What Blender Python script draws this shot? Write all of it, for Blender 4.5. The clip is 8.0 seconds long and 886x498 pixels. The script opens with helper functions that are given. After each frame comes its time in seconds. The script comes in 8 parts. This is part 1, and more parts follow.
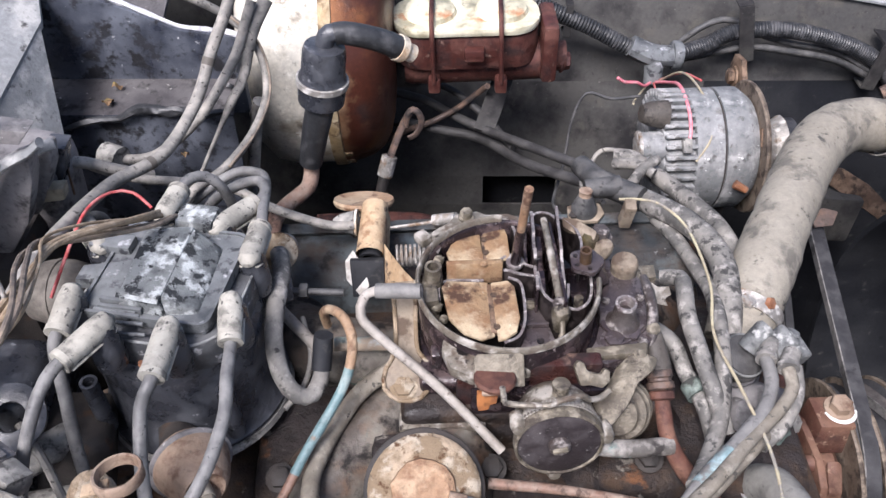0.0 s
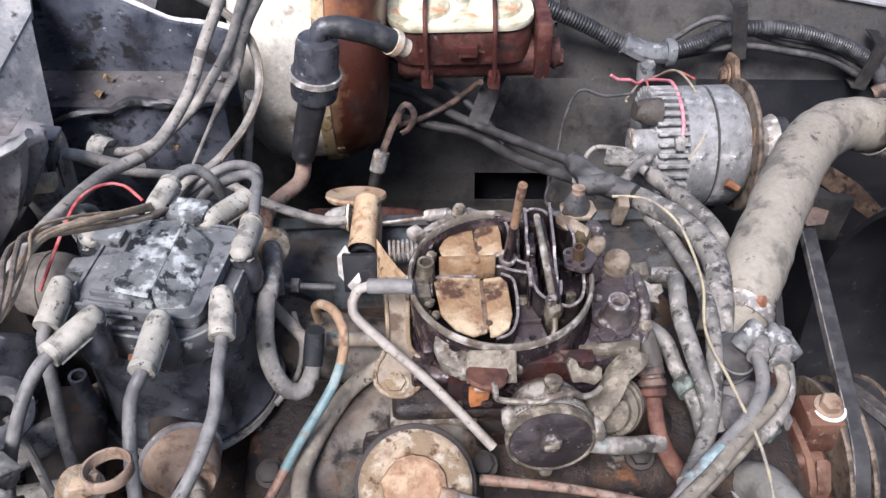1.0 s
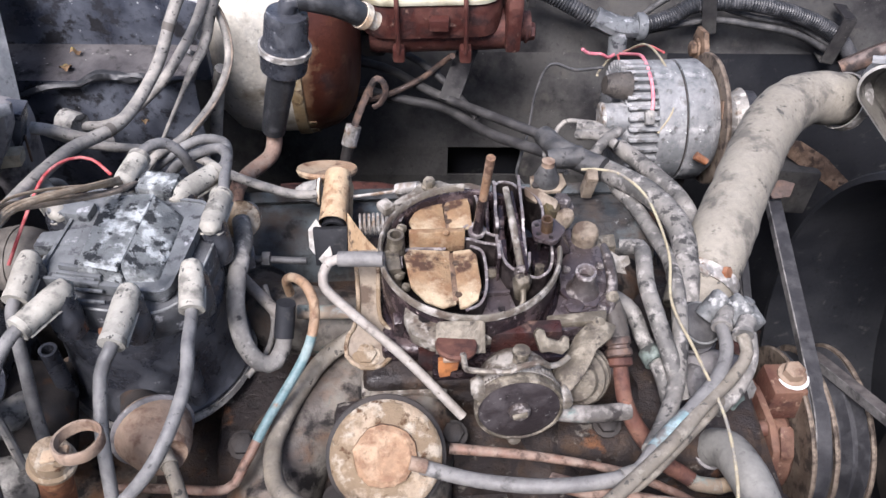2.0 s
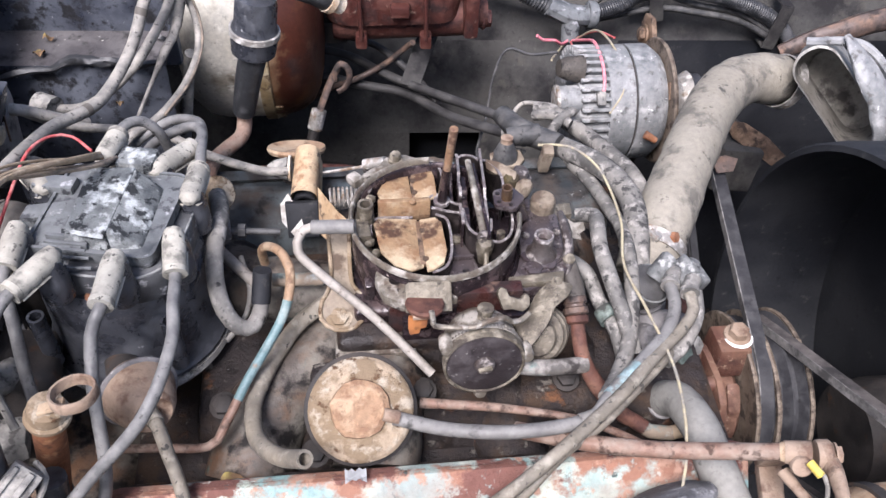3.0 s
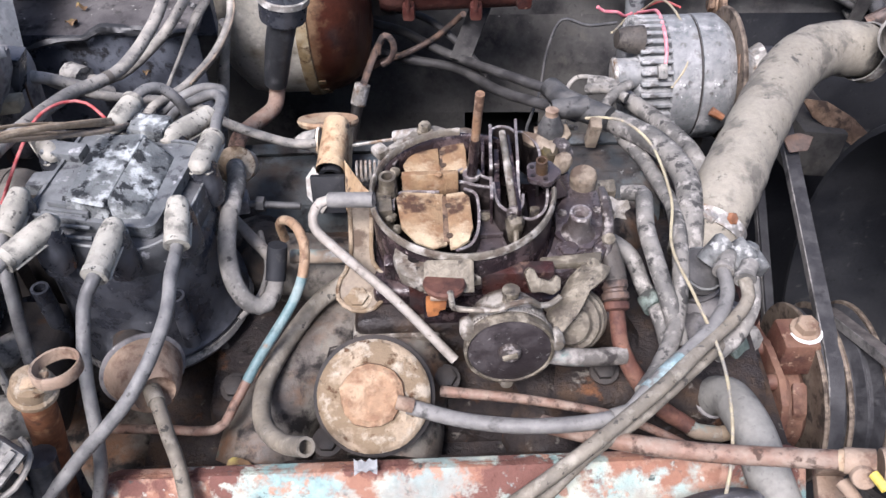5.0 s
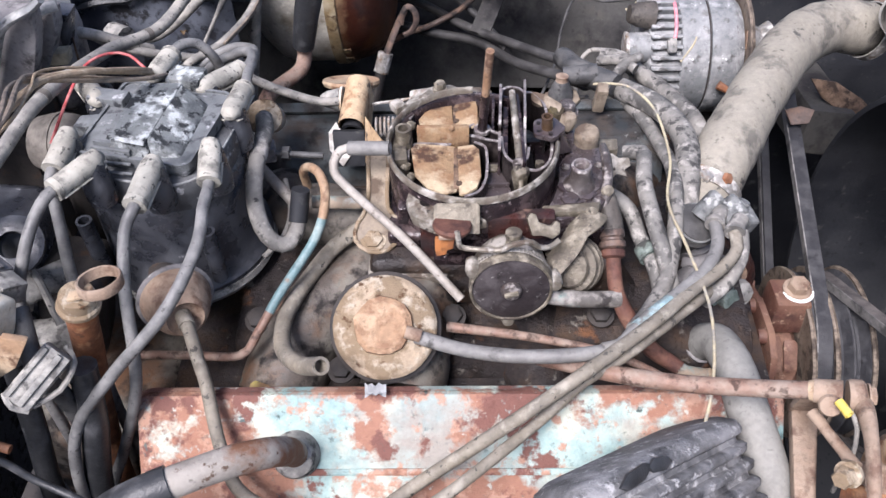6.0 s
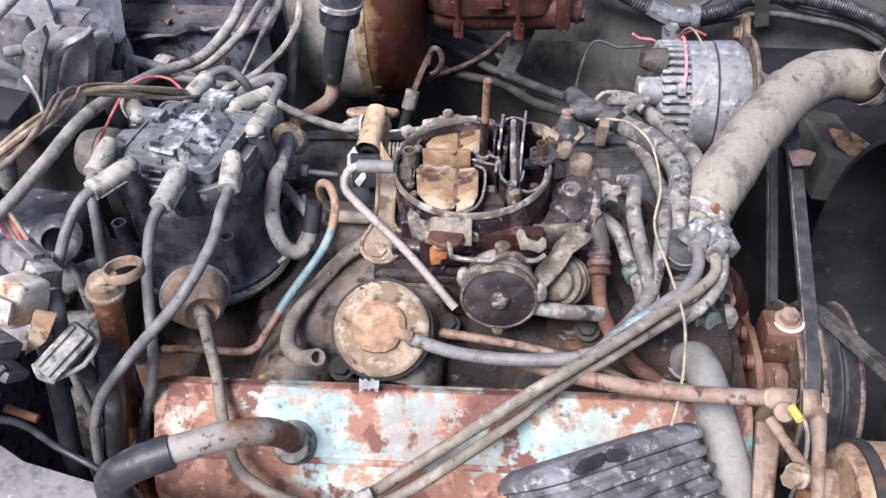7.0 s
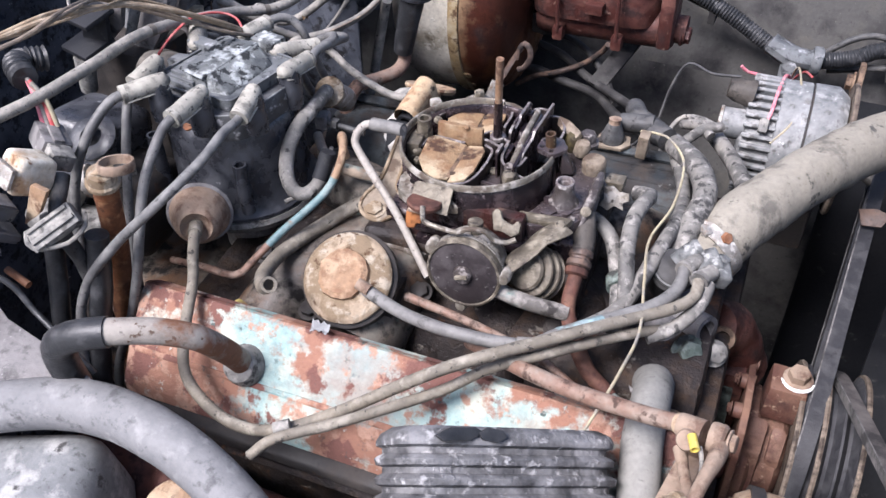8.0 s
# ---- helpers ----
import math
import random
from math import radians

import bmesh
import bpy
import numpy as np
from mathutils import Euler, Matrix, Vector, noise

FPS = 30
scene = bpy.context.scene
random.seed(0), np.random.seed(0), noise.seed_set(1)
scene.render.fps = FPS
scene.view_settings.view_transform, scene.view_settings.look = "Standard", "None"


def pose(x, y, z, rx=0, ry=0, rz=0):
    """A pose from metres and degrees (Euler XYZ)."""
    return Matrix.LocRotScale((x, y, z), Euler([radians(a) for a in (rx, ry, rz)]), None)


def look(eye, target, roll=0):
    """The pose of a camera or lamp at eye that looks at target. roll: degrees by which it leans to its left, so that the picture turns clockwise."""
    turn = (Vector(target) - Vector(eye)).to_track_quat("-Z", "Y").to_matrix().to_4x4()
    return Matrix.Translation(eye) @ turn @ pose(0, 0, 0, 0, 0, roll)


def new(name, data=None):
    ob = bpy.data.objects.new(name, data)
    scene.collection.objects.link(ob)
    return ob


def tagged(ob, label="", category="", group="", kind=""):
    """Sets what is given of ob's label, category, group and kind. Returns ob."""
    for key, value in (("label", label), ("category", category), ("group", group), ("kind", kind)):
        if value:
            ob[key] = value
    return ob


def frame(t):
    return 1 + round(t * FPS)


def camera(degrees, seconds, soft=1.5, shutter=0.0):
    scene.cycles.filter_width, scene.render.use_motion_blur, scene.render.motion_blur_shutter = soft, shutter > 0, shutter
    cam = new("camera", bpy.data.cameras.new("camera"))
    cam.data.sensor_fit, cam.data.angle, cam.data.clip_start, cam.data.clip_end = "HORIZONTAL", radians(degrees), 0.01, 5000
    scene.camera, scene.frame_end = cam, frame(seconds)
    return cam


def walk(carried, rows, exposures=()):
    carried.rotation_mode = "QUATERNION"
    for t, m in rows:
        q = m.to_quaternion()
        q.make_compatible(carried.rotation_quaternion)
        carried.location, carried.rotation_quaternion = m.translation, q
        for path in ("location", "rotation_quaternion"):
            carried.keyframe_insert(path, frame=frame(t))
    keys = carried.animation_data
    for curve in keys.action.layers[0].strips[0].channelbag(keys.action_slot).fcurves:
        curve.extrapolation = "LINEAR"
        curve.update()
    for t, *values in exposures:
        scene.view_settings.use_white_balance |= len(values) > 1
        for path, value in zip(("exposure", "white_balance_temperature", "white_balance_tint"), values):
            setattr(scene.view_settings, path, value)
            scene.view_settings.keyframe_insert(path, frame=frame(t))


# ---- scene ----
cam = camera(53.9, 8.0, soft=1.5)
PATH = [
    (0, (0.01, 0.016, 1.463), (-0.02, 1.434, 0.053), -0.9),
    (0.5, (0.009, 0.015, 1.464), (-0.016, 1.433, 0.054), -0.6),
    (1, (0.008, 0.017, 1.461), (0.001, 1.43, 0.045), 0.2),
    (2.3, (0.016, 0.007, 1.466), (0.075, 1.375, 0.009), 1.9),
    (2.5, (0.017, 0.002, 1.472), (0.088, 1.372, 0.016), 2.3),
    (3, (0.006, -0.034, 1.476), (0.145, 1.335, 0.024), 3.3),
    (3.5, (0.03, -0.061, 1.486), (0.059, 1.295, 0.017), 0.2),
    (4, (0.029, -0.046, 1.478), (0.054, 1.345, 0.041), 0.5),
    (4.5, (0.048, -0.01, 1.442), (-0.011, 1.388, 0.013), -1.7),
    (4.7, (0.049, -0.004, 1.432), (-0.005, 1.37, -0.021), -1.6),
    (6, (0.064, -0.067, 1.444), (-0.048, 1.28, -0.031), -1.9),
    (6.5, (0.077, -0.102, 1.46), (-0.155, 1.276, 0.029), -4.2),
    (7, (0.117, -0.125, 1.458), (-0.131, 1.301, 0.077), -3.3),
    (7.5, (0.212, -0.125, 1.442), (-0.247, 1.287, 0.102), -3.7),
    (8, (0.284, -0.113, 1.423), (-0.38, 1.232, 0.1), -2.1),
]
walk(cam, [(t, look(eye, target, roll)) for t, eye, target, roll in PATH], [(0, 1.05, 6080, 17), (1.2, 1.06, 6080, 17), (2.5, 1.18, 6080, 18), (6, 1.18, 6040, 18), (8, 1.17, 5990, 18)])

# ---- world and light ----
world = bpy.data.worlds.new("sky")
scene.world = world
world.use_nodes = True
wn = world.node_tree.nodes
sky = wn.new("ShaderNodeTexSky")
sky.sky_type, sky.sun_disc = "NISHITA", False
sky.sun_elevation, sky.sun_rotation = radians(56), radians(208)
sky.air_density, sky.dust_density, sky.ozone_density = 1.0, 3.0, 0.6
wn["Background"].inputs["Strength"].default_value = 0.090
world.node_tree.links.new(sky.outputs["Color"], wn["Background"].inputs["Color"])
sun_data = bpy.data.lights.new("sun", "SUN")
sun_data.energy, sun_data.angle, sun_data.color = 3.5, radians(26), (1.0, 0.96, 0.92)
sun = new("sun", sun_data)
sun.matrix_world = look((-1.0, -1.5, 4.0), (0, 0.4, 0.9))


# ---- materials ----
def mat(name, base, layers=(), rough=0.7, metal=0.0, bump=0.35, grain=350.0, dust=None, gradient=None, spec=0.4, vary=False):
    """base colour; layers of (colour, noise scale, threshold, softness, roughness, metal); dust: (colour, amount) lying on upward faces;
    gradient: rows of (axis, from, to, amount) that shift the layers' thresholds along the object"""
    m = bpy.data.materials.new(name)
    m.use_nodes = True
    nt = m.node_tree
    nd, ln = nt.nodes, nt.links
    bsdf = nd["Principled BSDF"]
    bsdf.inputs["Specular IOR Level"].default_value = spec
    co = nd.new("ShaderNodeTexCoord").outputs["Object"]
    if vary:
        add = nd.new("ShaderNodeVectorMath")
        add.operation = "MULTIPLY_ADD"
        ln.new(nd.new("ShaderNodeObjectInfo").outputs["Random"], add.inputs[0])
        add.inputs[1].default_value = (7.0, 5.0, 9.0)
        ln.new(co, add.inputs[2])
        co = add.outputs[0]

    def noise_of(scale, detail=5.0, off=0.0):
        mp = nd.new("ShaderNodeMapping")
        mp.inputs["Location"].default_value = (off, off * 0.7, off * 1.3)
        ln.new(co, mp.inputs["Vector"])
        n = nd.new("ShaderNodeTexNoise")
        n.inputs["Scale"].default_value, n.inputs["Detail"].default_value = scale, detail
        n.inputs["Roughness"].default_value = 0.62
        ln.new(mp.outputs[0], n.inputs["Vector"])
        return n.outputs["Fac"]

    def math_(op, a, b, clamp=False):
        n = nd.new("ShaderNodeMath")
        n.operation, n.use_clamp = op, clamp
        for i, v in enumerate((a, b)):
            if isinstance(v, (int, float)):
                n.inputs[i].default_value = v
            else:
                ln.new(v, n.inputs[i])
        return n.outputs[0]

    def mixc(f, a, b):
        n = nd.new("ShaderNodeMix")
        n.data_type = "RGBA"
        ln.new(f, n.inputs["Factor"])
        for i, v in ((6, a), (7, b)):
            if isinstance(v, tuple):
                n.inputs[i].default_value = (*v, 1)
            else:
                ln.new(v, n.inputs[i])
        return n.outputs[2]

    def mixf(f, a, b):
        n = nd.new("ShaderNodeMix")
        ln.new(f, n.inputs[0])
        for i, v in ((2, a), (3, b)):
            if isinstance(v, (int, float)):
                n.inputs[i].default_value = v
            else:
                ln.new(v, n.inputs[i])
        return n.outputs[0]

    fine = noise_of(grain * 0.6, 3.0, 3.1)
    lo, hi = tuple(c * 0.55 for c in base), tuple(min(c * 1.42, 0.95) for c in base)
    col = mixc(fine, lo, hi)
    ro, me, height = rough, metal, noise_of(grain, 4.0)
    shift = None
    for axis, lo_, hi_, amount in gradient or ():
        sep = nd.new("ShaderNodeSeparateXYZ")
        ln.new(co, sep.inputs[0])
        rg = nd.new("ShaderNodeMapRange")
        rg.inputs[1].default_value, rg.inputs[2].default_value = lo_, hi_
        rg.inputs[3].default_value, rg.inputs[4].default_value = amount, 0.0
        ln.new(sep.outputs["XYZ".index(axis)], rg.inputs[0])
        shift = rg.outputs[0] if shift is None else math_("ADD", shift, rg.outputs[0])
    for i, layer in enumerate(layers):
        c, scale, th, soft = layer[:4]
        f = noise_of(scale, 6.0, 1.7 * (i + 1))
        if shift is not None and len(layer) > 6:
            f = math_("ADD", f, math_("MULTIPLY", shift, layer[6]))
        f = math_("DIVIDE", math_("SUBTRACT", f, th - soft), 2 * soft, True)
        col = mixc(f, col, mixc(fine, tuple(x * 0.8 for x in c), tuple(min(x * 1.15, 0.95) for x in c)))
        ro = mixf(f, ro, layer[4] if len(layer) > 4 else 0.85)
        me = mixf(f, me, layer[5] if len(layer) > 5 else 0.0)
        height = math_("ADD", height, math_("MULTIPLY", f, 0.5))
    grime = math_("DIVIDE", math_("SUBTRACT", noise_of(130.0, 6.0, 5.5), 0.60), 0.10, True)
    col = mixc(math_("MULTIPLY", grime, 0.6), col, tuple(c * 0.22 for c in base))
    if dust:
        geo = nd.new("ShaderNodeNewGeometry")
        sep = nd.new("ShaderNodeSeparateXYZ")
        ln.new(geo.outputs["Normal"], sep.inputs[0])
        up = math_("MULTIPLY", math_("ADD", sep.outputs["Z"], 0.35), 0.9, True)
        patch = math_("MULTIPLY", math_("SUBTRACT", noise_of(70.0, 6.0, 9.0), 0.30), 2.6, True)
        f = math_("MULTIPLY", math_("MULTIPLY", up, patch), dust[1] * 0.6, True)
        col = mixc(f, col, dust[0])
        ro, me = mixf(f, ro, 0.9), mixf(f, me, 0.0)
    ln.new(col, bsdf.inputs["Base Color"])
    for v, s in ((ro, "Roughness"), (me, "Metallic")):
        if isinstance(v, (int, float)):
            bsdf.inputs[s].default_value = v
        else:
            ln.new(v, bsdf.inputs[s])
    b = nd.new("ShaderNodeBump")
    b.inputs["Strength"].default_value, b.inputs["Distance"].default_value = bump, 0.0012
    ln.new(height, b.inputs["Height"])
    ln.new(b.outputs[0], bsdf.inputs["Normal"])
    return m


DUST = (0.40, 0.37, 0.32)
GREY_DUST = (0.33, 0.33, 0.33)
RUBBER = mat("old_rubber", (0.024, 0.024, 0.024), [((0.075, 0.072, 0.068), 60, 0.56, 0.1), ((0.011, 0.011, 0.011), 160, 0.63, 0.03)], 0.5, dust=(GREY_DUST, 0.26))
HARNESS = mat("dull_black_harness", (0.022, 0.021, 0.021), [((0.055, 0.053, 0.051), 50, 0.55, 0.1)], 0.55, dust=(GREY_DUST, 0.08))
BLACK_RUBBER = mat("black_rubber", (0.016, 0.017, 0.019), [((0.065, 0.065, 0.068), 55, 0.59, 0.09)], 0.38, dust=(GREY_DUST, 0.12))
GREY_WIRE = mat("grey_cable", (0.122, 0.117, 0.108), [((0.262, 0.246, 0.218), 70, 0.53, 0.1), ((0.022, 0.021, 0.020), 200, 0.63, 0.02)], 0.5, dust=((0.57, 0.53, 0.46), 0.40), vary=True)
BOOT = mat("boot_rubber", (0.205, 0.196, 0.168), [((0.37, 0.355, 0.305), 30, 0.50, 0.1), ((0.10, 0.097, 0.085), 60, 0.60, 0.05), ((0.028, 0.028, 0.027), 190, 0.635, 0.02)], 0.7, dust=(DUST, 0.5), vary=True)
PALE_HOSE = mat("pale_weathered_hose", (0.078, 0.075, 0.069), [((0.205, 0.193, 0.172), 34, 0.52, 0.10), ((0.305, 0.288, 0.262), 80, 0.58, 0.05), ((0.027, 0.026, 0.025), 90, 0.60, 0.03)], 0.65, dust=((0.344, 0.328, 0.303), 0.25), vary=True)
TAN_HOSE = mat("tan_hose", (0.180, 0.156, 0.118), [((0.105, 0.092, 0.073), 40, 0.5, 0.14), ((0.27, 0.245, 0.20), 60, 0.60, 0.06), ((0.022, 0.020, 0.017), 140, 0.63, 0.02)], 0.6, dust=(DUST, 0.35))
BIG_HOSE = mat("dusty_radiator_hose", (0.192, 0.172, 0.136), [((0.255, 0.235, 0.192), 14, 0.5, 0.2), ((0.105, 0.096, 0.080), 24, 0.575, 0.04), ((0.042, 0.040, 0.036), 60, 0.635, 0.03)], 0.8, bump=0.5, dust=(DUST, 0.25))
STEEL = mat("weathered_steel", (0.30, 0.285, 0.26), [((0.15, 0.095, 0.055), 60, 0.58, 0.07), ((0.48, 0.46, 0.43), 140, 0.58, 0.06)], 0.45, 0.5, dust=(DUST, 0.15))
POT_METAL = mat("carburettor_metal", (0.118, 0.101, 0.074), [((0.044, 0.034, 0.026), 45, 0.54, 0.09), ((0.225, 0.198, 0.152), 80, 0.585, 0.06), ((0.018, 0.013, 0.011), 110, 0.64, 0.04)], 0.45, 0.35, 0.6, dust=(DUST, 0.12))
OILY = mat("oily_metal", (0.022, 0.015, 0.017), [((0.075, 0.052, 0.05), 60, 0.57, 0.08, 0.35), ((0.22, 0.18, 0.17), 150, 0.67, 0.04, 0.3)], 0.22, 0.3, 0.5, spec=0.6)
RIM = mat("worn_grey_casting", (0.183, 0.163, 0.131), [((0.079, 0.059, 0.044), 50, 0.54, 0.08), ((0.332, 0.309, 0.273), 80, 0.56, 0.06), ((0.032, 0.024, 0.020), 120, 0.63, 0.04)], 0.42, 0.4, 0.5)
# worn metal, made pale for the light that thin edges catch
EDGE = mat("worn_edge_highlight", (0.24, 0.215, 0.205), [((0.09, 0.07, 0.07), 90, 0.53, 0.08), ((0.45, 0.42, 0.40), 150, 0.60, 0.05)], 0.35, 0.5)
# wet soot on the bore walls; its black also stands for unlit holes
SOOT_AND_SHADE = mat("soot_and_hole_shade", (0.010, 0.008, 0.008), [((0.035, 0.026, 0.024), 60, 0.56, 0.08)], 0.35, bump=0.4)
DECKING = mat("oily_grey_casting", (0.076, 0.062, 0.062), [((0.036, 0.026, 0.027), 30, 0.55, 0.10, 0.2), ((0.120, 0.104, 0.101), 55, 0.58, 0.08), ((0.006, 0.005, 0.006), 120, 0.655, 0.03), ((0.30, 0.275, 0.26), 240, 0.71, 0.02)], 0.24, 0.3, 0.4, spec=0.6)
WET_BROWN = mat("wet_maroon_casting", (0.050, 0.020, 0.017), [((0.018, 0.009, 0.009), 40, 0.52, 0.08), ((0.13, 0.08, 0.06), 90, 0.62, 0.05)], 0.25, 0.2, 0.5)
FLAP = mat("varnished_gold_flap", (0.275, 0.187, 0.105), [((0.175, 0.092, 0.045), 24, 0.50, 0.10), ((0.400, 0.320, 0.210), 38, 0.53, 0.08), ((0.058, 0.029, 0.017), 50, 0.57, 0.05), ((0.470, 0.410, 0.300), 140, 0.67, 0.03)], 0.5, 0.2, 0.6)
BAKELITE = mat("black_bakelite", (0.026, 0.021, 0.022), [((0.06, 0.052, 0.053), 50, 0.56, 0.08), ((0.22, 0.21, 0.20), 220, 0.67, 0.03)], 0.55, spec=0.25)
RUST = mat("orange_rust", (0.22, 0.085, 0.034), [((0.10, 0.038, 0.018), 50, 0.52, 0.1), ((0.34, 0.18, 0.085), 70, 0.6, 0.07)], 0.8, dust=(DUST, 0.25))
RUST_TAN = mat("dusty_tan_rust", (0.25, 0.155, 0.088), [((0.37, 0.28, 0.185), 35, 0.53, 0.09), ((0.11, 0.052, 0.026), 62, 0.575, 0.05)], 0.7, bump=0.6, dust=(DUST, 0.25))
RED_RUST = mat("red_brown_cast_iron", (0.060, 0.020, 0.016), [((0.112, 0.044, 0.032), 36, 0.55, 0.09), ((0.022, 0.009, 0.008), 55, 0.57, 0.08), ((0.19, 0.115, 0.088), 130, 0.67, 0.04)], 0.42, 0.1, 0.5)
COPPER = mat("dull_copper_pipe", (0.178, 0.102, 0.072), [((0.238, 0.183, 0.145), 50, 0.53, 0.1), ((0.060, 0.034, 0.024), 110, 0.59, 0.05)], 0.55, 0.15, dust=(DUST, 0.15))
ALU = mat("oxidised_aluminium", (0.165, 0.170, 0.173), [((0.098, 0.106, 0.108), 22, 0.51, 0.1), ((0.28, 0.28, 0.275), 45, 0.58, 0.06), ((0.70, 0.70, 0.69), 150, 0.675, 0.02), ((0.040, 0.038, 0.036), 80, 0.62, 0.04)], 0.42, 0.3, dust=((0.60, 0.59, 0.57), 0.5))
CHALK = mat("chalky_black_plastic", (0.052, 0.056, 0.057), [((0.16, 0.170, 0.168), 30, 0.47, 0.1, 0.8), ((0.40, 0.422, 0.415), 80, 0.552, 0.06, 0.9), ((0.018, 0.020, 0.022), 95, 0.565, 0.03)], 0.4, bump=0.6)
BLACK_PLASTIC = mat("black_plastic", (0.019, 0.021, 0.027), [((0.062, 0.066, 0.076), 34, 0.56, 0.1), ((0.22, 0.225, 0.235), 120, 0.675, 0.03)], 0.25, dust=((0.34, 0.345, 0.36), 0.20), spec=0.6)
GREY_PLASTIC = mat("grey_dirty_plastic", (0.14, 0.138, 0.13), [((0.30, 0.29, 0.265), 60, 0.54, 0.07), ((0.04, 0.04, 0.04), 100, 0.58, 0.04)], 0.6, dust=(DUST, 0.4))
WHITE_PLASTIC = mat("yellowed_white_plastic", (0.50, 0.45, 0.36), [((0.62, 0.59, 0.52), 60, 0.55, 0.06), ((0.36, 0.24, 0.14), 34, 0.56, 0.07), ((0.20, 0.11, 0.06), 70, 0.61, 0.04)], 0.6)
PANEL = mat("dark_grey_fender_panel", (0.037, 0.036, 0.034), [((0.070, 0.067, 0.061), 6, 0.52, 0.14), ((0.010, 0.009, 0.010), 14, 0.56, 0.1), ((0.075, 0.070, 0.060), 30, 0.64, 0.08), ((0.12, 0.115, 0.105), 220, 0.69, 0.02)], 0.55, bump=0.25)
BLUE_PANEL = mat("blue_black_painted_panel", (0.026, 0.030, 0.042), [((0.098, 0.108, 0.130), 16, 0.51, 0.12), ((0.003, 0.003, 0.005), 34, 0.585, 0.03), ((0.012, 0.013, 0.018), 70, 0.58, 0.05), ((0.42, 0.42, 0.42), 170, 0.69, 0.015)], 0.26, bump=0.3, spec=0.55)
SHELF = mat("dusty_shelf_panel", (0.058, 0.054, 0.056), [((0.120, 0.113, 0.112), 14, 0.53, 0.12), ((0.014, 0.013, 0.013), 40, 0.585, 0.06), ((0.33, 0.32, 0.30), 170, 0.69, 0.02)], 0.4)
PALE_PANEL = mat("pale_grey_panel", (0.310, 0.316, 0.316), [((0.184, 0.190, 0.196), 14, 0.5, 0.15), ((0.575, 0.564, 0.540), 40, 0.6, 0.06)], 0.55)
SIDE_PAINT = mat("dusty_grey_paint", (0.215, 0.222, 0.222), [((0.135, 0.140, 0.143), 16, 0.5, 0.14), ((0.34, 0.338, 0.325), 40, 0.58, 0.07), ((0.055, 0.054, 0.053), 70, 0.64, 0.04)], 0.6)
BOOSTER = mat("brass_plated_booster_shell", (0.50, 0.465, 0.385), [((0.68, 0.66, 0.58), 9, 0.5, 0.14), ((0.235, 0.20, 0.145), 13, 0.575, 0.09), ((0.11, 0.088, 0.06), 20, 0.635, 0.05), ((0.74, 0.71, 0.62), 60, 0.64, 0.05)], 0.42, 0.0)
# orange layers gather at the crimp side, dark maroon towards the front
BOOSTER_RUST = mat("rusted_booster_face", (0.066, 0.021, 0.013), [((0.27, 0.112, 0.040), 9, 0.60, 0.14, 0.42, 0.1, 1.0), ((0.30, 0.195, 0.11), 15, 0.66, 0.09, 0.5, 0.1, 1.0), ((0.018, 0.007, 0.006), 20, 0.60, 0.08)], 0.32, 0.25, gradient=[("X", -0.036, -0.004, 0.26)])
CRIMP = mat("tan_plated_edge", (0.30, 0.215, 0.11), [((0.42, 0.35, 0.23), 50, 0.54, 0.08), ((0.09, 0.05, 0.025), 60, 0.57, 0.05)], 0.45, 0.2)
LID = mat("zinc_gold_lid", (0.52, 0.47, 0.31), [((0.62, 0.59, 0.45), 30, 0.5, 0.12), ((0.36, 0.18, 0.09), 34, 0.63, 0.06)], 0.32, 0.6)
TEAL = mat("peeling_teal_paint", (0.20, 0.305, 0.295), [((0.33, 0.435, 0.405), 18, 0.49, 0.08), ((0.44, 0.46, 0.385), 28, 0.545, 0.07), ((0.25, 0.23, 0.20), 13, 0.56, 0.09, 0.7), ((0.255, 0.130, 0.088), 17, 0.568, 0.030, 0.85, 0.0, 1.0), ((0.35, 0.21, 0.15), 60, 0.60, 0.04, 0.85, 0.0, 0.6), ((0.145, 0.066, 0.052), 30, 0.588, 0.025, 0.85, 0.0, 0.5), ((0.075, 0.10, 0.095), 55, 0.665, 0.02), ((0.40, 0.38, 0.33), 110, 0.665, 0.03)],
           0.5, bump=0.7, gradient=[("X", -0.225, -0.15, 0.13), ("X", 0.225, 0.13, 0.09), ("Z", 0.060, 0.045, 0.08), ("Z", 0.008, 0.018, 0.06)])
TEAL_PIPE = mat("teal_and_copper_pipe", (0.13, 0.22, 0.22), [((0.24, 0.19, 0.14), 26, 0.52, 0.06), ((0.30, 0.31, 0.29), 70, 0.57, 0.06), ((0.04, 0.05, 0.05), 60, 0.60, 0.05)], 0.55)
DARK_TEAL = mat("grimy_blue_black_cover", (0.019, 0.022, 0.024), [((0.082, 0.100, 0.106), 14, 0.50, 0.11), ((0.040, 0.031, 0.025), 34, 0.55, 0.1), ((0.008, 0.007, 0.007), 50, 0.57, 0.06), ((0.18, 0.18, 0.175), 150, 0.70, 0.02)], 0.5, dust=((0.12, 0.105, 0.085), 0.14))
GRIME = mat("grimy_black_iron", (0.019, 0.017, 0.016), [((0.048, 0.04, 0.035), 30, 0.55, 0.12), ((0.07, 0.038, 0.022), 55, 0.66, 0.06)], 0.6)
CAP_EDGE = mat("pale_plastic_edge", (0.20, 0.208, 0.205), [((0.34, 0.345, 0.335), 60, 0.55, 0.08), ((0.06, 0.064, 0.066), 50, 0.54, 0.06)], 0.5)
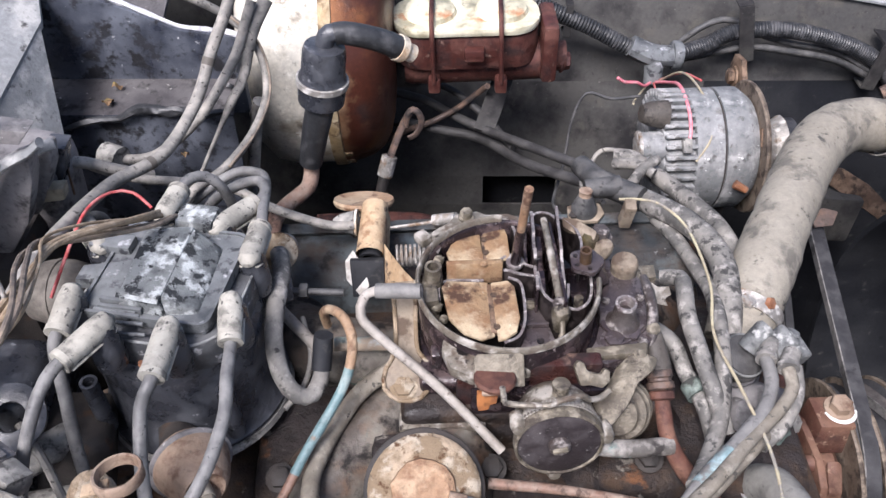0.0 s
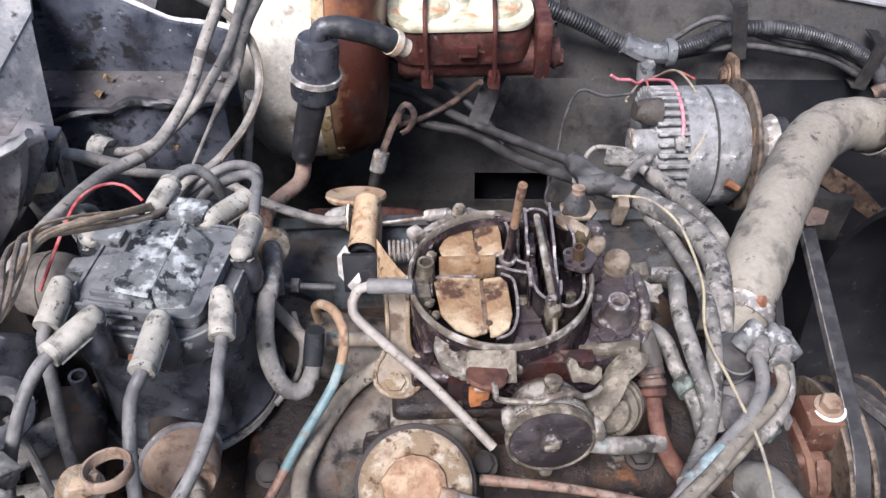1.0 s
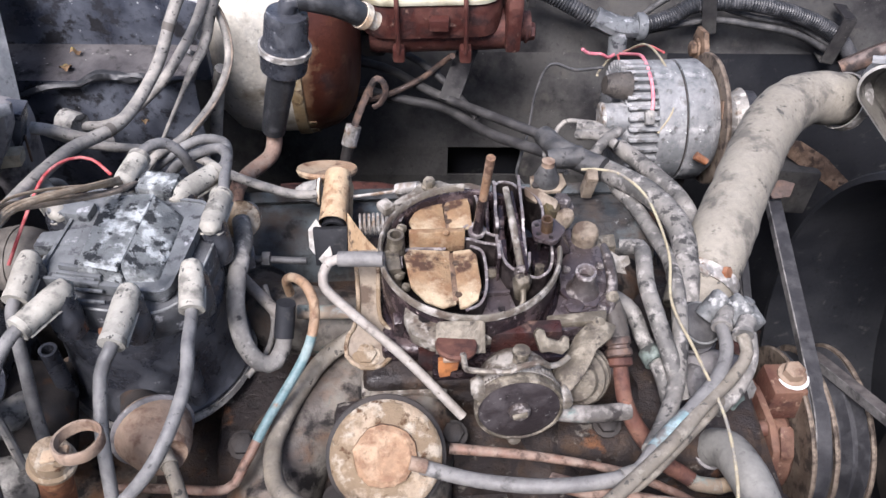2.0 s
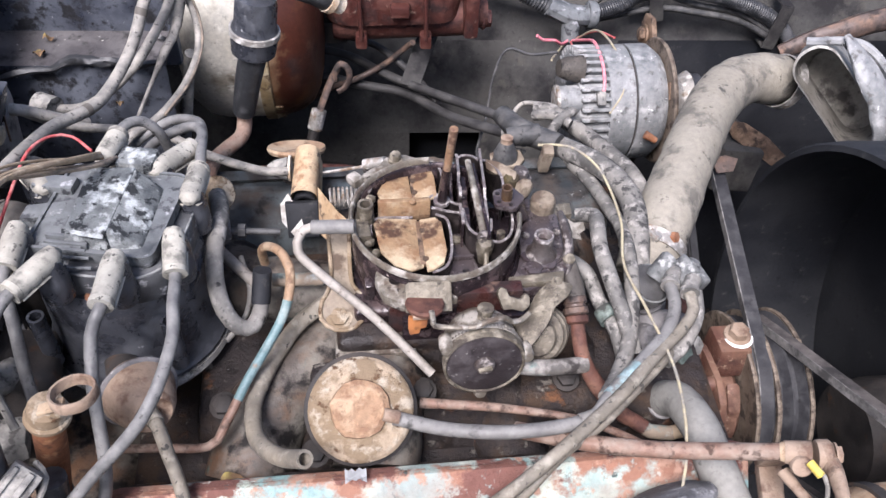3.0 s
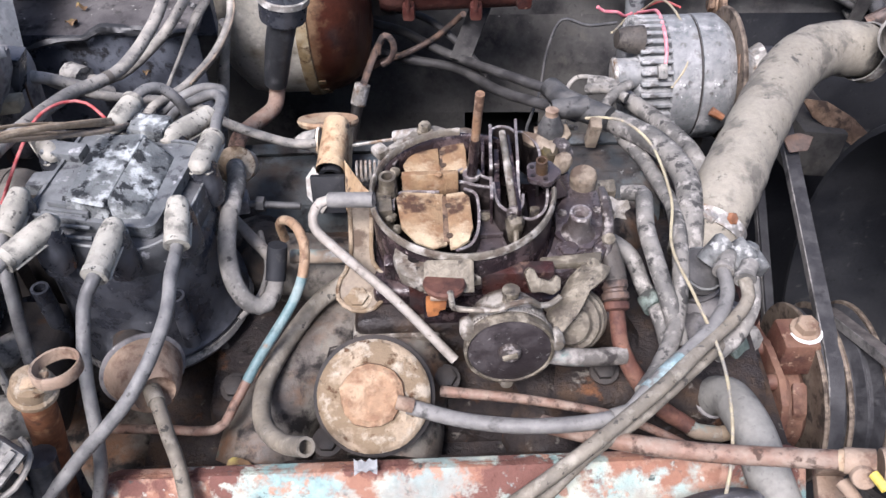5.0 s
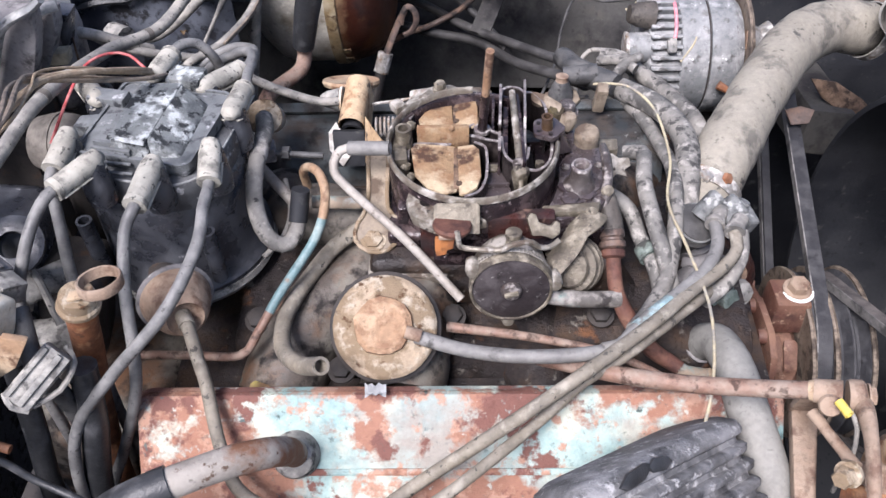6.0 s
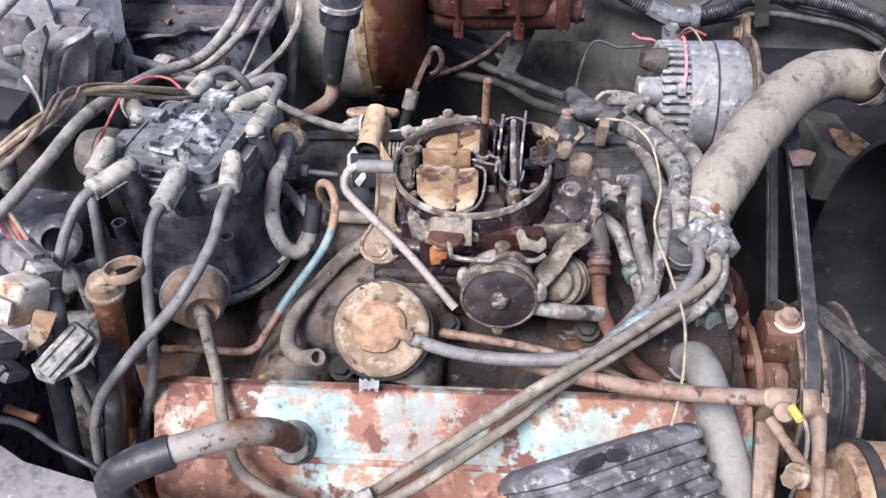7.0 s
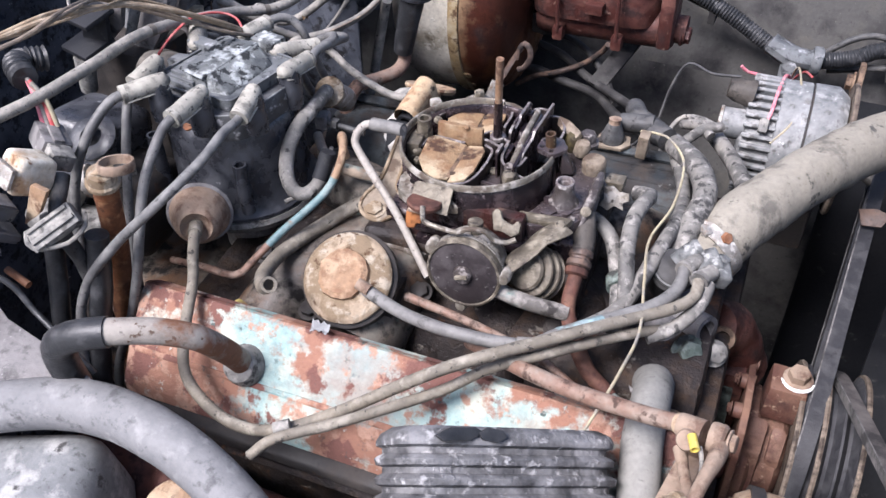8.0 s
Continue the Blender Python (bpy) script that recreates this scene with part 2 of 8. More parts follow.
MANIFOLD = mat("stained_intake_iron", (0.070, 0.058, 0.048), [((0.120, 0.064, 0.034), 18, 0.56, 0.08), ((0.155, 0.143, 0.120), 20, 0.55, 0.09), ((0.062, 0.100, 0.090), 26, 0.66, 0.04), ((0.010, 0.008, 0.007), 45, 0.55, 0.06)], 0.5)
DUCT = mat("cracked_rubber_duct", (0.03, 0.03, 0.032), [((0.15, 0.15, 0.155), 36, 0.53, 0.07), ((0.36, 0.355, 0.35), 120, 0.61, 0.05)], 0.55, bump=0.8, dust=((0.36, 0.355, 0.35), 0.65))
# black plastic of the shroud; also stands for shade on sheets behind it
SHROUD_AND_SHADE = mat("shroud_plastic_and_shade", (0.011, 0.012, 0.015), [((0.024, 0.025, 0.028), 8, 0.54, 0.12), ((0.060, 0.060, 0.058), 60, 0.67, 0.06)], 0.55, bump=0.15, spec=0.3)
BELT = mat("worn_belt", (0.026, 0.026, 0.029), [((0.055, 0.055, 0.058), 60, 0.55, 0.1)], 0.55)
RED_WIRE = mat("red_wire", (0.38, 0.055, 0.055), [((0.46, 0.17, 0.16), 90, 0.52, 0.08)], 0.5)
PINK_WIRE = mat("pink_wire", (0.58, 0.16, 0.20), [((0.55, 0.30, 0.31), 120, 0.55, 0.08)], 0.55)
YELLOW_WIRE = mat("yellow_wire", (0.306, 0.264, 0.178), [((0.40, 0.365, 0.24), 24, 0.57, 0.06), ((0.212, 0.196, 0.170), 70, 0.56, 0.05)], 0.6)
YELLOW = mat("yellow_plastic", (0.52, 0.41, 0.085), [((0.40, 0.31, 0.06), 110, 0.58, 0.06), ((0.60, 0.52, 0.24), 60, 0.62, 0.05)], 0.45)
ORANGE = mat("orange_rusted_lever", (0.270, 0.102, 0.030), [((0.180, 0.066, 0.024), 70, 0.55, 0.08)], 0.75)
TAPE = mat("taped_wire_bundle", (0.185, 0.148, 0.115), [((0.28, 0.225, 0.165), 45, 0.55, 0.06), ((0.095, 0.080, 0.068), 55, 0.55, 0.08)], 0.7)
GREEN_RING = mat("verdigris_ring", (0.090, 0.118, 0.103), [((0.19, 0.225, 0.20), 60, 0.55, 0.08), ((0.035, 0.037, 0.033), 50, 0.57, 0.06)], 0.6)
HOOD = mat("tan_flaking_sheet", (0.36, 0.245, 0.14), [((0.46, 0.35, 0.22), 40, 0.52, 0.08), ((0.22, 0.12, 0.06), 60, 0.58, 0.06), ((0.07, 0.045, 0.03), 90, 0.62, 0.04)], 0.65, bump=0.6, dust=(DUST, 0.2))
FOIL = mat("pale_foil", (0.52, 0.51, 0.48), [((0.30, 0.28, 0.25), 60, 0.55, 0.08)], 0.4, 0.2)
CAP_GREY = mat("dusty_grey_cap", (0.027, 0.029, 0.033), [((0.078, 0.082, 0.086), 34, 0.53, 0.1), ((0.32, 0.32, 0.325), 110, 0.63, 0.04)], 0.35, dust=((0.31, 0.31, 0.315), 0.32))
CASING = mat("dusty_mauve_casing", (0.121, 0.113, 0.114), [((0.184, 0.175, 0.172), 30, 0.52, 0.12), ((0.057, 0.054, 0.055), 60, 0.57, 0.07), ((0.345, 0.333, 0.322), 150, 0.66, 0.04)], 0.55, dust=((0.345, 0.333, 0.322), 0.5))
# copy of the grey casing, its tone set for shade on the blower
SHADED_CASING = mat("shaded_grey_casing", (0.150, 0.140, 0.140), [((0.225, 0.213, 0.210), 30, 0.53, 0.12), ((0.036, 0.034, 0.035), 60, 0.58, 0.07)], 0.45, dust=((0.32, 0.31, 0.30), 0.4))
TAN_WIRE = mat("dirty_tan_wire", (0.295, 0.222, 0.145), [((0.19, 0.145, 0.102), 50, 0.56, 0.1), ((0.42, 0.345, 0.25), 80, 0.56, 0.07)], 0.65)
CUP = mat("dull_brown_dust", (0.19, 0.128, 0.088), [((0.27, 0.20, 0.145), 30, 0.52, 0.12), ((0.11, 0.06, 0.038), 60, 0.57, 0.06)], 0.7, bump=0.5, dust=(DUST, 0.2))
PULLEY = mat("dark_rusty_pulley", (0.083, 0.060, 0.051), [((0.165, 0.105, 0.075), 50, 0.55, 0.1), ((0.030, 0.024, 0.022), 70, 0.56, 0.06)], 0.5, 0.2)
BOOT_BROWN_DUST = mat("dusty_brown_shell", (0.075, 0.066, 0.056), [((0.115, 0.103, 0.088), 18, 0.52, 0.12), ((0.055, 0.048, 0.041), 30, 0.58, 0.08)], 0.6, dust=(DUST, 0.25))
BOOT_BROWN = mat("brown_black_rubber", (0.050, 0.043, 0.036), [((0.10, 0.088, 0.075), 40, 0.53, 0.1), ((0.02, 0.018, 0.016), 90, 0.6, 0.05)], 0.6)
RIM_TAN = mat("worn_tan_pulley_edge", (0.135, 0.105, 0.080), [((0.21, 0.17, 0.13), 50, 0.55, 0.1), ((0.05, 0.038, 0.03), 70, 0.56, 0.06)], 0.5, 0.2)
CANISTER = mat("dusty_brown_canister", (0.098, 0.086, 0.073), [((0.150, 0.134, 0.114), 18, 0.52, 0.12), ((0.048, 0.042, 0.036), 30, 0.58, 0.08)], 0.6, dust=(DUST, 0.25))
PUMP_RUST = mat("dusty_red_brown_casting", (0.078, 0.030, 0.021), [((0.150, 0.078, 0.050), 20, 0.51, 0.10), ((0.050, 0.018, 0.013), 38, 0.575, 0.06), ((0.29, 0.20, 0.14), 120, 0.65, 0.05)], 0.55, bump=0.5, dust=((0.33, 0.225, 0.16), 0.35))
PLUG = mat("oily_mauve_metal", (0.088, 0.077, 0.073), [((0.040, 0.031, 0.028), 60, 0.53, 0.09, 0.3), ((0.25, 0.225, 0.21), 120, 0.58, 0.05)], 0.38, 0.3, 0.5)
VALLEY = mat("oily_valley_iron", (0.013, 0.010, 0.009), [((0.050, 0.030, 0.018), 22, 0.52, 0.09), ((0.022, 0.017, 0.016), 60, 0.50, 0.08), ((0.15, 0.135, 0.115), 90, 0.665, 0.04), ((0.12, 0.052, 0.022), 40, 0.66, 0.05)], 0.38, bump=0.9)
CAP_TOP = mat("weathered_black_plastic", (0.036, 0.040, 0.043), [((0.118, 0.126, 0.128), 26, 0.50, 0.1), ((0.413, 0.419, 0.431), 70, 0.65, 0.05), ((0.016, 0.018, 0.021), 90, 0.59, 0.04)], 0.38, dust=((0.275, 0.281, 0.294), 0.38))
RUST_PIPE = mat("brown_rust_pipe", (0.092, 0.039, 0.027), [((0.155, 0.080, 0.053), 45, 0.55, 0.09), ((0.05, 0.021, 0.016), 60, 0.56, 0.06)], 0.7)
LEAD = mat("spark_lead_rubber", (0.080, 0.080, 0.080), [((0.155, 0.153, 0.148), 60, 0.53, 0.1), ((0.024, 0.024, 0.024), 200, 0.63, 0.02)], 0.42, dust=((0.45, 0.44, 0.415), 0.36), vary=True)
STUD_GREY = mat("greasy_tan_steel", (0.175, 0.140, 0.102), [((0.26, 0.215, 0.16), 34, 0.53, 0.08), ((0.085, 0.06, 0.042), 50, 0.56, 0.06)], 0.6)
STUD = mat("tan_rusted_stud", (0.235, 0.140, 0.080), [((0.33, 0.235, 0.16), 60, 0.55, 0.08), ((0.10, 0.055, 0.035), 60, 0.56, 0.06)], 0.7)
WHITE_PAINT = mat("white_paint_mark", (0.80, 0.79, 0.76), [((0.6, 0.58, 0.55), 160, 0.64, 0.04)], 0.5)
LEAF = mat("dead_leaf", (0.155, 0.095, 0.050), [((0.26, 0.215, 0.06), 50, 0.56, 0.08), ((0.06, 0.04, 0.03), 90, 0.58, 0.06)], 0.8)
GREY_PIPE = mat("grey_metal_pipe", (0.246, 0.221, 0.193), [((0.328, 0.303, 0.271), 40, 0.5, 0.1), ((0.082, 0.057, 0.041), 130, 0.64, 0.03)], 0.6, 0.2, dust=(DUST, 0.3))
GREY_HOSE = mat("grey_worn_hose", (0.108, 0.105, 0.100), [((0.185, 0.180, 0.170), 40, 0.53, 0.1), ((0.040, 0.039, 0.037), 60, 0.61, 0.05)], 0.5, dust=((0.35, 0.335, 0.31), 0.32), vary=True)
SWITCH = mat("scuffed_switch_plastic", (0.100, 0.103, 0.100), [((0.185, 0.188, 0.182), 40, 0.53, 0.1), ((0.045, 0.046, 0.046), 50, 0.57, 0.06), ((0.33, 0.33, 0.315), 110, 0.64, 0.04)], 0.5)
COOLANT_HOSE = mat("dusty_coolant_hose", (0.175, 0.172, 0.158), [((0.225, 0.220, 0.200), 16, 0.5, 0.16), ((0.115, 0.112, 0.103), 34, 0.60, 0.08)], 0.75, dust=(DUST, 0.2))
BIG_GREY = mat("scuffed_grey_hose", (0.125, 0.126, 0.129), [((0.175, 0.175, 0.177), 12, 0.5, 0.16), ((0.235, 0.234, 0.232), 50, 0.60, 0.06), ((0.075, 0.075, 0.078), 60, 0.62, 0.05)], 0.5, dust=((0.37, 0.365, 0.355), 0.30))
BROWN_STEEL = mat("brown_rusted_steel", (0.12, 0.075, 0.047), [((0.22, 0.15, 0.10), 50, 0.54, 0.09), ((0.04, 0.026, 0.018), 80, 0.57, 0.06)], 0.6, 0.2)
EGR_LID = mat("flaking_tan_rust", (0.280, 0.218, 0.150), [((0.175, 0.128, 0.080), 26, 0.525, 0.03), ((0.350, 0.302, 0.232), 60, 0.57, 0.05), ((0.076, 0.038, 0.017), 85, 0.62, 0.03)], 0.7, bump=0.8)
EGR_BOSS = mat("orange_tan_rust", (0.255, 0.160, 0.095), [((0.20, 0.115, 0.068), 60, 0.54, 0.05), ((0.36, 0.255, 0.165), 45, 0.56, 0.06)], 0.75, bump=0.8)
SOIL = mat("ground_soil", (0.12, 0.10, 0.075), [((0.20, 0.17, 0.12), 3, 0.5, 0.2), ((0.06, 0.07, 0.03), 8, 0.58, 0.08)], 0.95)


# ---- mesh helpers ----
def finish(bm, name, material, smooth=40):
    bmesh.ops.remove_doubles(bm, verts=bm.verts, dist=1e-6)
    bmesh.ops.recalc_face_normals(bm, faces=bm.faces)
    me = bpy.data.meshes.new(name)
    bm.to_mesh(me)
    bm.free()
    me.materials.append(material)
    me.polygons.foreach_set("use_smooth", [True] * len(me.polygons))
    me.set_sharp_from_angle(angle=radians(smooth))
    n = len(me.vertices)
    co = np.empty(n * 3)
    me.vertices.foreach_get("co", co)
    c = Vector((co.reshape(-1, 3).min(0) + co.reshape(-1, 3).max(0)) / 2)
    me.transform(Matrix.Translation(-c))
    return me, c


def solid(name, bm, material, label="", category="", group="", kind="", smooth=40):
    """a thing that is one mesh"""
    me, c = finish(bm, name, material, smooth)
    ob = new(name, me)
    ob.location = c
    return tagged(ob, label, category, group, kind)


def thing(name, at, label, category, group="", kind=""):
    ob = new(name)
    ob.empty_display_size = 0.02
    ob.location = at
    return tagged(ob, label, category, group, kind)


WORLD = {}


def part(name, bm, material, parent, label="", smooth=40):
    me, c = finish(bm, name, material, smooth)
    ob = new(name, me)
    ob.parent = parent
    base = WORLD.get(parent.name, Vector(parent.location))
    ob.location = c - base
    WORLD[ob.name] = c
    return tagged(ob, label)


def spline(pts, step=0.006):
    """points along a smooth curve through pts"""
    p = [Vector(q) for q in pts]
    p = [p[0] * 2 - p[1]] + p + [p[-1] * 2 - p[-2]]
    out = []
    for i in range(1, len(p) - 2):
        a, b, c, d = p[i - 1:i + 3]
        n = max(2, int((c - b).length / step))
        for k in range(n):
            t = k / n
            out.append(0.5 * ((2 * b) + (c - a) * t + (2 * a - 5 * b + 4 * c - d) * t * t + (3 * b - a - 3 * c + d) * t ** 3))
    out.append(p[-2])
    return out


def sweep(bm, pts, radius, segs=12, smooth=True, step=0.006, rough=0.03, flat=1.0, hollow=False, ribs=0.0, pitch=0.006):
    """a round tube along pts; radius a number or a list spread along the way; ribs: depth of rings every pitch metres"""
    if ribs:
        step = pitch / 4
    c = spline(pts, step) if smooth else [Vector(q) for q in pts]
    n = len(c)
    rads = radius if isinstance(radius, (list, tuple)) else [radius, radius]
    t0 = (c[1] - c[0]).normalized()
    u = t0.orthogonal().normalized()
    if abs(t0.z) < 0.9:
        u = (Vector((0, 0, 1)) - t0 * t0.z).normalized()
    rings, far = [], 0.0
    for i in range(n):
        t = (c[min(i + 1, n - 1)] - c[max(i - 1, 0)]).normalized()
        u = (u - t * u.dot(t)).normalized()
        v = t.cross(u)
        s = i / (n - 1) * (len(rads) - 1)
        k = min(int(s), len(rads) - 2)
        r = rads[k] + (rads[k + 1] - rads[k]) * (s - k)
        if i:
            far += (c[i] - c[i - 1]).length
        if ribs:
            r -= ribs * (0.5 - 0.5 * math.cos(far / pitch * math.tau))
        ring = []
        for j in range(segs):
            a = j / segs * math.tau
            w = r * (1 + rough * noise.noise(c[i] * 60 + Vector((math.cos(a), math.sin(a), 0)) * 0.8))
            ring.append(bm.verts.new(c[i] + u * (math.cos(a) * w * flat) + v * (math.sin(a) * w)))
        rings.append(ring)
    for a, b in zip(rings, rings[1:]):
        for j in range(segs):
            bm.faces.new((a[j], a[(j + 1) % segs], b[(j + 1) % segs], b[j]))
    for ring, sign, cc, nb in ((rings[0], -1, c[0], c[1]), (rings[-1], 1, c[-1], c[-2])):
        if hollow:
            d = (nb - cc).normalized() * (rads[0] * 1.5)
            inner = [bm.verts.new(cc + (q.co - cc) * 0.68) for q in ring]
            deep = [bm.verts.new(cc + (q.co - cc) * 0.68 + d) for q in ring]
            for j in range(segs):
                k = (j + 1) % segs
                bm.faces.new((ring[j], ring[k], inner[k], inner[j]))
                bm.faces.new((inner[j], inner[k], deep[k], deep[j]))
            bm.faces.new(deep)
        else:
            bm.faces.new(ring)
    return bm


def tube(pts, radius, **kw):
    return sweep(bmesh.new(), pts, radius, **kw)


def axes(at, z, x=None):
    """a frame at a place whose z runs along the given way"""
    z = Vector(z).normalized()
    x = Vector(x) if x else (Vector((1, 0, 0)) if abs(z.x) < 0.9 else Vector((0, 1, 0)))
    x = (x - z * x.dot(z)).normalized()
    y = z.cross(x)
    m = Matrix((x, y, z)).transposed().to_4x4()
    m.translation = Vector(at)
    return m


def lathe(bm, profile, m, segs=32, wobble=0.0, start=0.0, sweep_by=math.tau):
    """turn (radius, height) pairs round the z of m"""
    full = abs(sweep_by - math.tau) < 1e-6
    cols = []
    cnt = segs if full else segs + 1
    for j in range(cnt):
        a = start + sweep_by * j / segs
        cols.append([bm.verts.new(m @ Vector((math.cos(a) * r * (1 + wobble * noise.noise(Vector((math.cos(a) * 2, math.sin(a) * 2, h * 60)))), math.sin(a) * r * (1 + wobble * noise.noise(Vector((math.cos(a) * 2, math.sin(a) * 2, h * 60)))), h))) for r, h in profile])
    for j in range(segs):
        a, b = cols[j], cols[(j + 1) % cnt]
        for k in range(len(profile) - 1):
            bm.faces.new((a[k], b[k], b[k + 1], a[k + 1]))
    if full and profile[0] != profile[-1]:
        for k in (0, -1):
            if profile[k][0] > 1e-5:
                bm.faces.new([c[k] for c in cols])
    return bm


def turned(profile, m, **kw):
    return lathe(bmesh.new(), profile, m, **kw)


def box(bm, size, m, bevel=0.002, segs=2, taper=1.0):
    r = bmesh.ops.create_cube(bm, size=1.0)
    vs = r["verts"]
    for v in vs:
        k = taper if v.co.z > 0 else 1.0
        v.co = Vector((v.co.x * size[0] * k, v.co.y * size[1] * k, v.co.z * size[2]))
    if bevel:
        es = list({e for v in vs for e in v.link_edges})
        r = bmesh.ops.bevel(bm, geom=es, offset=bevel, segments=segs, profile=0.6, affect="EDGES")
        vs = list({v for f in r["faces"] for v in f.verts} | {v for v in vs if v.is_valid})
    bmesh.ops.transform(bm, matrix=m, verts=vs)
    return bm


def block(size, m, bevel=0.002, segs=2, taper=1.0):
    return box(bmesh.new(), size, m, bevel, segs, taper)


def prism(bm, outline, height, m, bevel=0.001, hole=None):
    """extrude an outline of (x, y) pairs by height along the z of m"""
    lo = [bm.verts.new((x, y, 0)) for x, y in outline]
    f = bm.faces.new(lo)
    r = bmesh.ops.extrude_face_region(bm, geom=[f])
    up = [v for v in r["geom"] if isinstance(v, bmesh.types.BMVert)]
    bmesh.ops.translate(bm, verts=up, vec=(0, 0, height))
    vs = lo + up
    if bevel:
        es = list({e for v in vs for e in v.link_edges})
        r = bmesh.ops.bevel(bm, geom=es, offset=bevel, segments=2, profile=0.6, affect="EDGES")
        vs = list({v for g in r["faces"] for v in g.verts} | {v for v in vs if v.is_valid})
    bmesh.ops.transform(bm, matrix=m, verts=vs)
    return bm


def plate(outline, height, m, bevel=0.001):
    return prism(bmesh.new(), outline, height, m, bevel)


def arc(cx, cy, r, a0, a1, n=8):
    return [(cx + r * math.cos(radians(a0 + (a1 - a0) * i / n)), cy + r * math.sin(radians(a0 + (a1 - a0) * i / n))) for i in range(n + 1)]


def rounded(hx, hy, r, n=5):
    return arc(hx - r, hy - r, r, 0, 90, n) + arc(-hx + r, hy - r, r, 90, 180, n) + arc(-hx + r, -hy + r, r, 180, 270, n) + arc(hx - r, -hy + r, r, 270, 360, n)


def bolt(at, way, r=0.006, h=0.005):
    """a hexagon head on a washer"""
    bm = bmesh.new()
    m = axes(at, way)
    lathe(bm, [(r * 1.35, 0), (r * 1.35, h * 0.25), (r * 1.1, h * 0.3)], m, segs=16)
    lathe(bm, [(r, h * 0.2), (r, h * 0.9), (r * 0.85, h)], m, segs=6)
    return bm


def screw(at, way, r=0.004, h=0.002):
    bm = bmesh.new()
    m = axes(at, way)
    lathe(bm, [(r, 0), (r, h * 0.5), (r * 0.6, h)], m, segs=12)
    box(bm, (r * 1.5, r * 0.3, h * 0.3), m @ Matrix.Translation((0, 0, h)), 0)
    return bm


def clamp(at, way, r, width=0.010):
    """a hose band with a worm screw"""
    bm = bmesh.new()
    m = axes(at, way)
    lathe(bm, [(r, -width / 2), (r + 0.0015, -width / 2), (r + 0.0015, width / 2), (r, width / 2), (r, -width / 2)], m, segs=28)
    return bm


def cup_wall(cx, cy, hx, hy, r, z0, z1, wall=0.0022, turn=0.0):
    """a rounded upright wall round a bore"""
    bm = bmesh.new()
    m = pose(cx, cy, 0, 0, 0, turn)
    o, i = rounded(hx, hy, r, 6), rounded(hx - wall, hy - wall, max(r - wall, 0.001), 6)
    loops = [[bm.verts.new(m @ Vector((x, y, z))) for x, y in q] for q, z in ((o, z0), (o, z1), (i, z1), (i, z0))]
    n = len(o)
    for a, b in zip(loops, loops[1:]):
        for k in range(n):
            bm.faces.new((a[k], a[(k + 1) % n], b[(k + 1) % n], b[k]))
    return bm


# ---- ground and engine bay ----
bm = bmesh.new()
bmesh.ops.create_grid(bm, x_segments=40, y_segments=40, size=400)
solid("ground", bm, SOIL, "bare brown soil under the vehicle", "ground", kind="structure")


def bent_panel(name, profile, x0, x1, material, label, gap=None, thick=0.004, skew=0.0):
    """a sheet folded along (y, z) corners from x0 to x1; gap: (index, from x, to x) leaves a window in one fold"""
    bm = bmesh.new()
    for i, (a, b) in enumerate(zip(profile, profile[1:])):
        d = Vector((0, b[0] - a[0], b[1] - a[1]))
        nrm = Vector((0, -d.z, d.y)).normalized() * thick
        spans = [(x0, x1)] if not gap or gap[0] != i else [(x0, gap[1]), (gap[2], x1)]
        for s0, s1 in spans:
            nx = max(1, int((s1 - s0) / 0.05))
            for k in range(nx):
                xa, xb = s0 + (s1 - s0) * k / nx, s0 + (s1 - s0) * (k + 1) / nx
                q = [Vector((x, y + skew * x, z)) for x, (y, z) in ((xa, a), (xb, a), (xb, b), (xa, b))]
                vs = [bm.verts.new(p) for p in q] + [bm.verts.new(p + nrm) for p in q]
                for f in ((0, 1, 2, 3), (4, 5, 6, 7), (0, 1, 5, 4), (2, 3, 7, 6)):
                    bm.faces.new([vs[j] for j in f])
    return solid(name, bm, material, label, "panel", kind="structure")


bent_panel("fender_panel", [(1.32, 1.06), (1.12, 1.00), (1.06, 0.93), (1.03, 0.86), (1.00, 0.80)], -0.6, 0.9, PANEL, "dark grey painted inner fender with dust and scratches")
bent_panel("fender_apron", [(1.00, 0.80), (0.968, 0.745), (0.942, 0.684), (0.930, 0.643), (0.926, 0.60), (0.92, 0.2)], -0.60, 0.34, PANEL, "dark grey sloping apron of the inner fender", gap=(2, 0.047, 0.148))
# near-black colour replaces the shadow that falls on this apron
bent_panel("apron_front", [(1.00, 0.80), (0.985, 0.70), (0.975, 0.2)], 0.34, 0.9, SHROUD_AND_SHADE, "apron behind the belts, blackened for its shade")
bent_panel("fender_top", [(1.32, 1.06), (1.75, 1.05), (1.80, 0.5)], -0.9, 1.1, PALE_PANEL, "pale weathered outer fender edge")
# added sheet, coloured black so the opening looks deep and unlit
bent_panel("wheel_arch", [(1.0, 0.74), (1.0, 0.3)], -0.2, 0.6, SHROUD_AND_SHADE, "black sheet standing for shade behind the fender opening")
solid("fender_lip", tube([(0.485, 1.050, 0.903), (0.60, 1.042, 0.886), (0.72, 1.035, 0.868), (0.86, 1.03, 0.85)], 0.010, segs=10, flat=0.5), PALE_PANEL, "pale bare metal lip of the fender", "trim", kind="structure")
bent_panel("near_fender", [(-0.02, 0.2), (-0.02, 0.80), (-0.06, 0.84), (-0.45, 0.86), (-0.5, 0.4)], -0.9, 1.1, PALE_PANEL, "pale grey near fender edge of the engine bay")
